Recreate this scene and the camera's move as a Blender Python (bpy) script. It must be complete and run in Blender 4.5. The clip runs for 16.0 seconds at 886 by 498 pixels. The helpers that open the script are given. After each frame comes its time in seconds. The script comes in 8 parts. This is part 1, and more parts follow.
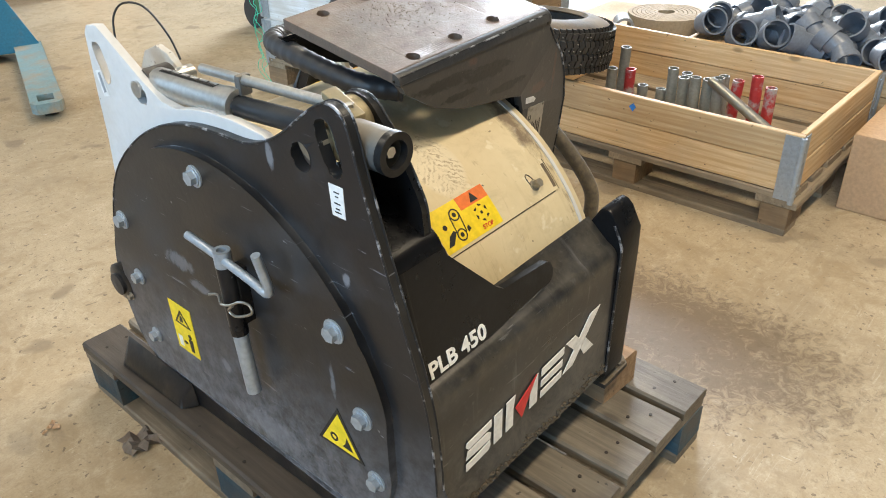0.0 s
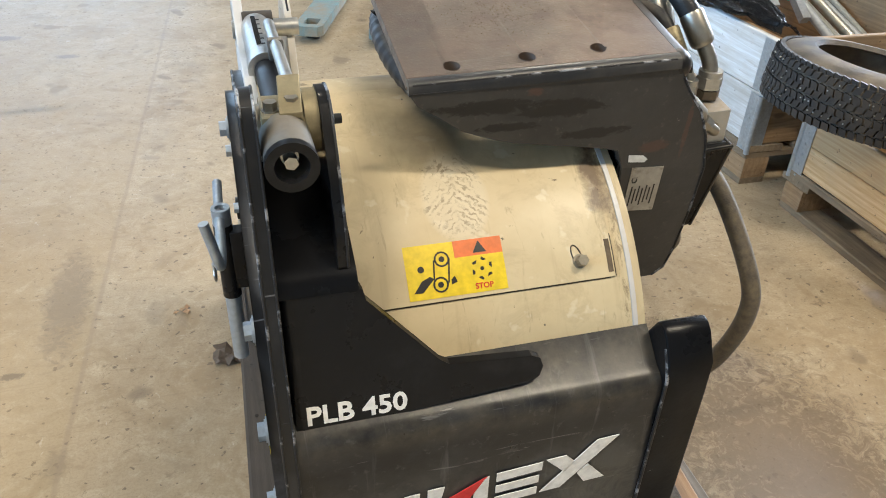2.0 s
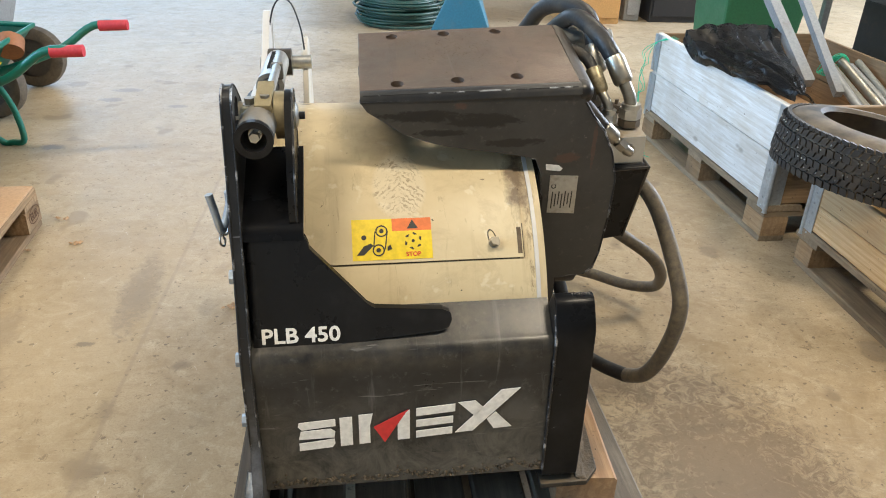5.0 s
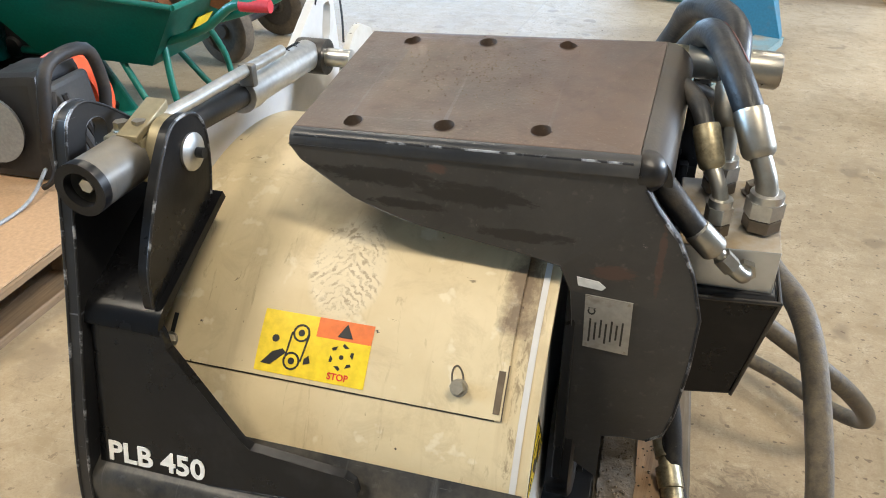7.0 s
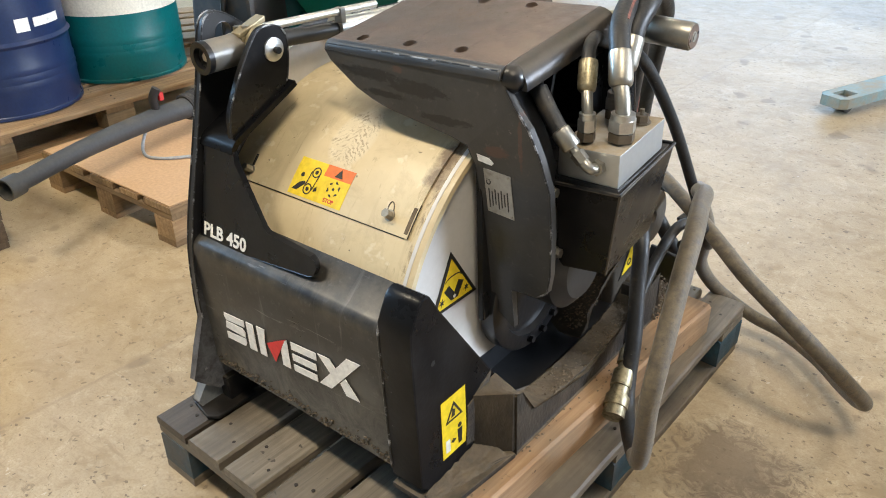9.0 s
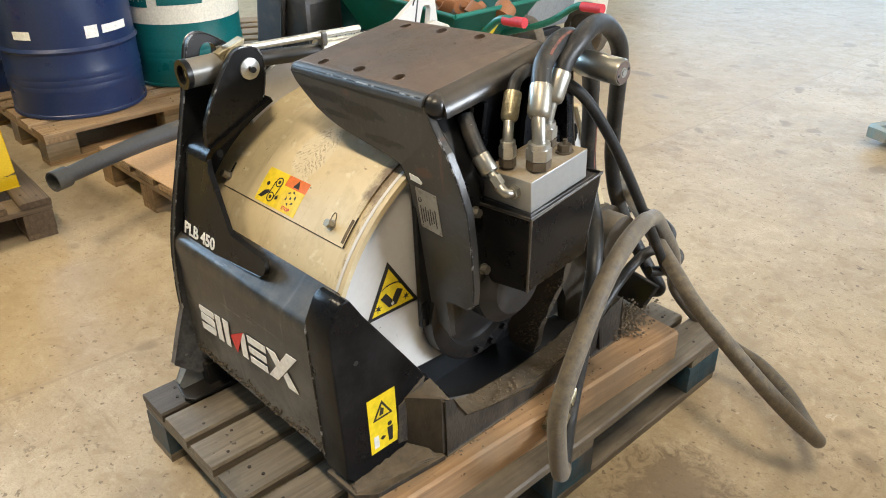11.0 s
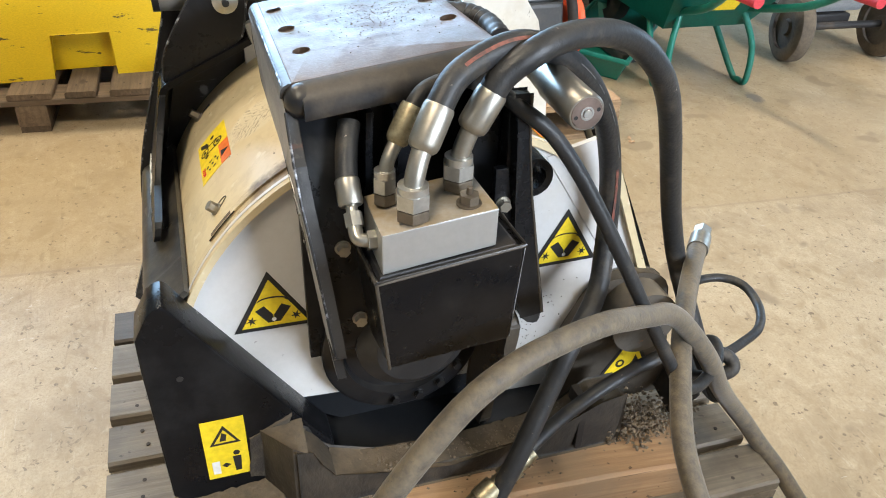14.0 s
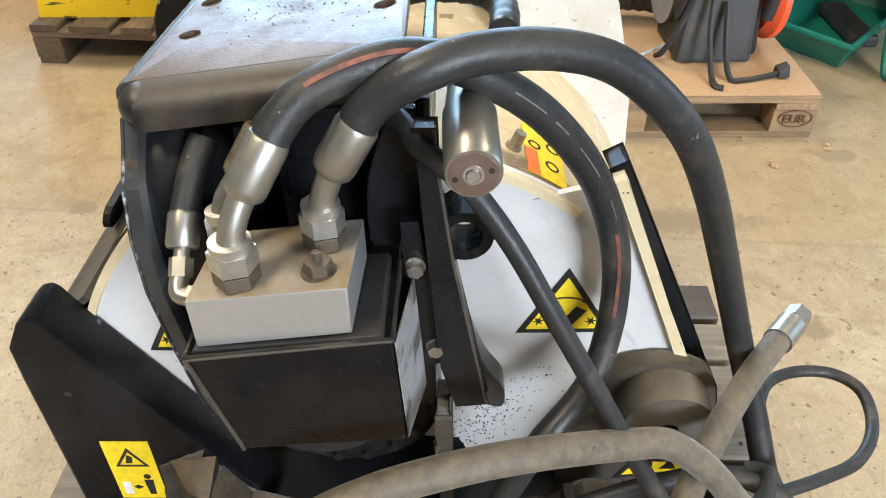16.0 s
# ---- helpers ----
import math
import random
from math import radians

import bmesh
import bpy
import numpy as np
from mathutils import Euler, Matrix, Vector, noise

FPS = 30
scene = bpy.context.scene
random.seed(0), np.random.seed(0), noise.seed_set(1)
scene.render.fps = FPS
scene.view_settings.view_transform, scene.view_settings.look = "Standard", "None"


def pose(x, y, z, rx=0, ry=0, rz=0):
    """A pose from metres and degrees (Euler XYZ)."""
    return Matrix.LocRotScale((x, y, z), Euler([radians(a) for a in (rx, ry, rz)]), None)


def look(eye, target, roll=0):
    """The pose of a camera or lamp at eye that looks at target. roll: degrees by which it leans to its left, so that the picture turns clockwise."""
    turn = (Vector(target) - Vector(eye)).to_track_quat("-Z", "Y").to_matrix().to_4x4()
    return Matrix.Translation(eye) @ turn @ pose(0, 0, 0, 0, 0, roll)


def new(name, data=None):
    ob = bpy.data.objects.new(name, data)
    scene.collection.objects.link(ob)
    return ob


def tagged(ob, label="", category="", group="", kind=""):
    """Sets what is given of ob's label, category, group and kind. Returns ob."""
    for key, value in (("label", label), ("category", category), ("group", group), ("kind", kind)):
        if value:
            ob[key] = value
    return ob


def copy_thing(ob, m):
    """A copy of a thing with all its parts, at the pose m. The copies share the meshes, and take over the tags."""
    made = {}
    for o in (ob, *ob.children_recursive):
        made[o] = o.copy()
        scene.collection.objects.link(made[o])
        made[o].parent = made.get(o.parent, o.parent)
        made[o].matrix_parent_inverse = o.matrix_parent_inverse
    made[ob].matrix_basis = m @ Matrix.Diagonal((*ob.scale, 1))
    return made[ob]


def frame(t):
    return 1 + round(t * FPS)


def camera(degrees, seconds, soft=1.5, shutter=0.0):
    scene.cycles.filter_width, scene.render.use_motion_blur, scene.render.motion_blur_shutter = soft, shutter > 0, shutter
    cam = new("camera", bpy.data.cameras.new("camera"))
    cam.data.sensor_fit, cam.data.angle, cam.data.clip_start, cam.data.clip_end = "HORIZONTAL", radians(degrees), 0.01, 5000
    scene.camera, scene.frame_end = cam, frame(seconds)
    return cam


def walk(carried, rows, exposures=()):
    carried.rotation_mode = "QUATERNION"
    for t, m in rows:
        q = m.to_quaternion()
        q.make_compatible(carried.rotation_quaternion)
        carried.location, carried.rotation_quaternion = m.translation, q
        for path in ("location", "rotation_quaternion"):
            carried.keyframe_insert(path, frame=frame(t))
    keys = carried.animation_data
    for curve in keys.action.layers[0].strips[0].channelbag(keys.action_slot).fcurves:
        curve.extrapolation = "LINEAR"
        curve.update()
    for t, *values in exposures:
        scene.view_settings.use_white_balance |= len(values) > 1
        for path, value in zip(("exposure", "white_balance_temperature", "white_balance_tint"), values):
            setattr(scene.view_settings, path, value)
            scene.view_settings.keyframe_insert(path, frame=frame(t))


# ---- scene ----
cam = camera(59.5, 16.0, soft=1.0)
PATH = [
    (0.0, (-0.6170, -0.5701, 1.2653), (0.6652, 0.5737, 0.2417), -1.50),
    (0.5, (-0.4978, -0.5529, 1.2650), (0.6611, 0.6964, 0.2180), -1.75),
    (1.0, (-0.3723, -0.5458, 1.2690), (0.6218, 0.8258, 0.2059), -0.70),
    (1.5, (-0.2088, -0.5699, 1.2560), (0.5182, 0.9443, 0.1703), 1.01),
    (2.0, (-0.0619, -0.6853, 1.2561), (0.4394, 0.9186, 0.1715), 3.21),
    (2.5, (-0.0338, -0.8275, 1.2664), (0.3236, 0.8271, 0.2014), 3.53),
    (3.0, (-0.0307, -0.9984, 1.2864), (0.2869, 0.6897, 0.2619), 3.65),
    (3.5, (-0.0085, -1.0973, 1.2958), (0.2897, 0.6281, 0.3292), 3.49),
    (4.0, (0.0580, -1.1826, 1.3021), (0.3360, 0.5620, 0.3645), 3.16),
    (4.5, (0.0958, -1.1868, 1.2949), (0.3646, 0.5710, 0.3795), 2.82),
    (5.0, (0.1271, -1.0543, 1.2754), (0.3799, 0.7017, 0.3521), 2.45),
    (5.2, (0.1315, -0.9694, 1.2790), (0.3867, 0.7791, 0.3422), 2.67),
    (7.3, (0.6207, -0.5069, 1.2299), (0.0259, 1.0946, 0.1901), 1.11),
    (7.5, (0.6779, -0.5189, 1.2273), (0.0013, 1.0523, 0.1911), 1.25),
    (8.0, (0.8558, -0.5890, 1.2404), (0.0024, 0.8976, 0.2100), 1.02),
    (8.5, (0.9823, -0.6561, 1.2521), (-0.0186, 0.7515, 0.2436), 0.23),
    (9.0, (1.1711, -0.7141, 1.2552), (0.0657, 0.6287, 0.2678), -0.48),
    (9.2, (1.2357, -0.7421, 1.2581), (0.1062, 0.5853, 0.2771), -0.80),
    (11.5, (1.4337, -0.5148, 1.3119), (0.0823, 0.5988, 0.3458), 0.61),
    (12.0, (1.4641, -0.4001, 1.3027), (0.0152, 0.5675, 0.3206), 1.60),
    (12.5, (1.5080, -0.2300, 1.3048), (-0.0032, 0.6025, 0.2933), 2.74),
    (13.0, (1.5374, -0.0798, 1.3056), (-0.0056, 0.6459, 0.2605), 3.59),
    (13.5, (1.5188, -0.0065, 1.3056), (-0.0356, 0.6291, 0.2194), 3.85),
    (14.0, (1.4105, 0.0895, 1.2966), (-0.1376, 0.6616, 0.1670), 4.00),
    (14.5, (1.2958, 0.2026, 1.2880), (-0.2497, 0.6857, 0.1141), 3.52),
    (15.0, (1.2474, 0.3111, 1.2789), (-0.3097, 0.6551, 0.0719), 2.53),
    (15.5, (1.2303, 0.4251, 1.2785), (-0.3330, 0.6204, 0.0464), 1.76),
    (16.0, (1.1818, 0.5031, 1.2593), (-0.3731, 0.4925, 0.0014), 0.50),
]
# the clip's camera drifts a little in brightness and white balance
TONE = [(0.0, 0.0, 6130, 10), (1.0, 0.0, 5890, 10), (2.0, -0.02, 5800, 10), (4.5, -0.02, 5960, 10), (8.0, 0.18, 5640, 10), (9.0, 0.15, 5880, 10), (11.5, 0.06, 6340, 10), (12.5, 0.07, 6350, 10), (13.5, 0.15, 6020, 10), (15.0, 0.19, 5960, 10), (16.0, 0.19, 6070, 10)]
walk(cam, [(t, look(eye, target, roll)) for t, eye, target, roll in PATH], TONE)

# ---- light ----
SKY = 0.10
world = bpy.data.worlds.new("sky")
scene.world = world
world.use_nodes = True
wn = world.node_tree
sky = wn.nodes.new("ShaderNodeTexSky")
sky.sky_type, sky.sun_disc = "NISHITA", False
sky.sun_elevation, sky.sun_rotation = radians(38), radians(160)
wn.nodes["Background"].inputs[1].default_value = SKY
wn.links.new(sky.outputs[0], wn.nodes["Background"].inputs[0])
sun = new("sun", bpy.data.lights.new("sun", "SUN"))
sun.data.energy, sun.data.angle, sun.data.color = 2.0, radians(0.5), (1.0, 0.95, 0.86)
sun.matrix_world = look((0, 0, 30), (-6, 16, 0))


def area(name, eye, target, sx, sy, power, colour):
    lamp = new(name, bpy.data.lights.new(name, "AREA"))
    lamp.data.shape, lamp.data.size, lamp.data.size_y = "RECTANGLE", sx, sy
    lamp.data.energy, lamp.data.color = power, colour
    lamp.matrix_world = look(eye, target)
    return lamp


SKYLIGHT, COOL, DAY, WARM = (0.50, 0.75, 1.0), (0.60, 0.80, 1.0), (0.88, 0.94, 1.0), (1.0, 0.82, 0.57)
area("door_daylight", (-3.0, 11.0, 2.3), (-2.0, 0, 1.6), 5.4, 4.0, 200, COOL)
area("window_daylight", (-7.95, -0.4, 3.2), (0, 0.4, 0.8), 6.6, 1.9, 780, SKYLIGHT)
area("east_daylight", (7.95, 4.6, 3.05), (0.4, 0.5, 0.5), 3.4, 1.8, 1060, DAY)
LAMP_SPOTS = [(-2.2, -1.3), (1.9, -1.3), (-1.6, 3.4), (2.4, 3.4)]
for lx, ly in LAMP_SPOTS:
    area("ceiling_lamp_light", (lx, ly, 4.72), (lx, ly, 0), 1.5, 0.28, 160 if ly < 0 else 66 if lx < 0 else 100, WARM)

# ---- materials ----


def nodes_of(name):
    m = bpy.data.materials.new(name)
    m.use_nodes = True
    nt = m.node_tree
    return m, nt, nt.nodes["Principled BSDF"]


def add(nt, kind, **values):
    n = nt.nodes.new(kind)
    for key, value in values.items():
        n.inputs[key].default_value = value
    return n


def coords(nt, stretch=(1, 1, 1), shuffle=False):
    tc = nt.nodes.new("ShaderNodeTexCoord")
    mp = nt.nodes.new("ShaderNodeMapping")
    mp.inputs["Scale"].default_value = stretch
    nt.links.new(tc.outputs["Object"], mp.inputs["Vector"])
    if shuffle:
        info = nt.nodes.new("ShaderNodeObjectInfo")
        mul = nt.nodes.new("ShaderNodeMath")
        mul.operation = "MULTIPLY"
        mul.inputs[1].default_value = 37.0
        nt.links.new(info.outputs["Random"], mul.inputs[0])
        nt.links.new(mul.outputs[0], mp.inputs["Location"])
    return mp.outputs["Vector"]


def noise_of(nt, vec, scale, detail=4, rough=0.6, distortion=0.0):
    n = add(nt, "ShaderNodeTexNoise", Scale=scale, Detail=detail, Roughness=rough, Distortion=distortion)
    nt.links.new(vec, n.inputs["Vector"])
    return n.outputs["Fac"]


def ramp(nt, fac, lo, hi, a=0.0, b=1.0):
    r = nt.nodes.new("ShaderNodeMapRange")
    r.inputs["From Min"].default_value, r.inputs["From Max"].default_value = lo, hi
    r.inputs["To Min"].default_value, r.inputs["To Max"].default_value = a, b
    nt.links.new(fac, r.inputs["Value"])
    return r.outputs["Result"]


def mix(nt, fac, a, b):
    m = nt.nodes.new("ShaderNodeMix")
    m.data_type = "RGBA"
    for socket, value in ((m.inputs[0], fac), (m.inputs[6], a), (m.inputs[7], b)):
        if isinstance(value, bpy.types.NodeSocket):
            nt.links.new(value, socket)
        else:
            socket.default_value = value if isinstance(value, float) else (*value, 1)
    return m.outputs[2]


def bump(nt, bsdf, height, strength, distance=0.01):
    b = add(nt, "ShaderNodeBump", Strength=strength, Distance=distance)
    nt.links.new(height, b.inputs["Height"])
    nt.links.new(b.outputs["Normal"], bsdf.inputs["Normal"])


def painted(name, colour, rough=0.4, metal=0.0, dirt=(0.16, 0.12, 0.08), dirt_at=(0.55, 0.75), amount=0.6, scale=6.0, grain=90.0, relief=0.08, stretch=(1, 1, 1), fleck=None, shuffle=False, settled=None, mottle=1.0, film=0.0, spec=0.5):
    """A surface with broad dirt, fine grain, optional chips and dust settled on upward faces."""
    m, nt, b = nodes_of(name)
    vec = coords(nt, stretch, shuffle)
    broad = noise_of(nt, vec, scale, 6, 0.65)
    fine = noise_of(nt, vec, grain, 3, 0.6)
    shade = mix(nt, ramp(nt, fine, 0.3, 0.7), tuple(c * (1 - 0.14 * mottle) for c in colour), tuple(min(1, c * (1 + 0.1 * mottle)) for c in colour))
    col = mix(nt, ramp(nt, broad, dirt_at[0], dirt_at[1], 0, amount), shade, dirt)
    if fleck:
        spots = noise_of(nt, vec, fleck[1], 5, 0.7)
        col = mix(nt, ramp(nt, spots, fleck[2], fleck[2] + 0.03), col, fleck[0])
    gloss = ramp(nt, broad, 0.3, 0.75, rough * 0.8, min(1, rough * 1.5))
    if settled:
        geo = nt.nodes.new("ShaderNodeNewGeometry")
        sep = nt.nodes.new("ShaderNodeSeparateXYZ")
        nt.links.new(geo.outputs["Normal"], sep.inputs[0])
        lie = nt.nodes.new("ShaderNodeMath")
        lie.operation = "MULTIPLY"
        nt.links.new(ramp(nt, sep.outputs[2], 0.35, 0.85), lie.inputs[0])
        nt.links.new(ramp(nt, noise_of(nt, vec, settled[2], 5, 0.65), 0.38, 0.60, settled[1] * 0.35, settled[1]), lie.inputs[1])
        col = mix(nt, lie.outputs[0], col, settled[0])
        if metal:
            nt.links.new(ramp(nt, lie.outputs[0], 0, 1, metal, 0), b.inputs["Metallic"])
        nt.links.new(ramp(nt, lie.outputs[0], 0, 1, rough, 0.85), b.inputs["Roughness"])
    else:
        nt.links.new(gloss, b.inputs["Roughness"])
    nt.links.new(col, b.inputs["Base Color"])
    if not (settled and metal):
        b.inputs["Metallic"].default_value = metal
    b.inputs["Sheen Weight"].default_value, b.inputs["Sheen Roughness"].default_value = film, 0.45
    b.inputs["Specular IOR Level"].default_value = spec
    bump(nt, b, fine, relief, 0.002)
    return m


def timber(name, colour, dark, rough=0.75, weather=None, amount=0.5, figure=0.45):
    """Sawn wood with its grain along local X."""
    m, nt, b = nodes_of(name)
    vec = coords(nt, (1.2, 22, 22), True)
    grain = noise_of(nt, vec, 3.0, 6, 0.7, 0.6)
    vec2 = coords(nt, (1, 1, 1), True)
    blot = noise_of(nt, vec2, 7.0, 4, 0.6)
    knots = nt.nodes.new("ShaderNodeTexVoronoi")
    knots.inputs["Scale"].default_value = 3.6
    nt.links.new(coords(nt, (1, 2.2, 2.2), True), knots.inputs["Vector"])
    col = mix(nt, ramp(nt, grain, 0.35, 0.68), colour, dark)
    rings = add(nt, "ShaderNodeTexWave", Scale=1.6, Distortion=7.0, Detail=3.0)
    rings.bands_direction = "Y"
    nt.links.new(coords(nt, (0.5, 9, 9), True), rings.inputs["Vector"])
    col = mix(nt, ramp(nt, rings.outputs["Fac"], 0.55, 0.95, 0, figure), col, dark)
    col = mix(nt, ramp(nt, knots.outputs["Distance"], 0.055, 0.105, 0.75, 0.0), col, tuple(c * 0.45 for c in dark))
    specks = noise_of(nt, coords(nt, (1, 1, 1), True), 60, 3, 0.5)
    col = mix(nt, ramp(nt, specks, 0.70, 0.73, 0, 0.8), col, tuple(c * 0.25 for c in dark))
    crack = noise_of(nt, coords(nt, (1.0, 34, 34), True), 1.7, 5, 0.7, 0.9)
    col = mix(nt, ramp(nt, crack, 0.66, 0.69, 0, 0.75), col, tuple(c * 0.3 for c in dark))
    if weather:
        col = mix(nt, ramp(nt, blot, 0.42, 0.62, 0, amount), col, weather)
    info = nt.nodes.new("ShaderNodeObjectInfo")
    hsv = nt.nodes.new("ShaderNodeHueSaturation")
    nt.links.new(ramp(nt, info.outputs["Random"], 0, 1, 0.78, 1.2), hsv.inputs["Value"])
    nt.links.new(col, hsv.inputs["Color"])
    nt.links.new(hsv.outputs["Color"], b.inputs["Base Color"])
    b.inputs["Roughness"].default_value = rough
    bump(nt, b, grain, 0.35, 0.004)
    return m


def blob(nt, u, v, cu, cv, ru, rv, rag, edge, k):
    """How far a spot lies inside a ragged oval patch."""
    def op(kind, a, c):
        n = nt.nodes.new("ShaderNodeMath")
        n.operation = kind
        for s, q in zip(n.inputs, (a, c)):
            if isinstance(q, bpy.types.NodeSocket):
                nt.links.new(q, s)
            else:
                s.default_value = q
        return n.outputs[0]
    du, dv = op("DIVIDE", op("SUBTRACT", u, cu), ru), op("DIVIDE", op("SUBTRACT", v, cv), rv)
    d = op("ADD", op("ADD", op("MULTIPLY", du, du), op("MULTIPLY", dv, dv)), op("MULTIPLY", op("SUBTRACT", rag, 0.5), 4.6))
    return ramp(nt, d, 1.0 - edge, 1.0 + edge, k, 0)


def scuffed_panel():
    """Black paint, scraped and dusty along the panel's foot."""
    m, nt, b = nodes_of("scuffed_black_panel")
    vec = coords(nt)
    broad, fine = noise_of(nt, vec, 7, 6, 0.65), noise_of(nt, vec, 70, 4, 0.6)
    streak = noise_of(nt, coords(nt, (26, 1, 2.0)), 2.0, 5, 0.65, 0.3)
    col = mix(nt, ramp(nt, broad, 0.47, 0.72, 0.0, 0.45), (0.0075, 0.0080, 0.0095), (0.060, 0.062, 0.066))
    col = mix(nt, ramp(nt, streak, 0.60, 0.70, 0, 0.5), col, (0.13, 0.13, 0.13))
    for turn, lo in ((0.5, 0.66), (-0.7, 0.67), (1.2, 0.68)):
        mp = nt.nodes.new("ShaderNodeMapping")
        mp.inputs["Rotation"].default_value = (0, turn, 0)
        mp.inputs["Scale"].default_value = (2.0, 1, 28)
        nt.links.new(vec, mp.inputs["Vector"])
        col = mix(nt, ramp(nt, noise_of(nt, mp.outputs["Vector"], 3.0, 4, 0.65, 0.5), lo, lo + 0.03, 0, 0.5), col, (0.19, 0.19, 0.19))
    sep = nt.nodes.new("ShaderNodeSeparateXYZ")
    nt.links.new(vec, sep.inputs[0])
    foot = nt.nodes.new("ShaderNodeMath")
    foot.operation = "MULTIPLY"
    nt.links.new(ramp(nt, sep.outputs[2], 0.245, 0.47, 0.9, 0), foot.inputs[0])
    nt.links.new(ramp(nt, noise_of(nt, vec, 14, 6, 0.75, 0.8), 0.36, 0.60, 0.1, 1.0), foot.inputs[1])
    col = mix(nt, foot.outputs[0], col, (0.150, 0.142, 0.122))
    ledge = nt.nodes.new("ShaderNodeMath")
    ledge.operation = "MULTIPLY"
    nt.links.new(ramp(nt, sep.outputs[2], 0.488, 0.520), ledge.inputs[0])
    nt.links.new(ramp(nt, noise_of(nt, vec, 20, 5, 0.7), 0.38, 0.64, 0.05, 0.55), ledge.inputs[1])
    col = mix(nt, ledge.outputs[0], col, (0.095, 0.082, 0.060))
    col = mix(nt, ramp(nt, fine, 0.60, 0.72, 0, 0.25), col, (0.15, 0.148, 0.14))
    chips = noise_of(nt, coords(nt, (1, 1, 2.4)), 20, 4, 0.7, 0.8)
    col = mix(nt, ramp(nt, chips, 0.69, 0.71), col, (0.006, 0.006, 0.006))
    nt.links.new(col, b.inputs["Base Color"])
    b.inputs["Sheen Weight"].default_value, b.inputs["Sheen Roughness"].default_value = 0.03, 0.45
    b.inputs["Specular IOR Level"].default_value = 0.45
    nt.links.new(ramp(nt, broad, 0.3, 0.7, 0.24, 0.42), b.inputs["Roughness"])
    bump(nt, b, fine, 0.12, 0.002)
    return m


def side_panel():
    """Black paint with long scrapes, chips and blue-grey dust towards the skid."""
    m, nt, b = nodes_of("scraped_black_paint")
    vec = coords(nt)
    broad, fine = noise_of(nt, vec, 5, 6, 0.65), noise_of(nt, vec, 85, 4, 0.6)
    col = mix(nt, ramp(nt, broad, 0.53, 0.76, 0, 0.4), (0.0090, 0.0092, 0.0105), (0.075, 0.077, 0.083))
    sep = nt.nodes.new("ShaderNodeSeparateXYZ")
    nt.links.new(vec, sep.inputs[0])
    low = nt.nodes.new("ShaderNodeMath")
    low.operation = "MULTIPLY"
    nt.links.new(ramp(nt, sep.outputs[2], 0.17, 0.50, 1, 0), low.inputs[0])
    nt.links.new(ramp(nt, noise_of(nt, vec, 34, 6, 0.75, 0.2), 0.36, 0.62, 0.22, 0.95), low.inputs[1])
    col = mix(nt, low.outputs[0], col, (0.185, 0.193, 0.215))
    rag = noise_of(nt, coords(nt, (1, 1.4, 1)), 42, 5, 0.75, 0.4)
    for cy, cz, ry, rz, k in ((0.555, 0.540, 0.040, 0.016, 0.34), (0.500, 0.508, 0.028, 0.010, 0.34), (0.468, 0.347, 0.012, 0.014, 0.4), (0.160, 0.485, 0.005, 0.030, 0.4), (0.119, 0.682, 0.007, 0.010, 0.6), (0.252, 0.830, 0.007, 0.018, 0.55), (0.62, 0.33, 0.05, 0.05, 0.25), (0.36, 0.26, 0.09, 0.03, 0.35)):
        col = mix(nt, blob(nt, sep.outputs[1], sep.outputs[2], cy, cz, ry, rz, rag, 0.5, k), col, (0.25, 0.26, 0.285))
    for turn, lo in ((0.35, 0.68), (-0.5, 0.69), (1.35, 0.69)):
        mp = nt.nodes.new("ShaderNodeMapping")
        mp.inputs["Rotation"].default_value = (turn, 0, 0)
        mp.inputs["Scale"].default_value = (1, 2.2, 30)
        nt.links.new(vec, mp.inputs["Vector"])
        col = mix(nt, ramp(nt, noise_of(nt, mp.outputs["Vector"], 3.0, 4, 0.65, 0.5), lo, lo + 0.03, 0, 0.55), col, (0.20, 0.21, 0.235))
    col = mix(nt, ramp(nt, noise_of(nt, coords(nt, (1, 1, 1.6)), 24, 5, 0.7), 0.69, 0.71, 0, 0.8), col, (0.27, 0.28, 0.30))
    nt.links.new(col, b.inputs["Base Color"])
    b.inputs["Sheen Weight"].default_value, b.inputs["Sheen Roughness"].default_value = 0.03, 0.45
    nt.links.new(ramp(nt, broad, 0.3, 0.7, 0.30, 0.50), b.inputs["Roughness"])
    bump(nt, b, fine, 0.14, 0.002)
    return m


def plain(name, colour, rough=0.5, metal=0.0):
    return painted(name, colour, rough, metal, amount=0.25, relief=0.03)


BLACK = painted("black_paint", (0.0085, 0.0088, 0.0100), 0.27, dirt=(0.045, 0.045, 0.046), dirt_at=(0.54, 0.76), amount=0.4, scale=9, fleck=((0.19, 0.19, 0.20), 30, 0.70), relief=0.12, spec=0.26)
PANEL_BLACK = side_panel()
MUDDY = painted("mud_caked_black_steel", (0.016, 0.014, 0.012), 0.55, dirt=(0.052, 0.042, 0.030), dirt_at=(0.42, 0.64), amount=0.85, scale=17, grain=120, relief=0.9, settled=((0.125, 0.094, 0.058), 0.9, 20), stretch=(1, 1, 0.6))
CAKED = painted("caked_mud", (0.052, 0.041, 0.028), 0.8, dirt=(0.022, 0.018, 0.014), dirt_at=(0.44, 0.60), amount=0.85, scale=30, grain=160, relief=1.0, settled=((0.135, 0.102, 0.064), 0.8, 30))
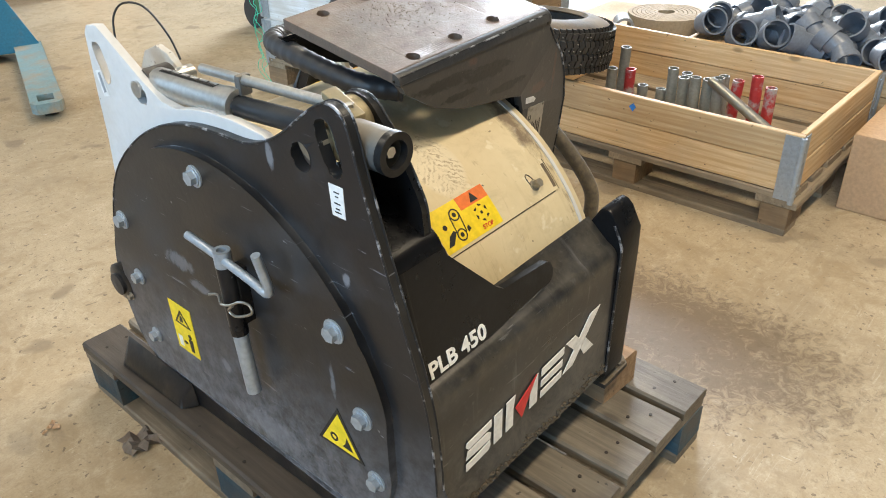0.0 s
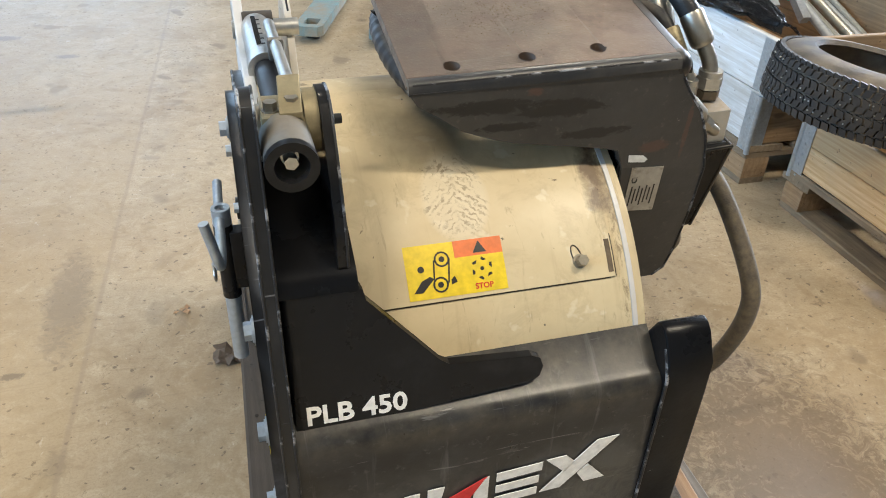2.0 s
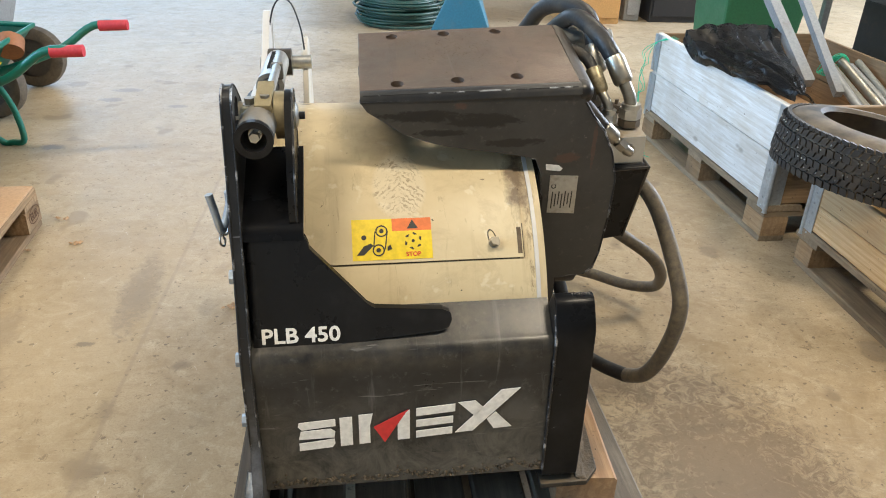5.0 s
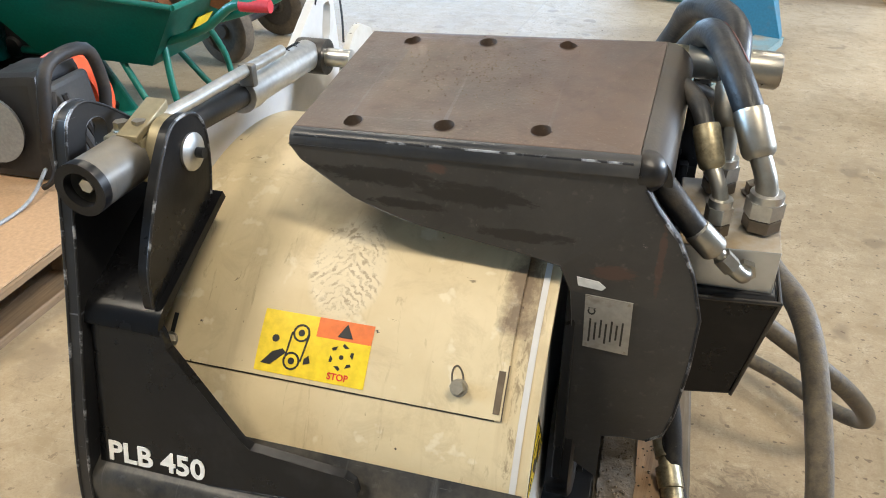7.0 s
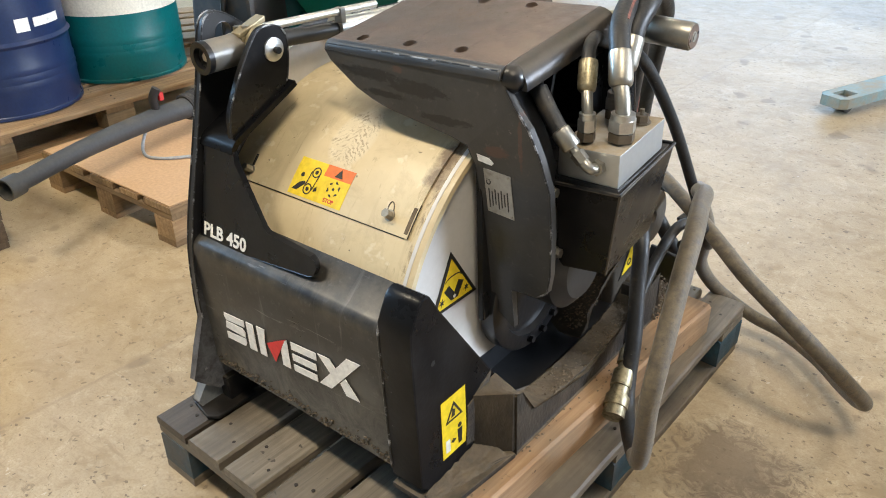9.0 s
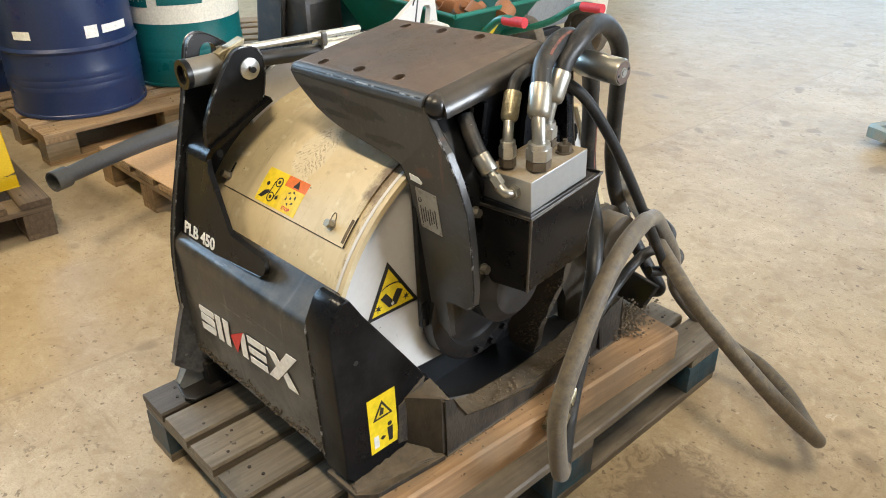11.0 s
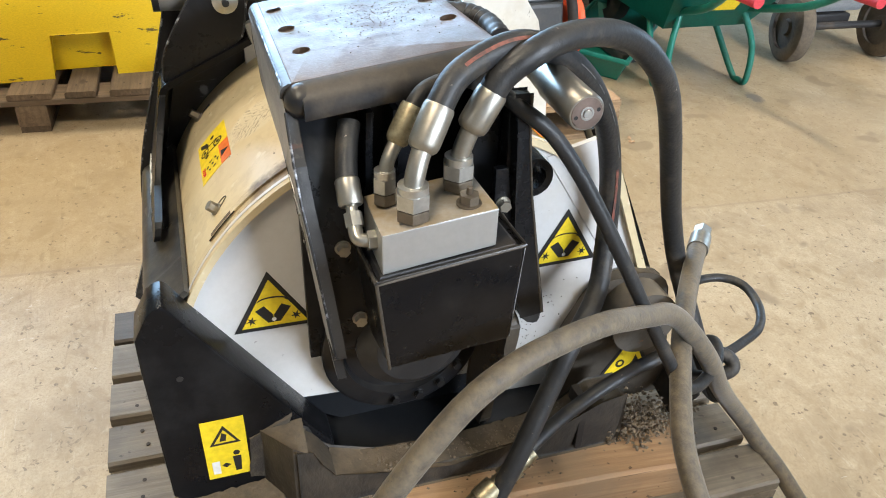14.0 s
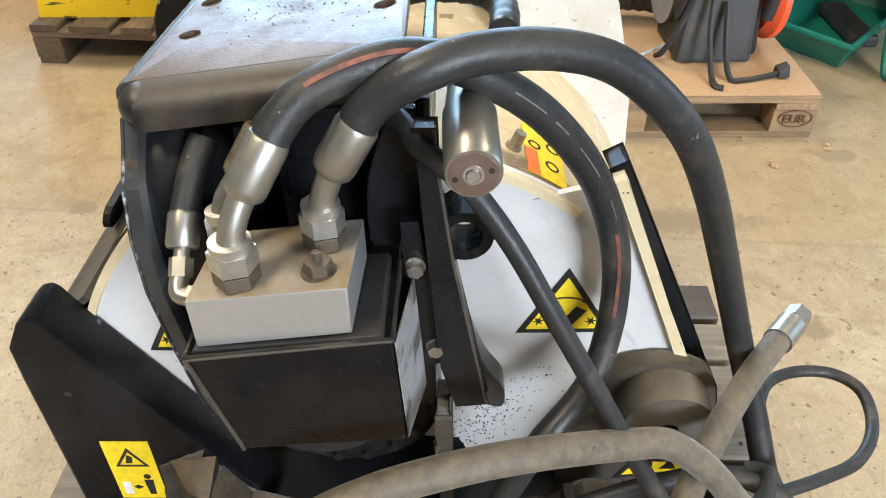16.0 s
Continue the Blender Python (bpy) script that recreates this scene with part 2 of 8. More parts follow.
DUSTED = painted("dust_filmed_black_steel", (0.016, 0.0165, 0.018), 0.33, dirt=(0.075, 0.068, 0.058), dirt_at=(0.45, 0.72), amount=0.55, scale=7, relief=0.25, stretch=(1, 1, 0.6), fleck=((0.22, 0.20, 0.18), 34, 0.67), film=0.14)
BLACK_ROUGH = painted("dusty_black_steel", (0.010, 0.010, 0.011), 0.29, dirt=(0.085, 0.068, 0.050), dirt_at=(0.50, 0.72), amount=0.65, scale=9, relief=0.2, settled=((0.070, 0.057, 0.042), 0.45, 9))
PIT = painted("oily_black_steel", (0.012, 0.013, 0.015), 0.35, dirt=(0.05, 0.045, 0.04), amount=0.5)
WHITE = painted("off_white_paint", (0.575, 0.563, 0.545), 0.42, dirt=(0.42, 0.36, 0.27), dirt_at=(0.54, 0.80), amount=0.45, scale=6, fleck=((0.07, 0.05, 0.035), 62, 0.695), mottle=0.25, relief=0.03)
GALV = painted("galvanised_hinge", (0.40, 0.45, 0.50), 0.36, 0.6, dirt=(0.3, 0.28, 0.24), amount=0.4, scale=14)
STEEL = painted("galvanised_steel", (0.52, 0.52, 0.50), 0.32, 0.9, dirt=(0.3, 0.27, 0.2), amount=0.4)
ZINC = painted("zinc_plated_steel", (0.37, 0.355, 0.315), 0.34, 0.9, dirt=(0.24, 0.20, 0.14), dirt_at=(0.48, 0.75), amount=0.5, scale=30, mottle=0.4)
BRASS = painted("dull_brass", (0.37, 0.325, 0.215), 0.40, 0.9, dirt=(0.11, 0.09, 0.055), dirt_at=(0.45, 0.65), amount=0.75, scale=60)
OLD_PLATE = painted("dull_plated_steel", (0.34, 0.31, 0.25), 0.4, 0.8, dirt=(0.12, 0.10, 0.07), amount=0.6, scale=30)
ALU = painted("machined_aluminium", (0.47, 0.48, 0.48), 0.38, 0.7, dirt=(0.38, 0.32, 0.22), dirt_at=(0.62, 0.80), amount=0.3, scale=14, mottle=0.3, settled=((0.25, 0.185, 0.10), 1.0, 9))
RUBBER = painted("black_hose_rubber", (0.019, 0.0195, 0.0205), 0.44, dirt=(0.14, 0.112, 0.078), dirt_at=(0.52, 0.74), amount=0.5, scale=16, relief=0.35, grain=160, fleck=((0.24, 0.21, 0.17), 70, 0.685), spec=0.4)
DUSTY_RUBBER = painted("dusty_hose_rubber", (0.070, 0.058, 0.044), 0.58, dirt=(0.175, 0.142, 0.092), dirt_at=(0.36, 0.66), amount=0.75, scale=64, grain=240, relief=0.4, fleck=((0.035, 0.03, 0.026), 90, 0.67), film=0.2)
YELLOW = painted("yellow_decal", (0.80, 0.60, 0.015), 0.4, dirt=(0.45, 0.32, 0.05), dirt_at=(0.6, 0.8), amount=0.35, scale=22)
ORANGE = painted("orange_decal", (0.72, 0.17, 0.03), 0.4, dirt=(0.4, 0.12, 0.03), amount=0.3, scale=22)
INK = plain("black_ink", (0.015, 0.015, 0.015), 0.45)
RED_INK = plain("red_ink", (0.62, 0.03, 0.03), 0.4)
PRINT = painted("white_print", (0.80, 0.79, 0.76), 0.45, dirt=(0.3, 0.28, 0.25), dirt_at=(0.6, 0.75), amount=0.3, scale=30)
LABEL = painted("white_label", (0.72, 0.72, 0.70), 0.4, amount=0.2)
PLATE_METAL = painted("engraved_plate", (0.40, 0.39, 0.36), 0.35, 0.6, amount=0.5, scale=40)
OLD_WOOD = timber("weathered_pallet_wood", (0.22, 0.188, 0.142), (0.110, 0.091, 0.067), 0.56, (0.085, 0.070, 0.052), 0.65, 0.3)
BLUE_WOOD = timber("worn_blue_painted_wood", (0.03, 0.085, 0.125), (0.02, 0.05, 0.075), 0.7, (0.09, 0.075, 0.06), 0.7)
NEW_WOOD = timber("pale_pine", (0.70, 0.52, 0.30), (0.49, 0.30, 0.13), 0.6, (0.48, 0.36, 0.22), 0.35, 0.6)
STORE_WOOD = timber("greyed_pallet_pine", (0.31, 0.245, 0.165), (0.18, 0.135, 0.085), 0.75, (0.14, 0.11, 0.078), 0.55, 0.3)
NAIL = painted("dark_rusty_nail", (0.035, 0.028, 0.023), 0.6, 0.3, amount=0.5, scale=60)
AGED_WOOD = timber("dark_aged_pallet_wood", (0.165, 0.118, 0.075), (0.085, 0.058, 0.036), 0.75, (0.06, 0.045, 0.032), 0.5, 0.35)
# darker wood for the outermost board of the planer's pallet
DARK_WOOD = timber("dark_pallet_wood", (0.085, 0.068, 0.052), (0.045, 0.036, 0.028), 0.55, (0.04, 0.032, 0.026), 0.6, 0.3)
RED_WOOD = timber("reddish_timber", (0.37, 0.235, 0.125), (0.215, 0.125, 0.062), 0.75, (0.18, 0.13, 0.08), 0.6)
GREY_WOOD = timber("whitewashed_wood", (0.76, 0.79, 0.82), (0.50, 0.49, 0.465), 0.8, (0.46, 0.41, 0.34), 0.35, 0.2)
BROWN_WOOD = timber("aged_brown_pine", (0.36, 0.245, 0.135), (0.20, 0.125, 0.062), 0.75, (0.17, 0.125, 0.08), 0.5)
CARD = painted("brown_cardboard", (0.46, 0.30, 0.17), 0.75, dirt=(0.36, 0.22, 0.12), amount=0.4, scale=3, relief=0.05)
MUD = painted("dried_mud", (0.165, 0.125, 0.08), 0.95, dirt=(0.10, 0.075, 0.05), dirt_at=(0.4, 0.6), amount=0.8, scale=30, relief=0.8)
GREEN = painted("green_enamel", (0.012, 0.155, 0.115), 0.35, dirt=(0.05, 0.09, 0.07), amount=0.4)
BLUE = painted("blue_enamel", (0.028, 0.155, 0.245), 0.45, dirt=(0.16, 0.13, 0.10), dirt_at=(0.5, 0.7), amount=0.5)
NAVY = painted("navy_barrel_paint", (0.012, 0.026, 0.085), 0.3, dirt=(0.05, 0.06, 0.1), amount=0.3)
CREAM = painted("cream_barrel_paint", (0.74, 0.71, 0.62), 0.35, amount=0.15)
TEAL = painted("teal_barrel_paint", (0.005, 0.115, 0.122), 0.3, amount=0.2)
YELLOW_PLASTIC = painted("scuffed_yellow_plastic", (0.72, 0.49, 0.003), 0.36, dirt=(0.035, 0.028, 0.015), dirt_at=(0.615, 0.64), amount=0.9, scale=4.5, stretch=(1.6, 1.6, 7.0))
RED_PLASTIC = plain("red_plastic", (0.55, 0.025, 0.025), 0.4)
GRIP = plain("red_grip_rubber", (0.52, 0.035, 0.05), 0.5)
TYRE = painted("dusty_tyre_sidewall", (0.024, 0.022, 0.020), 0.75, dirt=(0.25, 0.205, 0.15), dirt_at=(0.34, 0.60), amount=0.75, scale=5, relief=0.2)
TREAD = painted("tyre_tread_rubber", (0.022, 0.021, 0.021), 0.65, dirt=(0.10, 0.085, 0.065), dirt_at=(0.45, 0.75), amount=0.5, scale=16, relief=0.2)
DARK = painted("dark_plastic", (0.02, 0.02, 0.022), 0.45, amount=0.4)
GREY_PVC = painted("grey_pvc", (0.155, 0.175, 0.21), 0.35, amount=0.2)
CANVAS = painted("canvas_hose", (0.34, 0.265, 0.17), 0.9, amount=0.4, relief=0.4)
SACK = painted("black_sack_film", (0.012, 0.012, 0.013), 0.22, amount=0.2)
STRING = plain("green_string", (0.05, 0.55, 0.36), 0.6)
WALL = painted("painted_wall", (0.27, 0.265, 0.245), 0.8, amount=0.3, scale=1.0)
CEIL = painted("ceiling_panel", (0.34, 0.335, 0.32), 0.8, amount=0.2, scale=1.0)
BIN_GREEN = plain("green_bin_plastic", (0.03, 0.14, 0.06), 0.5)
PLY = painted("orange_plywood", (0.52, 0.29, 0.10), 0.6, amount=0.3)
CHROMATE = painted("yellow_chromate_plating", (0.30, 0.255, 0.155), 0.42, 0.5, dirt=(0.2, 0.16, 0.09), amount=0.5, scale=26)
DARK_STEEL = painted("dark_bare_steel", (0.135, 0.133, 0.126), 0.38, 0.35, dirt=(0.17, 0.145, 0.10), amount=0.5, scale=16, settled=((0.24, 0.20, 0.14), 0.5, 18))
SLATE = painted("scuffed_slate_paint", (0.0058, 0.0060, 0.0070), 0.27, dirt=(0.035, 0.034, 0.034), dirt_at=(0.52, 0.76), amount=0.4, scale=7, fleck=((0.20, 0.19, 0.18), 28, 0.70), relief=0.14, spec=0.16)
DUSTY_PLATE = painted("dust_coated_steel", (0.060, 0.049, 0.036), 0.55, dirt=(0.025, 0.022, 0.019), dirt_at=(0.50, 0.68), amount=0.7, scale=12, relief=0.4, settled=((0.16, 0.125, 0.08), 0.6, 14))
CHIPPED = painted("chipped_paint_edge", (0.34, 0.35, 0.37), 0.4, 0.3, dirt=(0.012, 0.012, 0.013), dirt_at=(0.38, 0.47), amount=0.97, scale=34, relief=0.2)
GUARD = painted("satin_black_guard_paint", (0.0070, 0.0070, 0.0080), 0.26, dirt=(0.030, 0.028, 0.026), dirt_at=(0.54, 0.76), amount=0.4, scale=12, fleck=((0.17, 0.16, 0.15), 36, 0.70), relief=0.1, spec=0.2)
# worn dusty paint, lightened for the light that falls on the guard's side
WORN_LIT_GREY = painted("worn_paint_lit_grey", (0.27, 0.27, 0.275), 0.5, 0.1, dirt=(0.035, 0.033, 0.032), dirt_at=(0.50, 0.58), amount=0.85, scale=13, fleck=((0.22, 0.09, 0.03), 40, 0.68), relief=0.2)
BOSS = painted("rust_blotched_steel", (0.088, 0.077, 0.064), 0.5, dirt=(0.34, 0.135, 0.030), dirt_at=(0.62, 0.68), amount=0.85, scale=17, relief=0.4, settled=((0.19, 0.155, 0.105), 0.6, 20))
DULL_NUT = painted("dull_brown_nut", (0.15, 0.125, 0.095), 0.45, 0.7, dirt=(0.07, 0.055, 0.04), amount=0.6, scale=40)
RED_RUSTY = painted("red_brown_rust", (0.13, 0.045, 0.03), 0.7, amount=0.4, scale=60, relief=0.4)
# steel of the coupler's face, a brown reflection mixed into its colour
COUPLER_END = painted("brown_tinted_steel", (0.30, 0.235, 0.21), 0.28, 0.85, amount=0.3, scale=40)
SPATTERED = painted("spattered_white_paint", (0.53, 0.51, 0.465), 0.45, dirt=(0.36, 0.30, 0.21), dirt_at=(0.52, 0.72), amount=0.5, scale=9, fleck=((0.045, 0.035, 0.025), 46, 0.655), mottle=0.3, relief=0.05)
GREY_TIN = painted("grey_sheet_metal", (0.32, 0.34, 0.36), 0.45, 0.3, amount=0.4)


def cheek_paint():
    """Satin black paint under a grey dust film, with oil patches, rust runs and scraped flecks."""
    m, nt, b = nodes_of("oil_stained_black_paint")
    vec = coords(nt)
    broad, fine, rag = noise_of(nt, vec, 8, 6, 0.65), noise_of(nt, vec, 90, 4, 0.6), noise_of(nt, coords(nt, (1, 1, 2.2)), 30, 6, 0.75, 0.5)
    col = mix(nt, ramp(nt, broad, 0.40, 0.70, 0.1, 0.6), (0.017, 0.0175, 0.019), (0.060, 0.057, 0.052))
    col = mix(nt, ramp(nt, fine, 0.60, 0.72, 0, 0.35), col, (0.11, 0.10, 0.085))
    sep = nt.nodes.new("ShaderNodeSeparateXYZ")
    nt.links.new(vec, sep.inputs[0])
    X, Z = sep.outputs[0], sep.outputs[2]
    for cx, cz, rx, rz in ((0.265, 0.852, 0.070, 0.010), (0.370, 0.842, 0.060, 0.012), (0.300, 0.822, 0.045, 0.006), (0.43, 0.800, 0.05, 0.008)):
        col = mix(nt, blob(nt, X, Z, cx, cz, rx, rz, rag, 0.25, 0.9), col, (0.004, 0.004, 0.0045))
    for cx, cz, rx, rz in ((0.572, 0.795, 0.004, 0.045), (0.525, 0.768, 0.022, 0.010), (0.330, 0.868, 0.012, 0.006)):
        col = mix(nt, blob(nt, X, Z, cx, cz, rx, rz, rag, 0.35, 0.35), col, (0.12, 0.045, 0.024))
    col = mix(nt, ramp(nt, noise_of(nt, vec, 34, 5, 0.7), 0.68, 0.71, 0, 0.8), col, (0.24, 0.22, 0.20))
    nt.links.new(col, b.inputs["Base Color"])
    nt.links.new(ramp(nt, broad, 0.3, 0.7, 0.26, 0.46), b.inputs["Roughness"])
    b.inputs["Sheen Weight"].default_value, b.inputs["Sheen Roughness"].default_value = 0.14, 0.4
    bump(nt, b, fine, 0.2, 0.002)
    return m


CHEEK = cheek_paint()


def rust_plate():
    m, nt, b = nodes_of("rusty_steel_plate")
    vec = coords(nt)
    broad, mid, fine = noise_of(nt, vec, 6, 6), noise_of(nt, vec, 30, 5), noise_of(nt, vec, 220, 3)
    col = mix(nt, ramp(nt, broad, 0.35, 0.65), (0.098, 0.079, 0.065), (0.145, 0.098, 0.070))
    col = mix(nt, ramp(nt, mid, 0.55, 0.7, 0, 0.6), col, (0.10, 0.075, 0.06))
    col = mix(nt, ramp(nt, fine, 0.62, 0.72, 0, 0.6), col, (0.21, 0.155, 0.115))
    nt.links.new(col, b.inputs["Base Color"])
    nt.links.new(ramp(nt, mid, 0.3, 0.7, 0.34, 0.58), b.inputs["Roughness"])
    b.inputs["Metallic"].default_value = 0.25
    bump(nt, b, fine, 0.25, 0.002)
    return m


RUST = rust_plate()
SCUFFED = scuffed_panel()


def hood_paint():
    """Cream paint, dusty, with a boot print in dried dust and painted shade under the adapter plate."""
    m, nt, b = nodes_of("cream_hood_paint")
    vec = coords(nt)
    broad, fine = noise_of(nt, vec, 7, 6), noise_of(nt, vec, 130, 3)
    base = mix(nt, ramp(nt, broad, 0.35, 0.7), (0.64, 0.54, 0.345), (0.53, 0.43, 0.255))
    specks = noise_of(nt, vec, 75, 3, 0.5)
    base = mix(nt, ramp(nt, specks, 0.735, 0.76), base, (0.05, 0.04, 0.03))
    pale = noise_of(nt, vec, 34, 3, 0.5)
    base = mix(nt, ramp(nt, noise_of(nt, vec, 17, 6, 0.75, 0.6), 0.50, 0.66, 0, 0.45), base, (0.42, 0.335, 0.20))
    base = mix(nt, ramp(nt, pale, 0.62, 0.68, 0, 0.5), base, (0.74, 0.68, 0.53))
    base = mix(nt, ramp(nt, noise_of(nt, coords(nt, (9, 1.5, 1.5)), 6, 5, 0.7, 0.8), 0.62, 0.68, 0, 0.45), base, (0.30, 0.23, 0.13))
    base = mix(nt, ramp(nt, noise_of(nt, vec, 26, 4, 0.6, 1.5), 0.70, 0.73, 0, 0.8), base, (0.16, 0.12, 0.07))
    run = noise_of(nt, coords(nt, (30, 2.2, 2.2)), 1.4, 4, 0.6)
    base = mix(nt, ramp(nt, run, 0.58, 0.72, 0, 0.35), base, (0.40, 0.31, 0.18))
    sep = nt.nodes.new("ShaderNodeSeparateXYZ")
    nt.links.new(vec, sep.inputs[0])

    def math_node(op, a, c):
        n = nt.nodes.new("ShaderNodeMath")
        n.operation = op
        for s, v in zip(n.inputs, (a, c)):
            if isinstance(v, bpy.types.NodeSocket):
                nt.links.new(v, s)
            else:
                s.default_value = v
        return n.outputs[0]
    dx = math_node("DIVIDE", math_node("SUBTRACT", sep.outputs[0], 0.225), 0.046)
    dz = math_node("DIVIDE", math_node("SUBTRACT", sep.outputs[2], 0.728), 0.036)
    d2 = math_node("ADD", math_node("MULTIPLY", dx, dx), math_node("MULTIPLY", dz, dz))
    inside = ramp(nt, d2, 0.8, 1.15, 1, 0)
    wob = noise_of(nt, vec, 90, 3, 0.6)
    arm = math_node("MULTIPLY", math_node("ABSOLUTE", math_node("SUBTRACT", sep.outputs[0], 0.225), 0), 520)
    phase = math_node("ADD", math_node("ADD", math_node("MULTIPLY", sep.outputs[2], 900), arm), math_node("MULTIPLY", wob, 17))
    stripes = math_node("SINE", phase, 0)
    tread = math_node("MULTIPLY", math_node("MULTIPLY", inside, ramp(nt, stripes, 0.0, 0.5)), ramp(nt, noise_of(nt, vec, 44, 5, 0.75), 0.44, 0.60))
    col = mix(nt, math_node("MULTIPLY", inside, 0.62), base, (0.66, 0.59, 0.44))
    col = mix(nt, math_node("MULTIPLY", tread, 0.74), col, (0.24, 0.185, 0.115))
    sx = math_node("DIVIDE", math_node("SUBTRACT", sep.outputs[0], 0.435), 0.028)
    sz = math_node("DIVIDE", math_node("SUBTRACT", sep.outputs[2], 0.735), 0.055)
    smear = ramp(nt, math_node("ADD", math_node("ADD", math_node("MULTIPLY", sx, sx), math_node("MULTIPLY", sz, sz)), math_node("MULTIPLY", noise_of(nt, vec, 28, 5, 0.7), 2.4)), 1.3, 2.1, 0.85, 0)
    col = mix(nt, smear, col, (0.10, 0.06, 0.035))
    # dark smudge below the adapter plate: oil, with the plate's shadow painted in
    ox = math_node("DIVIDE", math_node("SUBTRACT", sep.outputs[0], 0.205), 0.075)
    oz = math_node("DIVIDE", math_node("SUBTRACT", sep.outputs[2], 0.778), 0.026)
    oil = ramp(nt, math_node("ADD", math_node("ADD", math_node("MULTIPLY", ox, ox), math_node("MULTIPLY", oz, oz)), math_node("MULTIPLY", noise_of(nt, vec, 22, 4, 0.6), 0.9)), 0.5, 1.7, 0.7, 0)
    col = mix(nt, oil, col, (0.075, 0.062, 0.045))
    band = ramp(nt, math_node("ABSOLUTE", math_node("SUBTRACT", sep.outputs[0], 0.4455), 0), 0.003, 0.012, 1, 0)
    edge = math_node("MULTIPLY", band, ramp(nt, noise_of(nt, coords(nt, (3, 1, 1)), 38, 5, 0.75, 0.6), 0.50, 0.62))
    col = mix(nt, math_node("MULTIPLY", edge, 0.7), col, (0.17, 0.115, 0.06))
    nt.links.new(col, b.inputs["Base Color"])
    nt.links.new(ramp(nt, broad, 0.3, 0.7, 0.35, 0.6), b.inputs["Roughness"])
    bump(nt, b, fine, 0.06, 0.002)
    return m


HOOD = hood_paint()


JOINT = (-0.49, -0.052)   # the floor's seam: x - 0.052 y = -0.49


def floor_paint():
    """Beige screed: broad patches, trowel smears, scuffs, dark spots, damp stains and a joint."""
    m, nt, b = nodes_of("worn_screed_floor")
    vec = coords(nt)
    big, mid, small = noise_of(nt, vec, 0.7, 5, 0.6, 0.5), noise_of(nt, vec, 4.0, 8, 0.72, 1.2), noise_of(nt, vec, 30, 6, 0.7, 0.4)
    col = mix(nt, ramp(nt, big, 0.38, 0.62), (0.385, 0.305, 0.198), (0.455, 0.375, 0.258))
    col = mix(nt, ramp(nt, mid, 0.52, 0.62, 0, 0.7), col, (0.31, 0.235, 0.14))
    col = mix(nt, ramp(nt, noise_of(nt, vec, 9, 5, 0.7, 3.0), 0.56, 0.66, 0, 0.4), col, (0.33, 0.255, 0.16))
    col = mix(nt, ramp(nt, mid, 0.34, 0.44, 0.5, 0.0), col, (0.555, 0.478, 0.35))
    col = mix(nt, ramp(nt, small, 0.56, 0.64, 0, 0.4), col, (0.29, 0.22, 0.14))
    col = mix(nt, ramp(nt, small, 0.36, 0.44, 0.25, 0), col, (0.58, 0.51, 0.385))
    for turn, lo in ((0.5, 0.60), (-0.9, 0.61), (1.3, 0.63)):
        mp = nt.nodes.new("ShaderNodeMapping")
        mp.inputs["Rotation"].default_value = (0, 0, turn)
        mp.inputs["Scale"].default_value = (2.0, 26, 1)
        nt.links.new(vec, mp.inputs["Vector"])
        col = mix(nt, ramp(nt, noise_of(nt, mp.outputs["Vector"], 2.2, 4, 0.65, 0.8), lo + 0.03, lo + 0.07, 0, 0.36), col, (0.28, 0.215, 0.14))
    worn = noise_of(nt, vec, 2.3, 3, 0.55, 0.6)
    for turn, lo in ((0.15, 0.64), (-0.6, 0.65), (1.0, 0.66)):
        mp = nt.nodes.new("ShaderNodeMapping")
        mp.inputs["Rotation"].default_value = (0, 0, turn)
        mp.inputs["Scale"].default_value = (3.2, 60, 1)
        nt.links.new(vec, mp.inputs["Vector"])
        both = nt.nodes.new("ShaderNodeMath")
        both.operation = "MULTIPLY"
        nt.links.new(ramp(nt, noise_of(nt, mp.outputs["Vector"], 1.5, 3, 0.6, 2.0), lo, lo + 0.03, 0, 0.5), both.inputs[0])
        nt.links.new(ramp(nt, worn, 0.50, 0.64), both.inputs[1])
        col = mix(nt, both.outputs[0], col, (0.60, 0.54, 0.43))
    col = mix(nt, ramp(nt, noise_of(nt, vec, 7.0, 7, 0.7, 2.2), 0.54, 0.66, 0, 0.5), col, (0.53, 0.455, 0.335))
    col = mix(nt, ramp(nt, noise_of(nt, vec, 13.0, 7, 0.75, 1.6), 0.60, 0.66, 0, 0.45), col, (0.27, 0.20, 0.125))
    col = mix(nt, ramp(nt, noise_of(nt, vec, 5.0, 2, 0.4), 0.665, 0.70, 0, 0.6), col, (0.16, 0.125, 0.09))
    col = mix(nt, ramp(nt, noise_of(nt, vec, 52, 2, 0.4), 0.675, 0.70, 0, 0.8), col, (0.12, 0.09, 0.06))
    col = mix(nt, ramp(nt, noise_of(nt, coords(nt, (1, 2.6, 1)), 21, 3, 0.6, 1.2), 0.70, 0.73, 0, 0.7), col, (0.10, 0.078, 0.055))
    col = mix(nt, ramp(nt, noise_of(nt, coords(nt, (2.4, 1, 1)), 16, 3, 0.6, 1.2), 0.70, 0.73, 0, 0.7), col, (0.60, 0.55, 0.46))
    col = mix(nt, ramp(nt, noise_of(nt, vec, 3.1, 6, 0.7, 0.8), 0.62, 0.70, 0, 0.5), col, (0.23, 0.18, 0.125))
    col = mix(nt, ramp(nt, noise_of(nt, vec, 18, 4, 0.65, 0.6), 0.64, 0.69, 0, 0.55), col, (0.22, 0.17, 0.115))
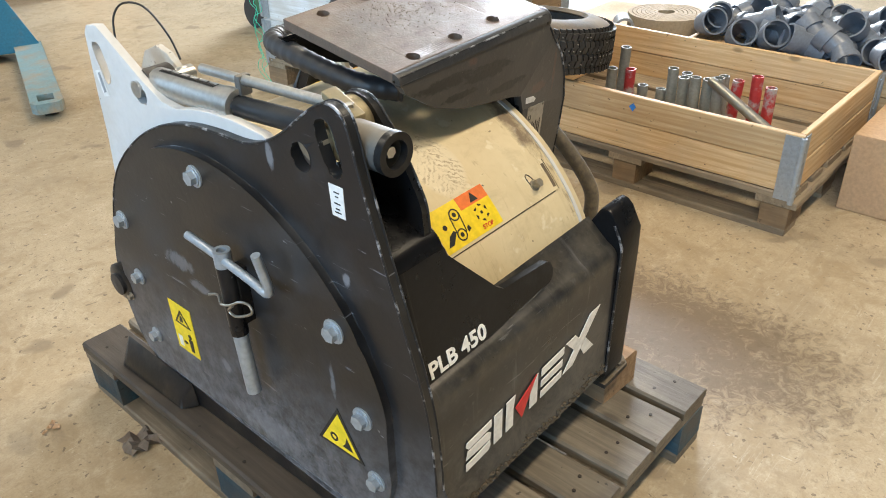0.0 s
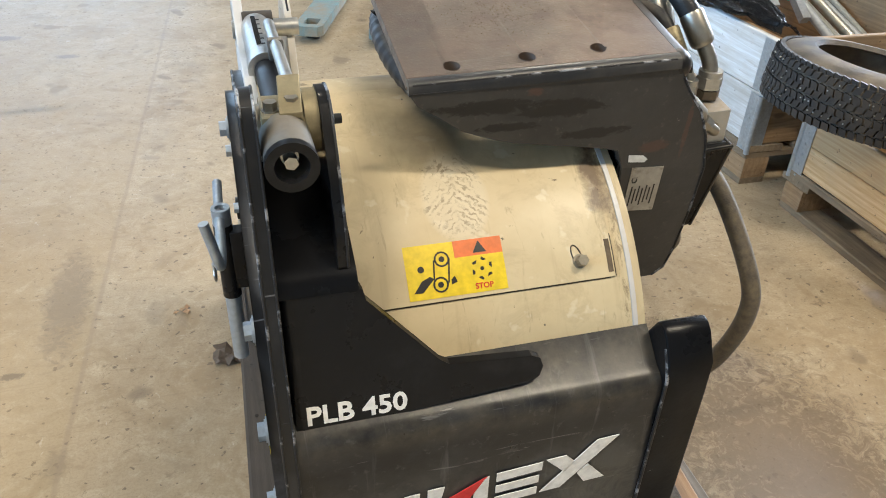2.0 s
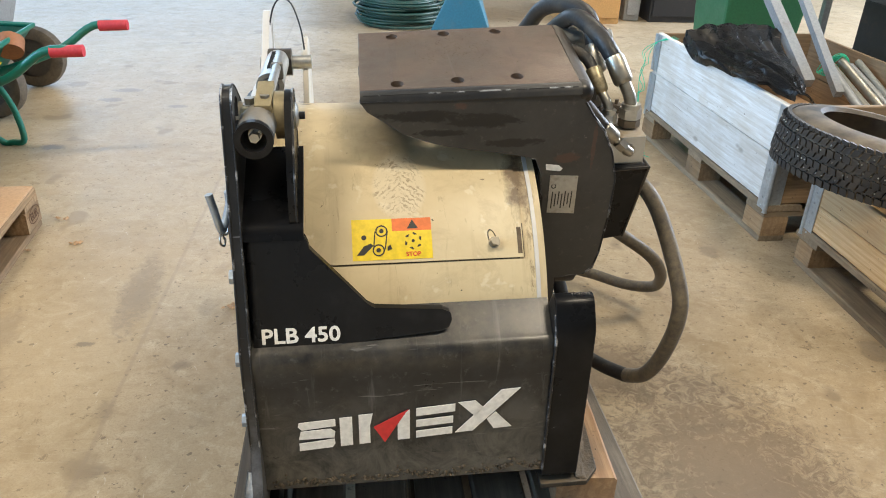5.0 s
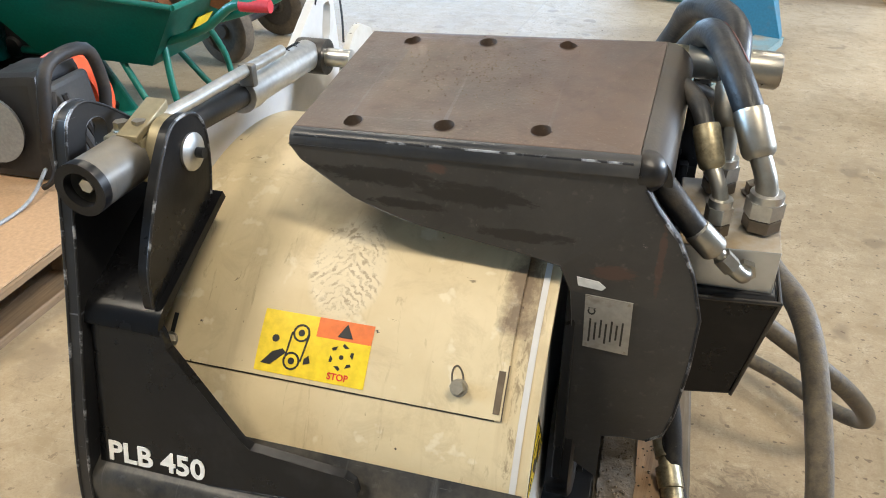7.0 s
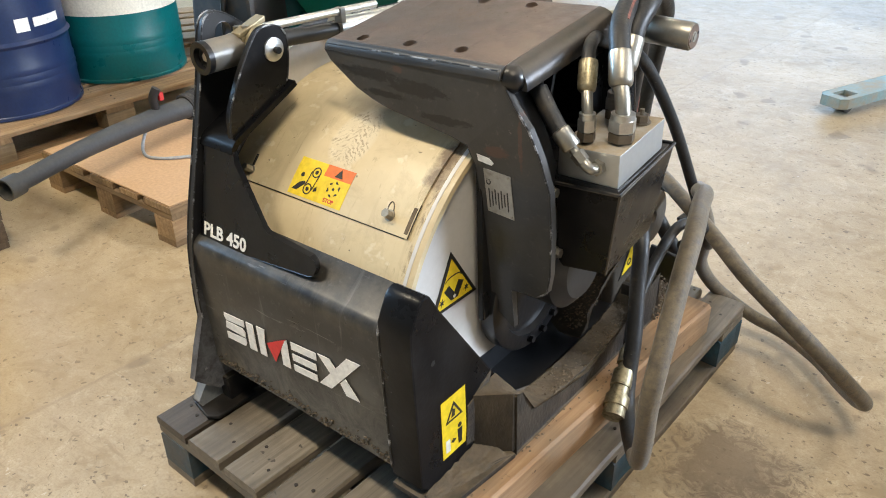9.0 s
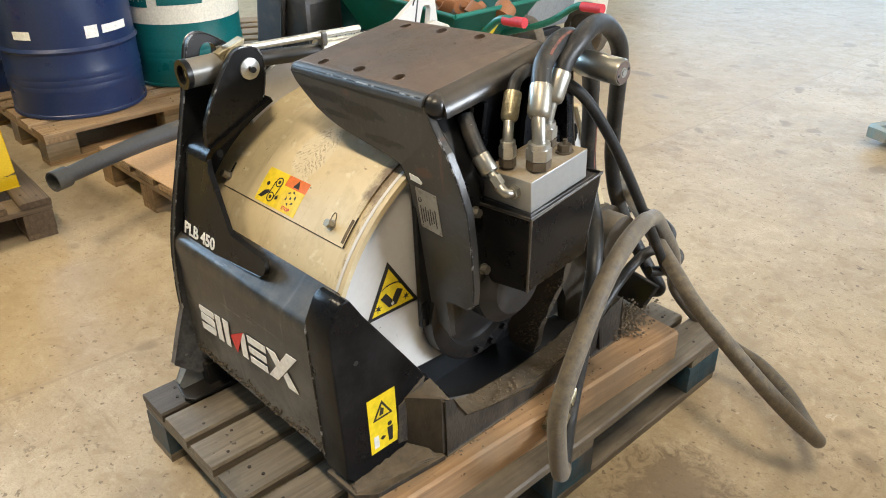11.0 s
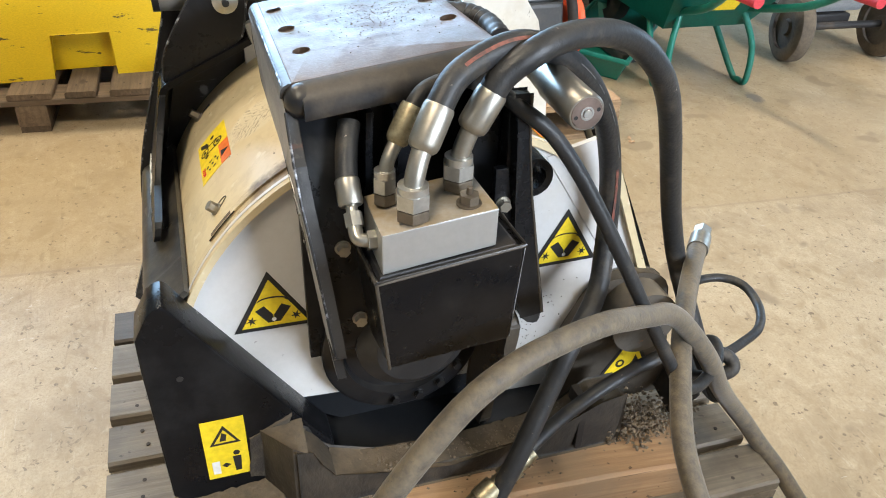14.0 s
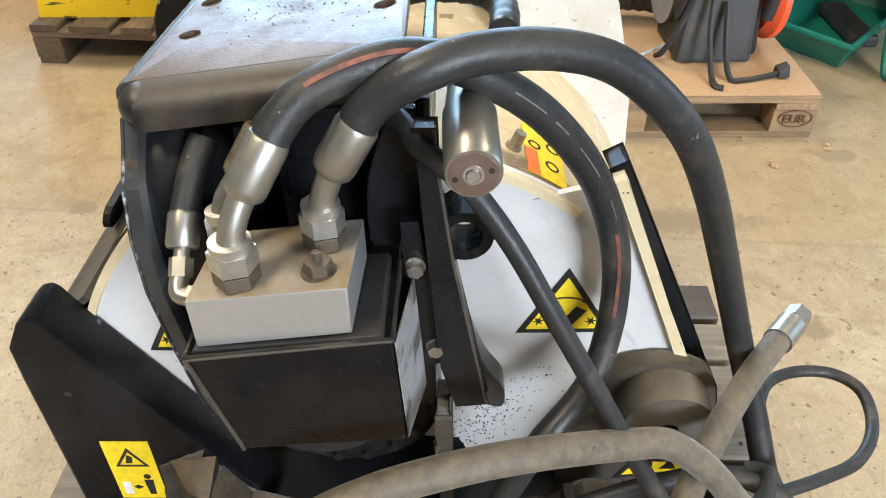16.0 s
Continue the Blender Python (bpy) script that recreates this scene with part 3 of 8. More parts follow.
    col = mix(nt, ramp(nt, noise_of(nt, vec, 2.4, 10, 0.78, 0.3), 0.51, 0.60, 0, 0.45), col, (0.285, 0.222, 0.145))
    chips = nt.nodes.new("ShaderNodeTexVoronoi")
    chips.inputs["Scale"].default_value = 9.0
    nt.links.new(vec, chips.inputs["Vector"])
    col = mix(nt, ramp(nt, chips.outputs["Distance"], 0.035, 0.055, 0.75, 0), col, (0.10, 0.078, 0.055))
    grit, crumbs, patch = noise_of(nt, vec, 170, 3, 0.7), noise_of(nt, vec, 26, 5, 0.75, 1.4), noise_of(nt, vec, 1.6, 3, 0.5)
    col = mix(nt, ramp(nt, grit, 0.48, 0.60, 0, 0.42), col, (0.30, 0.235, 0.155))
    both = nt.nodes.new("ShaderNodeMath")
    both.operation = "MULTIPLY"
    nt.links.new(ramp(nt, crumbs, 0.60, 0.65), both.inputs[0])
    nt.links.new(ramp(nt, patch, 0.40, 0.58, 0.15, 0.85), both.inputs[1])
    col = mix(nt, both.outputs[0], col, (0.19, 0.145, 0.095))
    sep = nt.nodes.new("ShaderNodeSeparateXYZ")
    nt.links.new(vec, sep.inputs[0])

    def op(kind, a, c):
        n = nt.nodes.new("ShaderNodeMath")
        n.operation = kind
        for s, v in zip(n.inputs, (a, c)):
            if isinstance(v, bpy.types.NodeSocket):
                nt.links.new(v, s)
            else:
                s.default_value = v
        return n.outputs[0]
    X, Y = sep.outputs[0], sep.outputs[1]
    beyond = op("SUBTRACT", op("ADD", X, op("MULTIPLY", Y, JOINT[1])), JOINT[0])
    col = mix(nt, ramp(nt, op("ADD", beyond, op("MULTIPLY", op("SUBTRACT", mid, 0.5), 0.05)), -0.012, 0.012, 0.30, 0.0), col, (0.36, 0.27, 0.145))
    warp = op("MULTIPLY", op("SUBTRACT", mid, 0.5), 1.9)
    stains = [(1.02, 0.12, 0.30, 0.52, 0.80, (0.145, 0.104, 0.066)), (0.86, 0.62, 0.15, 0.16, 0.75, (0.15, 0.11, 0.07)), (1.08, 0.05, 0.16, 0.16, 0.4, (0.17, 0.125, 0.08)), (-0.51, 1.12, 0.06, 0.26, 0.62, (0.22, 0.17, 0.115)), (-0.60, 0.85, 0.035, 0.014, 0.8, (0.17, 0.135, 0.09)), (-0.47, 0.55, 0.03, 0.05, 0.6, (0.25, 0.195, 0.13)), (-0.47, 0.34, 0.035, 0.08, 0.5, (0.26, 0.20, 0.13)), (-0.86, 0.92, 0.07, 0.14, 0.5, (0.25, 0.195, 0.13)), (-0.80, 0.66, 0.06, 0.10, 0.5, (0.25, 0.195, 0.13))]
    stains += [(-1.17, 2.45, 0.06, 0.035, 0.8, (0.20, 0.175, 0.15)), (-1.04, 3.36, 0.08, 0.04, 0.7, (0.22, 0.19, 0.16)), (-1.09, 3.18, 0.07, 0.035, 0.7, (0.22, 0.19, 0.16)), (-0.73, 3.06, 0.06, 0.03, 0.7, (0.22, 0.19, 0.16)), (-0.29, 1.02, 0.03, 0.05, 0.5, (0.24, 0.19, 0.13))]
    for cx, cy, rx, ry, k, tone in stains:
        dx, dy = op("DIVIDE", op("SUBTRACT", X, cx), rx), op("DIVIDE", op("SUBTRACT", Y, cy), ry)
        d = op("ADD", op("ADD", op("MULTIPLY", dx, dx), op("MULTIPLY", dy, dy)), op("ADD", warp, ramp(nt, crumbs, 0.40, 0.62, 0.5, -0.25)))
        col = mix(nt, ramp(nt, d, 0.45, 1.25, k, 0), col, tone)
    joint = op("ABSOLUTE", op("ADD", beyond, op("MULTIPLY", warp, 0.008)), 0)
    col = mix(nt, ramp(nt, joint, 0.003, 0.008, 0.4, 0), col, (0.27, 0.21, 0.15))
    nt.links.new(col, b.inputs["Base Color"])
    nt.links.new(ramp(nt, noise_of(nt, vec, 11, 6, 0.7), 0.35, 0.65, 0.36, 0.50), b.inputs["Roughness"])
    b.inputs["Specular IOR Level"].default_value = 0.5
    bump(nt, b, noise_of(nt, vec, 55, 5, 0.7), 0.12, 0.004)
    return m


FLOOR = floor_paint()

# ---- mesh helpers ----


def to_object(name, bm, material, bevel=0.0, smooth=35):
    if bevel:
        bmesh.ops.remove_doubles(bm, verts=bm.verts, dist=1e-5)
        sharp = [e for e in bm.edges if len(e.link_faces) == 2 and e.calc_face_angle(0) > radians(30)]
        made = bmesh.ops.bevel(bm, geom=sharp, offset=bevel, segments=2, profile=0.6, affect="EDGES", clamp_overlap=True)
    me = bpy.data.meshes.new(name)
    bmesh.ops.recalc_face_normals(bm, faces=bm.faces)
    if smooth:
        for f in bm.faces:
            f.smooth = True
        if bevel:
            strips = set(made["faces"])
            for f in bm.faces:
                if f not in strips and all(g in strips or g.normal.angle(f.normal, 0) < 0.01 for e in f.edges for g in e.link_faces):
                    f.smooth = False
        for e in bm.edges:
            if len(e.link_faces) == 2 and e.calc_face_angle(0) > radians(smooth):
                e.smooth = False
    bm.to_mesh(me)
    bm.free()
    me.materials.append(material)
    return new(name, me)


def thing(name, base, label, category, group="", kind=""):
    ob = new(name)
    ob.empty_display_size = 0.1
    ob.location = base
    return tagged(ob, label, category, group, kind)


def part(name, bm, material, parent, label="", bevel=0.0, smooth=35):
    """Links a bmesh, built in the world's metres, as one mesh under a thing or a part."""
    ob = to_object(name, bm, material, bevel, smooth)
    ob.parent = parent
    if parent.type == "EMPTY":
        ob.matrix_parent_inverse = Matrix.Translation(-parent.location)
    return tagged(ob, label)


def box(bm, a, b):
    """An upright box between two corners."""
    vs = [bm.verts.new((x, y, z)) for x in (a[0], b[0]) for y in (a[1], b[1]) for z in (a[2], b[2])]
    for q in ((0, 1, 3, 2), (4, 6, 7, 5), (0, 4, 5, 1), (2, 3, 7, 6), (0, 2, 6, 4), (1, 5, 7, 3)):
        bm.faces.new([vs[i] for i in q])
    return bm


def hexa(bm, low, high):
    """A solid between a lower and an upper ring of four points."""
    lo, hi = [bm.verts.new(p) for p in low], [bm.verts.new(p) for p in high]
    bm.faces.new(lo[::-1])
    bm.faces.new(hi)
    for i in range(4):
        bm.faces.new((lo[i], lo[(i + 1) % 4], hi[(i + 1) % 4], hi[i]))
    return bm


def prism(bm, outline, holes, place):
    """A plate of a 2D outline with holes; place(u, v, side) gives the 3D point of each side."""
    edges, ring = [], []
    for loop in (outline, *holes):
        vs = [bm.verts.new(place(u, v, 0)) for u, v in loop]
        ring.append(vs)
        edges += [bm.edges.new((vs[i], vs[(i + 1) % len(vs)])) for i in range(len(vs))]
    filled = bmesh.ops.triangle_fill(bm, use_beauty=True, use_dissolve=False, edges=edges)
    faces = [g for g in filled["geom"] if isinstance(g, bmesh.types.BMFace)]
    twin = {}
    for loop, vs in zip((outline, *holes), ring):
        for (u, v), w in zip(loop, vs):
            twin[w] = bm.verts.new(place(u, v, 1))
    for f in faces:
        bm.faces.new([twin[v] for v in reversed(f.verts)])
    for vs in ring:
        n = len(vs)
        for i in range(n):
            bm.faces.new((vs[i], vs[(i + 1) % n], twin[vs[(i + 1) % n]], twin[vs[i]]))
    return bm


def slab_x(outline, x0, x1, holes=()):
    return prism(bmesh.new(), outline, holes, lambda u, v, s: (x1 if s else x0, u, v))


def slab_y(outline, y0, y1, holes=()):
    return prism(bmesh.new(), outline, holes, lambda u, v, s: (u, y1 if s else y0, v))


def slab_z(outline, z0, z1, holes=()):
    return prism(bmesh.new(), outline, holes, lambda u, v, s: (u, v, z1 if s else z0))


def ring2(cu, cv, ru, rv=None, n=20):
    return [(cu + ru * math.cos(2 * math.pi * i / n), cv + (rv or ru) * math.sin(2 * math.pi * i / n)) for i in range(n)]


def smooth2(points, step=4):
    """A closed smooth outline through 2D points."""
    out, n = [], len(points)
    for i in range(n):
        a, b, c, d = (Vector(points[(i + k) % n]) for k in (-1, 0, 1, 2))
        for s in range(step):
            t = s / step
            out.append(tuple(0.5 * ((2 * b) + (c - a) * t + (2 * a - 5 * b + 4 * c - d) * t * t + (3 * b - a - 3 * c + d) * t ** 3)))
    return out


def smooth3(points, step=6):
    out, n = [], len(points)
    P = [Vector(p) for p in points]
    for i in range(n - 1):
        a, b, c, d = P[max(i - 1, 0)], P[i], P[i + 1], P[min(i + 2, n - 1)]
        for s in range(step):
            t = s / step
            out.append(0.5 * ((2 * b) + (c - a) * t + (2 * a - 5 * b + 4 * c - d) * t * t + (3 * b - a - 3 * c + d) * t ** 3))
    return out + [P[-1]]


def sweep(bm, path, radii, seg=12, caps=True):
    """A round bar along 3D points; radii is a number or one for each point."""
    P = [Vector(p) for p in path]
    if isinstance(radii, (int, float)):
        radii = [radii] * len(P)
    rings, up = [], None
    for i, p in enumerate(P):
        d = (P[min(i + 1, len(P) - 1)] - P[max(i - 1, 0)]).normalized()
        if up is None:
            up = d.orthogonal().normalized()
        else:
            up = (up - d * up.dot(d)).normalized()
        side = d.cross(up)
        rings.append([bm.verts.new(p + radii[i] * (up * math.cos(2 * math.pi * k / seg) + side * math.sin(2 * math.pi * k / seg))) for k in range(seg)])
    for a, b in zip(rings, rings[1:]):
        for k in range(seg):
            bm.faces.new((a[k], a[(k + 1) % seg], b[(k + 1) % seg], b[k]))
    if caps:
        bm.faces.new(rings[0][::-1])
        bm.faces.new(rings[-1])
    return bm


def rod(bm, a, b, r, seg=16):
    return sweep(bm, [a, b], r, seg)


def lathe(bm, profile, origin, axis, seg=32):
    """Turns (distance along axis, radius) round an axis; the profile may be closed on itself."""
    o, d = Vector(origin), Vector(axis).normalized()
    u = d.orthogonal().normalized()
    w = d.cross(u)
    rows = [[bm.verts.new(o + d * h + r * (u * math.cos(2 * math.pi * k / seg) + w * math.sin(2 * math.pi * k / seg))) for k in range(seg)] for h, r in profile]
    for a, b in zip(rows, rows[1:]):
        for k in range(seg):
            bm.faces.new((a[k], a[(k + 1) % seg], b[(k + 1) % seg], b[k]))
    return rows


def pipe(bm, a, b, r_out, r_in, seg=24):
    """A hollow tube with open ends."""
    a, b = Vector(a), Vector(b)
    L = (b - a).length
    rows = lathe(bm, [(0, r_out), (L, r_out), (L, r_in), (0, r_in)], a, b - a, seg)
    for k in range(seg):
        bm.faces.new((rows[3][k], rows[3][(k + 1) % seg], rows[0][(k + 1) % seg], rows[0][k]))
    return bm


def hexbolt(bm, at, axis, r, h):
    """A hexagon head on a washer."""
    at, axis = Vector(at), Vector(axis).normalized()
    rod(bm, at, at + axis * h * 0.18, r * 1.25, 20)
    rod(bm, at + axis * h * 0.18, at + axis * h, r, 6)
    return bm


def letters(name, text, size, depth, material, parent, matrix, label="", bold=0.022):
    """Writing as a thin mesh."""
    cu = bpy.data.curves.new(name, "FONT")
    cu.body, cu.size, cu.extrude = text, size, depth
    cu.align_x, cu.align_y = "LEFT", "BOTTOM_BASELINE"
    cu.resolution_u, cu.offset = 3, size * bold
    tmp = bpy.data.objects.new(name, cu)
    scene.collection.objects.link(tmp)
    me = bpy.data.meshes.new_from_object(tmp.evaluated_get(bpy.context.evaluated_depsgraph_get()))
    scene.collection.objects.unlink(tmp)
    bpy.data.objects.remove(tmp)
    me.transform(matrix)
    me.materials.clear()
    me.materials.append(material)
    ob = new(name, me)
    ob.parent = parent
    if parent.type == "EMPTY":
        ob.matrix_parent_inverse = Matrix.Translation(-parent.location)
    return tagged(ob, label)


def piece(name, mesh, parent, m):
    """One of many alike pieces that share a mesh; m is its place relative to its parent."""
    ob = new(name, mesh)
    ob.parent = parent
    ob.matrix_basis = m
    return ob


def board_mesh(name, L, w, t, material, wear=0.004, seed=0):
    """A plank along X, centred, its top at z = 0, with chamfered, slightly uneven edges."""
    rnd = random.Random(seed)
    bm = bmesh.new()
    n = 5
    rows = []
    c = min(wear, t * 0.3)
    for i in range(n + 1):
        x = -L / 2 + L * i / n
        j = lambda: rnd.uniform(-wear, wear) * 0.5
        a, b = -w / 2 + j(), w / 2 + j()
        zz = rnd.uniform(-wear, wear) * 0.25
        rows.append([bm.verts.new(p) for p in ((x, a, -t), (x, a, -c + zz), (x, a + c, zz), (x, b - c, zz), (x, b, -c + zz), (x, b, -t))])
    for p, q in zip(rows, rows[1:]):
        for k in range(6):
            bm.faces.new((p[k], p[(k + 1) % 6], q[(k + 1) % 6], q[k]))
    bm.faces.new(rows[0])
    bm.faces.new(rows[-1][::-1])
    bmesh.ops.recalc_face_normals(bm, faces=bm.faces)
    me = bpy.data.meshes.new(name)
    bm.to_mesh(me)
    bm.free()
    me.materials.append(material)
    return me


def lumpy(bm, cuts, amount, scale, seed=0.0):
    """Cuts the faces fine and pushes them in and out unevenly."""
    bmesh.ops.subdivide_edges(bm, edges=bm.edges[:], cuts=cuts, use_grid_fill=True)
    bm.normal_update()
    for v in bm.verts:
        n = noise.noise(v.co * scale + Vector((seed, 0, 0))) + 0.6 * noise.noise(v.co * scale * 2.7 + Vector((seed, 3, 0)))
        v.co += v.normal * amount * n
    return bm


def clods(bm, n, spot, size, seed):
    """Small uneven lumps; spot(random) gives the place of each."""
    rnd = random.Random(seed)
    for _ in range(n):
        p, s = Vector(spot(rnd)), size * rnd.uniform(0.35, 1.3)
        vs = [bm.verts.new(p + s * Vector((a * rnd.uniform(0.6, 1.2), b * rnd.uniform(0.6, 1.2), c * rnd.uniform(0.5, 1.0)))) for a, b, c in ((1, 0, 0), (-1, 0, 0), (0, 1, 0), (0, -1, 0), (0, 0, 1), (0, 0, -0.6))]
        for q in ((0, 2, 4), (2, 1, 4), (1, 3, 4), (3, 0, 4), (2, 0, 5), (1, 2, 5), (3, 1, 5), (0, 3, 5)):
            bm.faces.new([vs[i] for i in q])
    return bm

# ---- the hall ----
X0, X1, Y0, Y1, ZC = -8.0, 8.0, -7.0, 11.2, 4.9


def structure(name, bm, material, label, category, bevel=0.0):
    return tagged(to_object(name, bm, material, bevel), label, category, kind="structure")


bm = bmesh.new()
box(bm, (X0 - 0.3, Y0 - 0.3, -0.2), (X1 + 0.3, Y1 + 3.0, 0.0))
structure("floor", bm, FLOOR, "worn beige screed floor with scuffs and dark stains", "floor")
bm = box(bmesh.new(), (X0 - 0.3, Y0 - 0.3, ZC), (X1 + 0.3, Y1 + 0.3, ZC + 0.2))
structure("ceiling", bm, CEIL, "pale panelled workshop ceiling", "ceiling")
bm = box(bmesh.new(), (X0 - 0.3, Y0 - 0.3, 0), (X1 + 0.3, Y0, ZC))
structure("wall_south", bm, WALL, "plain painted workshop wall", "wall")
bm = bmesh.new()
box(bm, (X1, Y0, 0), (X1 + 0.3, Y1, 2.1))
box(bm, (X1, Y0, 4.0), (X1 + 0.3, Y1, ZC))
box(bm, (X1, Y0, 2.1), (X1 + 0.3, 2.8, 4.0))
box(bm, (X1, 6.4, 2.1), (X1 + 0.3, Y1, 4.0))
structure("wall_east", bm, WALL, "painted workshop wall with one high window", "wall")
bm = bmesh.new()
box(bm, (X0 - 0.3, Y0, 0), (X0, Y1, 2.2))
box(bm, (X0 - 0.3, Y0, 4.2), (X0, Y1, ZC))
box(bm, (X0 - 0.3, Y0, 2.2), (X0, -3.8, 4.2))
box(bm, (X0 - 0.3, 3.0, 2.2), (X0, Y1, 4.2))
structure("wall_west", bm, WALL, "painted workshop wall with a high window band", "wall")
bm = bmesh.new()
box(bm, (X0 - 0.3, Y1, 0), (-5.8, Y1 + 0.3, ZC))
box(bm, (-0.2, Y1, 0), (X1 + 0.3, Y1 + 0.3, ZC))
box(bm, (-5.8, Y1, 4.4), (-0.2, Y1 + 0.3, ZC))
structure("wall_north", bm, WALL, "painted workshop wall with a wide open gateway", "wall")
lamp_mesh = bmesh.new()
box(lamp_mesh, (-0.80, -0.17, 0.03), (0.80, 0.17, 0.10))
first = to_object("ceiling_lamp", lamp_mesh, plain("lamp_tray_enamel", (0.75, 0.75, 0.72), 0.5), 0.008)
tagged(first, "white enamelled ceiling lamp tray", "ceiling lamp", "ceiling lamps")
first.location = (*LAMP_SPOTS[0], ZC - 0.1)
for lx, ly in LAMP_SPOTS[1:]:
    copy_thing(first, pose(lx, ly, ZC - 0.1))

# ---- planing attachment ----
YC, ZA, RH = 0.410, 0.390, 0.400   # hood axis and radius
planer = thing("road_planer", (0.22, 0.40, 0.146), "black and cream hydraulic road planer attachment resting on a blue pallet", "planer attachment")
# side plate
side = [(-0.033, 0.184), (-0.034, 0.362), (-0.030, 0.445), (-0.021, 0.520), (-0.003, 0.592), (0.018, 0.660), (0.040, 0.732), (0.060, 0.80), (0.077, 0.862), (0.088, 0.908), (0.1, 0.93), (0.125, 0.936), (0.159, 0.918), (0.217, 0.873), (0.265, 0.846), (0.312, 0.832), (0.381, 0.829), (0.457, 0.82), (0.535, 0.797), (0.623, 0.75), (0.71, 0.681), (0.771, 0.602), (0.822, 0.485), (0.847, 0.413), (0.852, 0.311), (0.827, 0.23), (0.786, 0.194), (0.623, 0.186)]
slot = [(0.149, 0.903), (0.139, 0.914), (0.122, 0.912), (0.112, 0.892), (0.104, 0.856), (0.108, 0.842), (0.120, 0.838), (0.132, 0.848), (0.143, 0.875)]
sp = part("side_plate", slab_x(smooth2(side, 3), -0.044, -0.028, [ring2(0.183, 0.849, 0.0195, 0.0215, 24), smooth2(slot, 4)]), PANEL_BLACK, planer, "black painted steel side plate with scuffed edges", 0.0010)
bm = bmesh.new()
lathe(bm, [(0, 0.0), (0, 0.027), (0.006, 0.027), (0.007, 0.0)], (-0.020, 0.190, 0.850), (-1, 0, 0), 24)
part("pivot_bush", bm, RUST, planer, "rusty brown bush behind the eye of the plate")
edge = [Vector((-0.0435, y, z)) for y, z in smooth2(side, 3)]
part("worn_edge", sweep(bmesh.new(), edge[3:66], 0.0019, 8), CHIPPED, sp, "paint chipped to bright steel along the edge")
part("worn_edge", sweep(bmesh.new(), [p + Vector((0.015, 0, 0)) for p in edge[3:42]], 0.0017, 8), CHIPPED, sp, "paint chipped to bright steel along the edge")
cover = [(0.418 + 0.377 * math.cos(a), 0.405 + 0.377 * math.sin(a)) for a in [radians(-30 + 240 * i / 60) for i in range(61)]]
cover = [(max(y, 0.048), z) for y, z in cover]
part("cover_plate", slab_x(cover, -0.058, -0.0445), PANEL_BLACK, planer, "round black gearbox cover plate", 0.003)
for y, z, r in ((0.435, 0.746, 0.012), (0.732, 0.56, 0.012), (0.141, 0.592, 0.013), (0.098, 0.447, 0.013), (0.727, 0.433, 0.011), (0.72, 0.292, 0.011), (0.08, 0.324, 0.012)):
    bm = rod(bmesh.new(), (-0.0578, y, z), (-0.0605, y, z), r * 1.55, 24)
    part("bolt", hexbolt(bm, (-0.0603, y, z), (-1, 0, 0), r, 0.012), GALV, planer)
# rear eye of the side plate
bm = bmesh.new()
lathe(bm, [(0, 0.0), (0, 0.042), (0.03, 0.042), (0.034, 0.034), (0.034, 0.0)], (-0.028, 0.822, 0.376), (-1, 0, 0), 28)
part("pivot_eye", bm, BLACK_ROUGH, planer)
bm = bmesh.new()
lathe(bm, [(0, 0.0), (0, 0.024), (0.006, 0.024), (0.008, 0.0)], (-0.0625, 0.822, 0.376), (-1, 0, 0), 24)
part("pivot_pin", bm, DARK, planer)
part("bolt", hexbolt(bmesh.new(), (-0.0605, 0.784, 0.361), (-1, 0, 0), 0.007, 0.008), ZINC, planer)
# skids under the left side
bm = bmesh.new()
hexa(bm, [(-0.043, -0.02, 0.1400), (-0.012, -0.02, 0.1395), (-0.012, 0.80, 0.1228), (-0.043, 0.80, 0.1235)], [(-0.043, -0.02, 0.206), (-0.012, -0.02, 0.206), (-0.012, 0.80, 0.206), (-0.043, 0.80, 0.206)])
part("skid", bm, BLACK_ROUGH, planer, "", 0.004)
shoe = [(-0.065, 0.1415), (-0.075, 0.162), (-0.05, 0.205), (-0.02, 0.245), (0.03, 0.245), (0.03, 0.1395)]
part("skid_shoe", slab_x(shoe, -0.066, -0.0445), GREY_TIN, planer, "worn grey skid shoe", 0.003)
part("shoe_plate", slab_z([(-0.072, -0.072), (-0.01, -0.085), (0.01, -0.07), (0.01, 0.03), (-0.072, 0.03)], 0.1415, 0.1500), BLACK_ROUGH, planer, "", 0.002)
shoe2 = hexa(bmesh.new(), [(-0.078, 0.665, 0.1268), (-0.0445, 0.640, 0.1268), (-0.0445, 0.925, 0.1215), (-0.080, 0.900, 0.1215)], [(-0.066, 0.680, 0.145), (-0.0445, 0.650, 0.185), (-0.0445, 0.905, 0.190), (-0.072, 0.885, 0.150)])
part("skid_shoe", shoe2, BLACK_ROUGH, planer, "flared dusty black rear skid shoe", 0.006)
# crank handle and its holder
holder = part("depth_pin", sweep(bmesh.new(), [(-0.086, 0.353, 0.63), (-0.086, 0.348, 0.502)], 0.0145, 20), BLACK, planer, "black sleeve of a depth pin")
part("pin_tube", sweep(bmesh.new(), [(-0.086, 0.348, 0.501), (-0.086, 0.34, 0.381)], 0.0125, 20), GALV, planer, "zinc grey tube of the depth pin")
part("pin_bracket", box(bmesh.new(), (-0.078, 0.338, 0.518), (-0.057, 0.362, 0.621)), BLACK, planer, "", 0.002)
bm = bmesh.new()
pipe(bm, (-0.086, 0.354, 0.63), (-0.086, 0.354, 0.658), 0.014, 0.008)
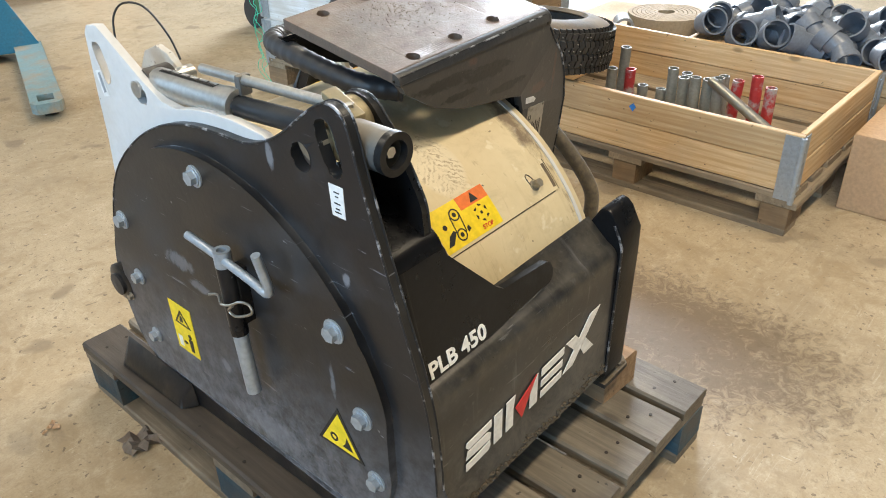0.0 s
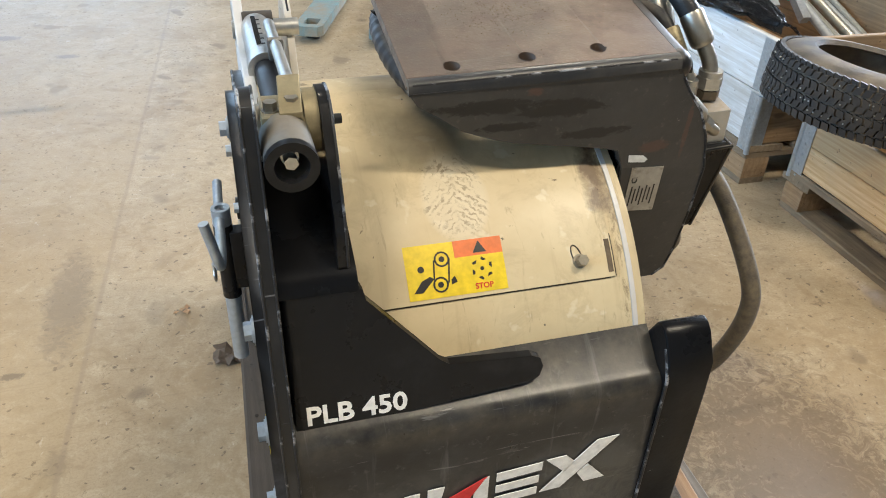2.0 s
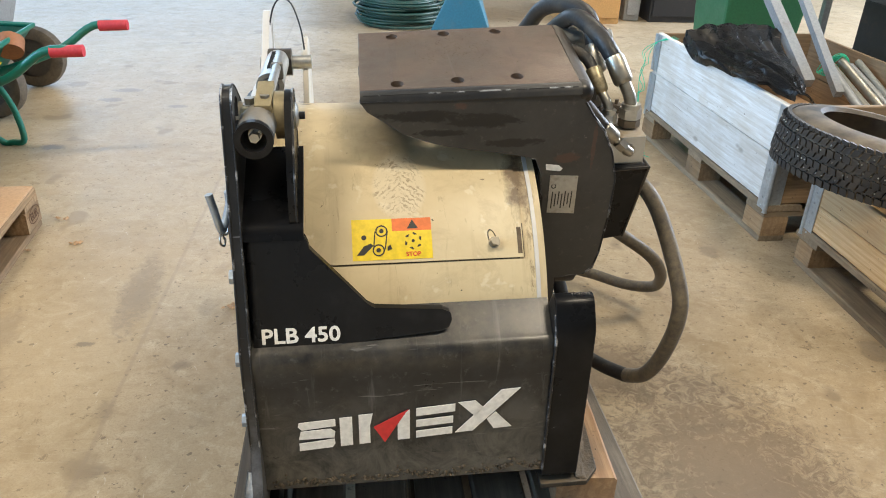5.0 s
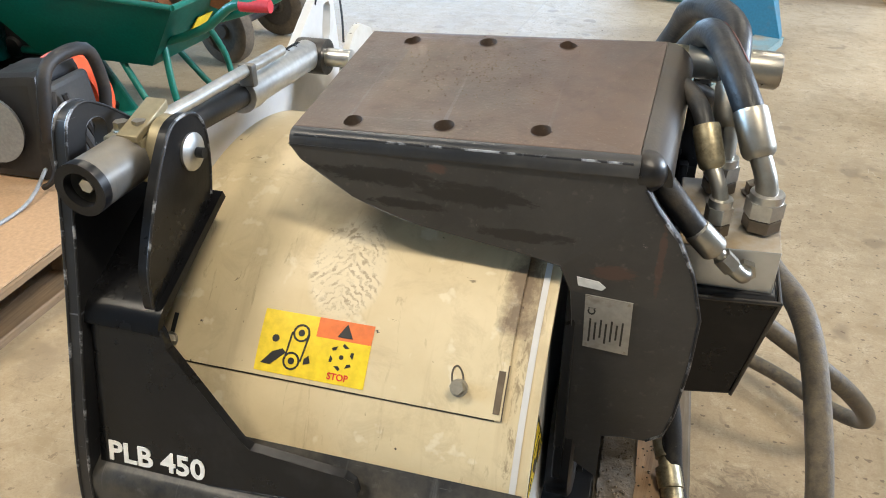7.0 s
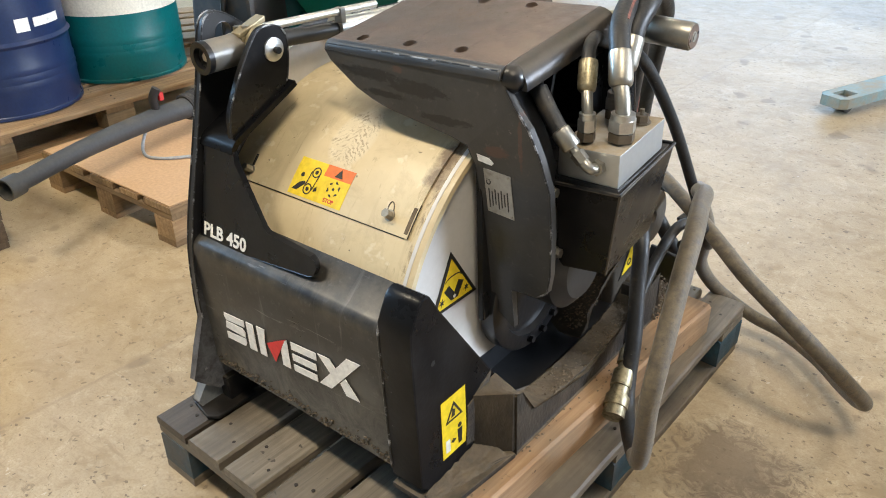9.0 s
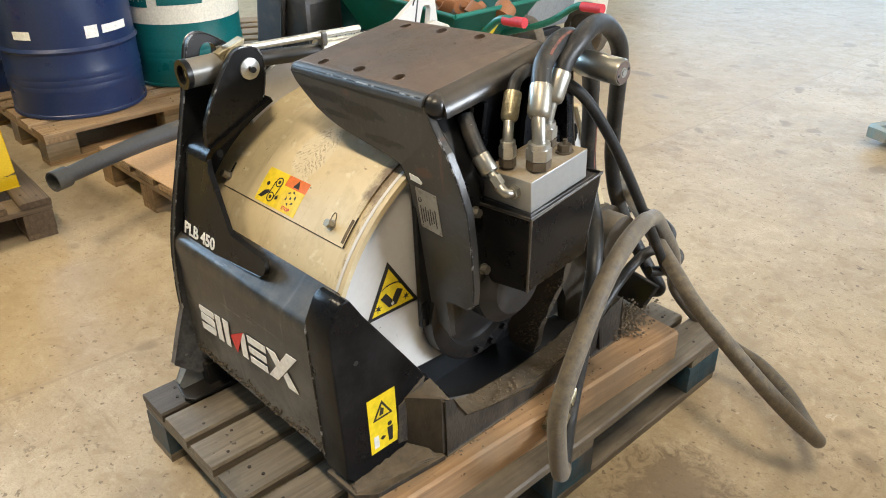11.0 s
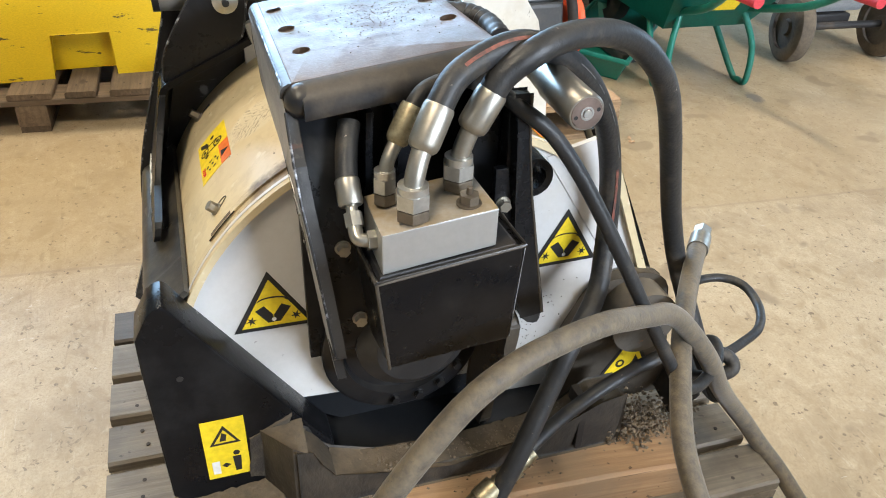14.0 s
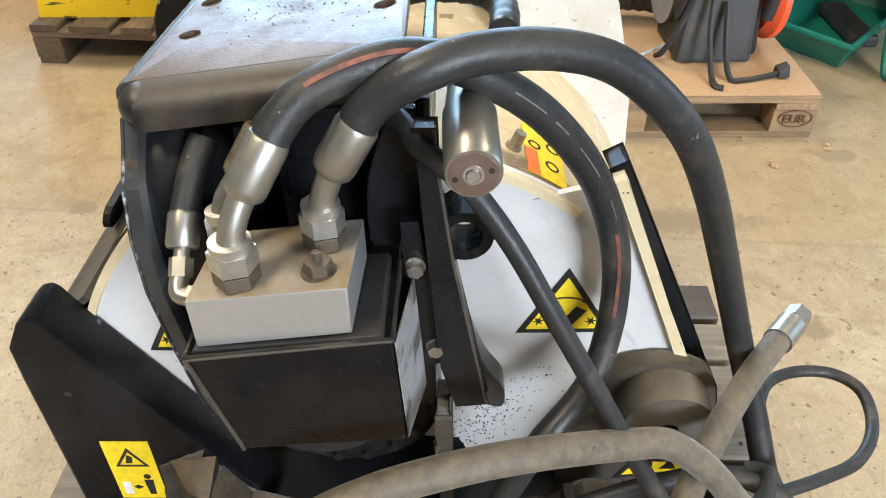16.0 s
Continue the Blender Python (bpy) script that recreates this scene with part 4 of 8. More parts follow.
sweep(bm, smooth3([(-0.088, 0.442, 0.652), (-0.089, 0.366, 0.646), (-0.09, 0.279, 0.635), (-0.092, 0.245, 0.631), (-0.094, 0.232, 0.643), (-0.1, 0.232, 0.676), (-0.106, 0.232, 0.708)], 5), 0.0072, 14)
part("crank_handle", bm, GALV, planer, "grey bent steel crank handle")
part("spring_clip", sweep(bmesh.new(), smooth3([(-0.099, 0.396, 0.563), (-0.101, 0.366, 0.577), (-0.104, 0.356, 0.566), (-0.107, 0.326, 0.579), (-0.106, 0.300, 0.596), (-0.104, 0.279, 0.601), (-0.104, 0.270, 0.592), (-0.104, 0.283, 0.579), (-0.105, 0.316, 0.561), (-0.106, 0.333, 0.565), (-0.107, 0.316, 0.583)], 5), 0.0022, 8), ZINC, planer)


def arch(bm, x0, x1, r0, r1, a0, a1, n):
    rows = []
    for i in range(n + 1):
        a = radians(a0 + (a1 - a0) * i / n)
        c, s = -math.cos(a), math.sin(a)
        rows.append([bm.verts.new((x, YC + r * c, ZA + r * s)) for x, r in ((x0, r1), (x1, r1), (x1, r0), (x0, r0))])
    for p, q in zip(rows, rows[1:]):
        for k in range(4):
            bm.faces.new((p[k], p[(k + 1) % 4], q[(k + 1) % 4], q[k]))
    bm.faces.new(rows[0])
    bm.faces.new(rows[-1][::-1])
    return bm


def on_hood(x, a, r=RH):
    """The frame of a spot on the hood: x to the right, y up the slope, z outward."""
    a = radians(a)
    out = Vector((0, -math.cos(a), math.sin(a)))
    up = Vector((0, math.sin(a), math.cos(a)))
    m = Matrix((Vector((1, 0, 0)), up, out)).transposed().to_4x4()
    m.translation = Vector((x, YC, ZA)) + out * r
    return m


# front panel: upright, then leaning back against the hood
fp = [(-0.020, 0.247), (-0.022, 0.505), (-0.0212, 0.517), (-0.0185, 0.527), (-0.0135, 0.534), (-0.006, 0.539), (0.001, 0.5425), (0.045, 0.580), (0.051, 0.573), (0.006, 0.535), (-0.003, 0.531), (-0.008, 0.526), (-0.0115, 0.517), (-0.012, 0.505), (-0.010, 0.247)]
part("front_panel", slab_x(fp, -0.0275, 0.4665), SCUFFED, planer, "black bent steel front panel, scuffed along its lower edge")
bm = clods(bmesh.new(), 260, lambda r: (lambda x: (x, -0.0215 + r.uniform(-0.001, 0.0006), 0.252 + abs(r.gauss(0, 0.010)) + 0.012 * max(0, math.sin(19 * x) * math.sin(47 * x + 1))))(r.uniform(-0.02, 0.462)), 0.0042, 44)
part("mud_crust", bm, CAKED, planer, "dark mud crusted along the panel's lower edge", smooth=0)
lean = lambda z: -0.0055 + 0.25 * (z - 0.525)
brow = [(-0.0140, 0.528), (-0.0140, 0.716), (0.066, 0.716), (0.070, 0.708), (0.073, 0.698), (0.160, 0.604), (0.172, 0.598), (0.282, 0.590), (0.293, 0.584), (0.297, 0.572), (0.292, 0.560), (0.280, 0.554), (-0.02, 0.530)]
part("corner_plate", prism(bmesh.new(), brow, [], lambda u, v, s: (u, lean(v) + 0.010 * s, v)), BLACK, planer, "black corner plate with a long tongue", 0.003)
part("corner_bend", sweep(bmesh.new(), [(-0.0140, lean(z) + 0.0135, z) for z in (0.529, 0.60, 0.66, 0.712)], 0.0135, 20), BLACK, planer, "rounded black outer bend of the corner plate")
shelf = [(0.0395, 0.712), (0.0420, 0.720), (0.0465, 0.7275), (0.0535, 0.7335), (0.063, 0.7385), (0.205, 0.8040), (0.209, 0.7945), (0.068, 0.7285), (0.058, 0.7230), (0.0525, 0.7165), (0.0495, 0.708)]
part("top_shelf", slab_x(shelf, -0.0278, 0.0655), SLATE, planer, "black rolled shelf above the corner plate")
bm = bmesh.new()
hexbolt(bm, (0.0275, 0.1035, 0.651), (0, -0.77, 0.64), 0.0075, 0.020)
part("hatch_bolt", bm, ZINC, planer)
part("latch_slot", arch(bmesh.new(), 0.0245, 0.0300, RH + 0.0004, RH + 0.0042, 41.5, 45.0, 4), PIT, planer)
# right end box
endbox = [(-0.024, 0.235), (-0.028, 0.50), (-0.027, 0.556), (-0.006, 0.594), (0.004, 0.603), (0.016, 0.606), (0.024, 0.600), (0.047, 0.560), (0.208, 0.318), (0.235, 0.280), (0.240, 0.212), (0.0, 0.212)]
part("end_box", slab_x(endbox, 0.4675, 0.535), SLATE, planer, "black boxed end frame with a rounded top", 0.006)
# pale line for the box's scuffed edge and its bluish highlight, painted on
part("scuffed_edge_glint", sweep(bmesh.new(), smooth3([(0.468, -0.0235, 0.25), (0.468, -0.027, 0.50), (0.468, -0.024, 0.545), (0.468, -0.008, 0.578)], 5), 0.0026, 8), CHIPPED, planer)
foot = [(0.468, -0.026), (0.556, -0.026), (0.584, 0.006), (0.600, 0.16), (0.468, 0.16)]
ef = part("end_foot", slab_z(foot, 0.2035, 0.2145), MUDDY, planer, "mud-caked steel foot plate", 0.002)
bm = hexa(bmesh.new(), [(0.5365, -0.020, 0.2147), (0.555, -0.020, 0.2147), (0.596, 0.150, 0.2147), (0.5365, 0.150, 0.2147)], [(0.5365, -0.014, 0.2205), (0.550, -0.014, 0.2165), (0.590, 0.140, 0.2180), (0.5365, 0.150, 0.236)])
part("mud_cake", lumpy(bm, 22, 0.0028, 75, 2.0), CAKED, ef, "brown dried mud caked on the foot", smooth=60)
part("drain_hole", slab_x(ring2(0.021, 0.476, 0.005, n=12), 0.5351, 0.5356), INK, planer)
rail = [(0.168, 0.2013), (0.168, 0.338), (0.190, 0.326), (0.207, 0.302), (0.226, 0.272), (0.30, 0.242), (0.42, 0.232), (0.55, 0.240), (0.64, 0.262), (0.69, 0.30), (0.74, 0.30), (0.74, 0.1895)]
sr = part("skid_rail", slab_x(rail, 0.5355, 0.592), MUDDY, planer, "mud-caked black skid rail", 0.005)
bm = hexa(bmesh.new(), [(0.5358, 0.118, 0.2147), (0.5925, 0.160, 0.2140), (0.5935, 0.188, 0.2100), (0.5358, 0.188, 0.2147)], [(0.5358, 0.120, 0.343), (0.5915, 0.163, 0.346), (0.5925, 0.186, 0.330), (0.5358, 0.186, 0.352)])
part("rail_boss", lumpy(bm, 14, 0.0009, 60, 5.0), MUDDY, sr, "mud-smeared steel block at the front of the rail", smooth=40)
bm = hexa(bmesh.new(), [(0.5352, 0.096, 0.246), (0.5380, 0.096, 0.246), (0.5380, 0.122, 0.240), (0.5352, 0.122, 0.240)], [(0.5352, 0.104, 0.330), (0.5372, 0.104, 0.330), (0.5385, 0.172, 0.362), (0.5352, 0.172, 0.366)])
part("mud_cake", lumpy(bm, 14, 0.0016, 55, 3.0), CAKED, sr, "brown mud smeared round the block", smooth=60)
bm = hexa(bmesh.new(), [(0.538, 0.24, 0.232), (0.590, 0.24, 0.232), (0.590, 0.62, 0.232), (0.538, 0.62, 0.232)], [(0.538, 0.24, 0.258), (0.588, 0.24, 0.2545), (0.588, 0.62, 0.2575), (0.538, 0.62, 0.262)])
bmesh.ops.subdivide_edges(bm, edges=[e for e in bm.edges if abs(e.verts[0].co.y - e.verts[1].co.y) > 0.1], cuts=9, use_grid_fill=True)
for v in bm.verts:
    v.co.z -= 0.019 * (1 - ((v.co.y - 0.43) / 0.19) ** 2)
part("mud_cake", lumpy(bm, 6, 0.0032, 85, 8.0), CAKED, sr, "tan mud drying along the rail", smooth=60)
rear = [(0.665, 0.1910), (0.655, 0.30), (0.685, 0.42), (0.72, 0.468), (0.775, 0.486), (0.835, 0.470), (0.865, 0.42), (0.895, 0.30), (0.905, 0.1862)]
part("rear_plate", slab_x(smooth2(rear[1:-1], 3)[:-6] + [rear[-1], rear[0]], 0.470, 0.492), DUSTY_PLATE, planer, "dusty black rear lug plate", 0.003)
scoop = hexa(bmesh.new(), [(0.494, 0.872, 0.2042), (0.572, 0.860, 0.2042), (0.578, 0.872, 0.2042), (0.494, 0.884, 0.2042)], [(0.494, 0.902, 0.272), (0.590, 0.892, 0.262), (0.596, 0.902, 0.262), (0.494, 0.912, 0.272)])
part("scoop_lip", scoop, BLACK_ROUGH, planer, "", 0.003)
part("scoop_post", hexa(bmesh.new(), [(0.540, 0.650, 0.2042), (0.602, 0.650, 0.2042), (0.602, 0.664, 0.2042), (0.540, 0.664, 0.2042)], [(0.540, 0.660, 0.300), (0.585, 0.660, 0.300), (0.585, 0.674, 0.300), (0.540, 0.674, 0.300)]), BLACK_ROUGH, planer, "", 0.002)
bm = bmesh.new()
pipe(bm, (0.4925, 0.785, 0.415), (0.545, 0.785, 0.415), 0.062, 0.014, 40)
part("rear_boss", bm, BOSS, planer, "dusty black steel boss with a bored centre")
# hood: an arched shell, a raised hatch, a rim, the end wall


part("hood", arch(bmesh.new(), -0.036, 0.462, RH - 0.008, RH, 18, 178, 64), HOOD, planer, "cream painted drum hood with a dusty boot print")
part("hatch", arch(bmesh.new(), 0.020, 0.432, RH + 0.0005, RH + 0.0035, 37.5, 92, 32), HOOD, planer, "raised cream hatch plate")
part("hood_rim", arch(bmesh.new(), 0.4525, 0.470, RH - 0.009, RH + 0.0015, 8, 128, 48), HOOD, planer, "cream rim of the hood")
part("rim_bead", arch(bmesh.new(), 0.4515, 0.4585, RH - 0.004, RH + 0.0024, 10, 128, 48), WHITE, planer, "white bead along the rim")
bm = bmesh.new()
hexbolt(bm, (0.382, 0.1075, 0.656), (0, -0.75, 0.66), 0.008, 0.016)
part("hatch_bolt", bm, OLD_PLATE, planer)
bm = bmesh.new()
sweep(bm, [on_hood(0.379 + 0.0065 * math.cos(t) - 0.003 * math.sin(t), 42.6 + 2.0 * math.sin(t), RH + 0.0040).translation for t in [2 * math.pi * k / 20 for k in range(21)]], 0.0010, 8)
part("hatch_slot", bm, DUSTY_PLATE, planer)
bm = arch(bmesh.new(), 0.02, 0.425, RH + 0.0002, RH + 0.0012, 37.22, 37.45, 2)
part("hatch_gap", bm, CAKED, planer)
hatch_notch = arch(bmesh.new(), 0.4322, 0.4332, RH + 0.0020, RH + 0.0040, 37.5, 46, 8)
part("hatch_gap", hatch_notch, CAKED, planer)
part("hatch_slot", arch(bmesh.new(), 0.4225, 0.4300, RH + 0.0036, RH + 0.0040, 38.4, 45.0, 6), MUD, planer, "dirt-filled slot of the hatch")
wall = [(0.515, 0.300), (0.545, 0.240), (0.66, 0.236), (0.790, 0.30)] + [(YC + 0.392 * math.cos(radians(a)), ZA + 0.392 * math.sin(radians(a))) for a in range(-4, 189, 4)]
part("end_wall", slab_x(wall, 0.452, 0.4615), WHITE, planer, "off-white hood end wall")
part("end_wall", slab_x(wall, -0.0370, -0.030), WHITE, planer)
flap = [(0.690, 0.748), (0.701, 0.752), (0.7075, 0.742), (0.7855, 0.545), (0.818, 0.470), (0.806, 0.465), (0.775, 0.540)]
part("rear_flap", slab_x(flap, 0.452, 0.474), HOOD, planer, "cream straight rear edge of the hood, spattered with dirt", 0.003)
part("rear_corner", slab_x([(0.60, 0.72), (0.692, 0.744), (0.745, 0.635), (0.806, 0.480), (0.780, 0.44)], 0.4535, 0.4632), WHITE, planer)
frame_bar = [(0.690, 0.742), (0.708, 0.752), (0.751, 0.669), (0.798, 0.566), (0.858, 0.428), (0.834, 0.420), (0.776, 0.556), (0.728, 0.660)]
part("rear_frame", slab_x(frame_bar, 0.395, 0.436), BLACK, planer, "black frame bar behind the hood", 0.003)
rs_ = part("rear_sticker", arch(bmesh.new(), 0.325, 0.440, RH + 0.0006, RH + 0.0014, 117.5, 125.5, 5), YELLOW, planer, "yellow and orange warning sticker on the rear of the hood")
part("sticker_band", arch(bmesh.new(), 0.385, 0.440, RH + 0.0015, RH + 0.0021, 117.5, 120, 3), ORANGE, rs_)
for xx, aa, rr in ((0.405, 122.8, 0.010), (0.36, 123.6, 0.010), (0.372, 119.6, 0.009)):
    m = on_hood(xx, aa, RH + 0.0016)
    part("sticker_ring", prism(bmesh.new(), ring2(0, 0, rr, n=16), [ring2(0, 0, rr * 0.7, n=12)], lambda u, v, s: m @ Vector((u, v, 0.0006 * s))), INK, rs_)
part("hatch_bolt", hexbolt(bmesh.new(), tuple(on_hood(0.40, 115.2, RH).translation), (0, 0.42, 0.9), 0.008, 0.022), OLD_PLATE, planer)
bm = bmesh.new()
lathe(bm, [(0, 0.0), (0, 0.011), (0.008, 0.011), (0.012, 0.006), (0.012, 0.0)], (0.4617, 0.749, 0.430), (1, 0, 0), 14)
part("wall_plug", bm, RED_RUSTY, planer, "red-brown rusty plug")
# drum inside
bm = bmesh.new()
lathe(bm, [(0, 0.0), (0, 0.285), (0.42, 0.285), (0.42, 0.0)], (0.01, YC, 0.47), (1, 0, 0), 40)
part("drum", bm, PIT, planer, "oily black milling drum")
bm = hexa(bmesh.new(), [(0.30, 0.24, 0.20), (0.53, 0.24, 0.225), (0.53, 0.66, 0.225), (0.30, 0.66, 0.20)], [(0.30, 0.24, 0.21), (0.53, 0.24, 0.235), (0.53, 0.66, 0.240), (0.30, 0.66, 0.22)])
part("dirt_flap", bm, PIT, planer, "black rubber dirt flap", 0.003)
# mounting frame
T = lambda x, y: 0.8985 + 0.030 * (x - 0.228) + 0.145 * (y - 0.234)
top = [(0.163, 0.216), (0.537, 0.212), (0.548, 0.468), (0.168, 0.463)]
holes = [ring2(x, y, 0.0115, n=16) for x, y in ((0.226, 0.233), (0.330, 0.237), (0.434, 0.241), (0.230, 0.437), (0.330, 0.441), (0.431, 0.443))]
part("adapter_plate", prism(bmesh.new(), top, holes, lambda u, v, s: (u, v, T(u, v) - 0.016 * s)), RUST, planer, "rust-brown steel adapter plate with drilled holes", 0.002)
cheek_y = lambda v: 0.201 + 0.12 * max(0, 0.80 - v)
apron = [(0.163, 0.872), (0.175, 0.862), (0.198, 0.846), (0.234, 0.823), (0.270, 0.808), (0.307, 0.798), (0.378, 0.786), (0.438, 0.776), (0.469, 0.767), (0.482, 0.735), (0.487, 0.68), (0.490, 0.542), (0.491, 0.449), (0.534, 0.415), (0.536, 0.500), (0.560, 0.506), (0.590, 0.507), (0.608, 0.522), (0.616, 0.56), (0.622, 0.646), (0.622, 0.720), (0.608, 0.774), (0.588, 0.818), (0.562, 0.850), (0.548, 0.872), (0.540, 0.887)]
apron[0] = (0.163, T(0.163, 0.2) - 0.013)
part("front_cheek", prism(bmesh.new(), apron, [], lambda u, v, s: (u, cheek_y(v) + 0.014 * s, v)), CHEEK, planer, "black mounting cheek wrapped over the hood", 0.003)


def folded(ends, profile):
    """A folded strip: profile (outward, down, thickness inward) carried from one end to the other; ends give origin and outward."""
    bm = bmesh.new()
    rows = []
    for o, out in ends:
        o, out = Vector(o), Vector(out)
        outer = [o + out * u + Vector((0, 0, -d)) for u, d in profile]
        inner = [o + out * (u * 0.62) + Vector((0, 0, -d - 0.011 * (1 - i / (len(profile) - 1)))) - out * (0.011 * i / (len(profile) - 1)) * 0.4 for i, (u, d) in enumerate(profile)]
        rows.append([bm.verts.new(p) for p in outer + inner[::-1]])
    n = len(rows[0])
    for k in range(n):
        bm.faces.new((rows[0][k], rows[0][(k + 1) % n], rows[1][(k + 1) % n], rows[1][k]))
    bm.faces.new(rows[0][::-1])
    bm.faces.new(rows[1])
    return bm


part("front_bend", folded([((0.163, 0.2158, T(0.163, 0.216) - 0.0004), (0, -1, 0)), ((0.5385, 0.2118, T(0.537, 0.212) - 0.0004), (0, -1, 0))], [(0, 0), (0.005, 0.0007), (0.009, 0.0026), (0.0125, 0.0062), (0.0145, 0.011), (0.0152, 0.018)]), DUSTED, planer, "black folded front edge of the adapter plate")
part("worn_edge", sweep(bmesh.new(), [Vector((u, cheek_y(v) - 0.0002, v)) for u, v in apron[16:25]], 0.0019, 8), CHIPPED, planer, "paint chipped to bright steel along the cheek's edge")
# the fold's wear and its reflected daylight, drawn together as one pale line
part("worn_edge", sweep(bmesh.new(), [Vector((0.168, 0.2048, T(0.168, 0.216) - 0.0062)), Vector((0.350, 0.2030, T(0.350, 0.214) - 0.0062)), Vector((0.532, 0.2012, T(0.532, 0.212) - 0.0062))], 0.0018, 8), CHIPPED, planer, "pale worn line along the fold with a painted glint")
flange_line = [(0.520, 0.880), (0.530, 0.860), (0.562, 0.824), (0.582, 0.782), (0.596, 0.722), (0.599, 0.646), (0.597, 0.580), (0.588, 0.528), (0.575, 0.508)]
bm = bmesh.new()
rows = [[bm.verts.new(p) for p in ((u, cheek_y(v) + 0.0142, v), (u, cheek_y(v) + 0.066, v), (u - 0.012, cheek_y(v) + 0.066, v), (u - 0.012, cheek_y(v) + 0.0142, v))] for u, v in (tuple(q) for q in smooth3([(u, v, 0) for u, v in flange_line], 3) for q in [q[:2]])]
for a, b in zip(rows, rows[1:]):
    for k in range(4):
        bm.faces.new((a[k], a[(k + 1) % 4], b[(k + 1) % 4], b[k]))
bm.faces.new(rows[0])
bm.faces.new(rows[-1][::-1])
part("cheek_return", bm, BLACK, planer, "black return flange of the mounting cheek")
apron2 = [(0.17, 0.905), (0.20, 0.87), (0.26, 0.83), (0.36, 0.80), (0.44, 0.782), (0.475, 0.77), (0.490, 0.70), (0.492, 0.45), (0.535, 0.43), (0.56, 0.50), (0.60, 0.515), (0.625, 0.56), (0.632, 0.66), (0.628, 0.74), (0.612, 0.80), (0.58, 0.86), (0.556, 0.905)]
part("rear_cheek", slab_y([(min(u, 0.585), min(v, 0.895)) for u, v in apron2], 0.4785, 0.4900), BLACK, planer, "", 0.002)
post = [(0.476, 0.890), (0.496, 0.890), (0.499, 0.84), (0.512, 0.74), (0.548, 0.54), (0.514, 0.536), (0.496, 0.60), (0.486, 0.74), (0.480, 0.84)]
part("rear_post", slab_x(post, 0.586, 0.606), BLACK, planer, "black upright bar with a worn edge", 0.002)
part("worn_edge", sweep(bmesh.new(), [(0.606, y - 0.001, z) for y, z in post[1:5]], 0.0018, 8), DUSTY_PLATE, planer, "paint worn to dull metal")
part("bolt_strip", slab_x([(0.460, 0.785), (0.4775, 0.785), (0.4900, 0.70), (0.505, 0.595), (0.478, 0.590), (0.462, 0.70)], 0.584, 0.5958), BLACK, planer, "", 0.001)
lobe = [(0.454, 0.885), (0.439, 0.85), (0.427, 0.807), (0.424, 0.770), (0.425, 0.736), (0.434, 0.717), (0.477, 0.730), (0.477, 0.885)]
part("gusset", slab_x(lobe, 0.546, 0.558), BLACK, planer, "rounded black gusset plate", 0.002)
skirt = [(0.500, 0.735), (0.510, 0.711), (0.518, 0.643), (0.532, 0.591), (0.549, 0.544), (0.570, 0.509), (0.569, 0.476), (0.540, 0.490), (0.516, 0.560), (0.502, 0.640), (0.494, 0.700)]
part("rear_skirt", slab_x(smooth2(skirt, 3), 0.520, 0.556), DUSTED, planer, "curved black skirt, its edge worn bright", 0.003)
heel = [(0.466, 0.262), (0.534, 0.250), (0.552, 0.320), (0.578, 0.390), (0.606, 0.462), (0.618, 0.530), (0.592, 0.540), (0.556, 0.500), (0.505, 0.470), (0.485, 0.400)]
heel_part = part("cheek_heel", slab_y(smooth2(heel, 3), 0.4915, 0.5055), DUSTY_PLATE, planer, "mud-spattered lower end of the rear cheek", 0.003)
crust = clods(bmesh.new(), 260, lambda r: (lambda k: (0.505 + 0.10 * k + r.uniform(-0.028, 0.028) * (1 - 0.4 * k), 0.4905 - abs(r.gauss(0, 0.0012)), 0.265 + 0.21 * k))(r.random() ** 1.3), 0.0028, 14)
part("mud_crust", crust, MUD, heel_part, "pebbly dried mud", smooth=0)
ball = bmesh.new()
bmesh.ops.create_icosphere(ball, subdivisions=3, radius=0.0225, matrix=Matrix.Translation((0.5435, 0.2225, T(0.5435, 0.2225) - 0.0232)))
part("bend_corner", ball, BLACK_ROUGH, planer)
bend = [(0, 0), (0.010, 0.0016), (0.019, 0.0060), (0.026, 0.0125), (0.0305, 0.019), (0.033, 0.026), (0.034, 0.032), (0.034, 0.037)]
part("side_bend", folded([((0.5380, 0.2205, T(0.538, 0.2205) - 0.0004), (1, 0, 0)), ((0.5485, 0.4675, T(0.548, 0.468) - 0.0004), (1, 0, 0))], bend), BLACK_ROUGH, planer, "broad dusty fold at the plate's side")
web = [(0.214, 0.43), (0.478, 0.43), (0.478, 0.905), (0.214, 0.872)]
part("web_plate", slab_x(web, 0.4785, 0.4905), BLACK, planer, "", 0.002)
part("lintel", hexa(bmesh.new(), [(0.491, 0.214, 0.862), (0.530, 0.214, 0.862), (0.535, 0.462, 0.902), (0.491, 0.462, 0.902)], [(0.491, 0.214, 0.880), (0.530, 0.214, 0.880), (0.535, 0.462, 0.916), (0.491, 0.462, 0.916)]), BLACK_ROUGH, planer, "", 0.004)
for yy in (0.30, 0.335):
    part("gusset", slab_y([(0.491, 0.60), (0.515, 0.60), (0.535, 0.80), (0.545, 0.86), (0.491, 0.86)], yy, yy + 0.010), BLACK, planer, "", 0.002)
flange = bmesh.new()
lathe(flange, [(0, 0.0), (0, 0.132), (0.03, 0.132), (0.034, 0.126), (0.034, 0.10), (0.022, 0.095), (0.022, 0.0)], (0.470, 0.362, 0.432), (1, 0, 0), 48)
part("motor_flange", flange, BLACK_ROUGH, planer, "round black motor flange")
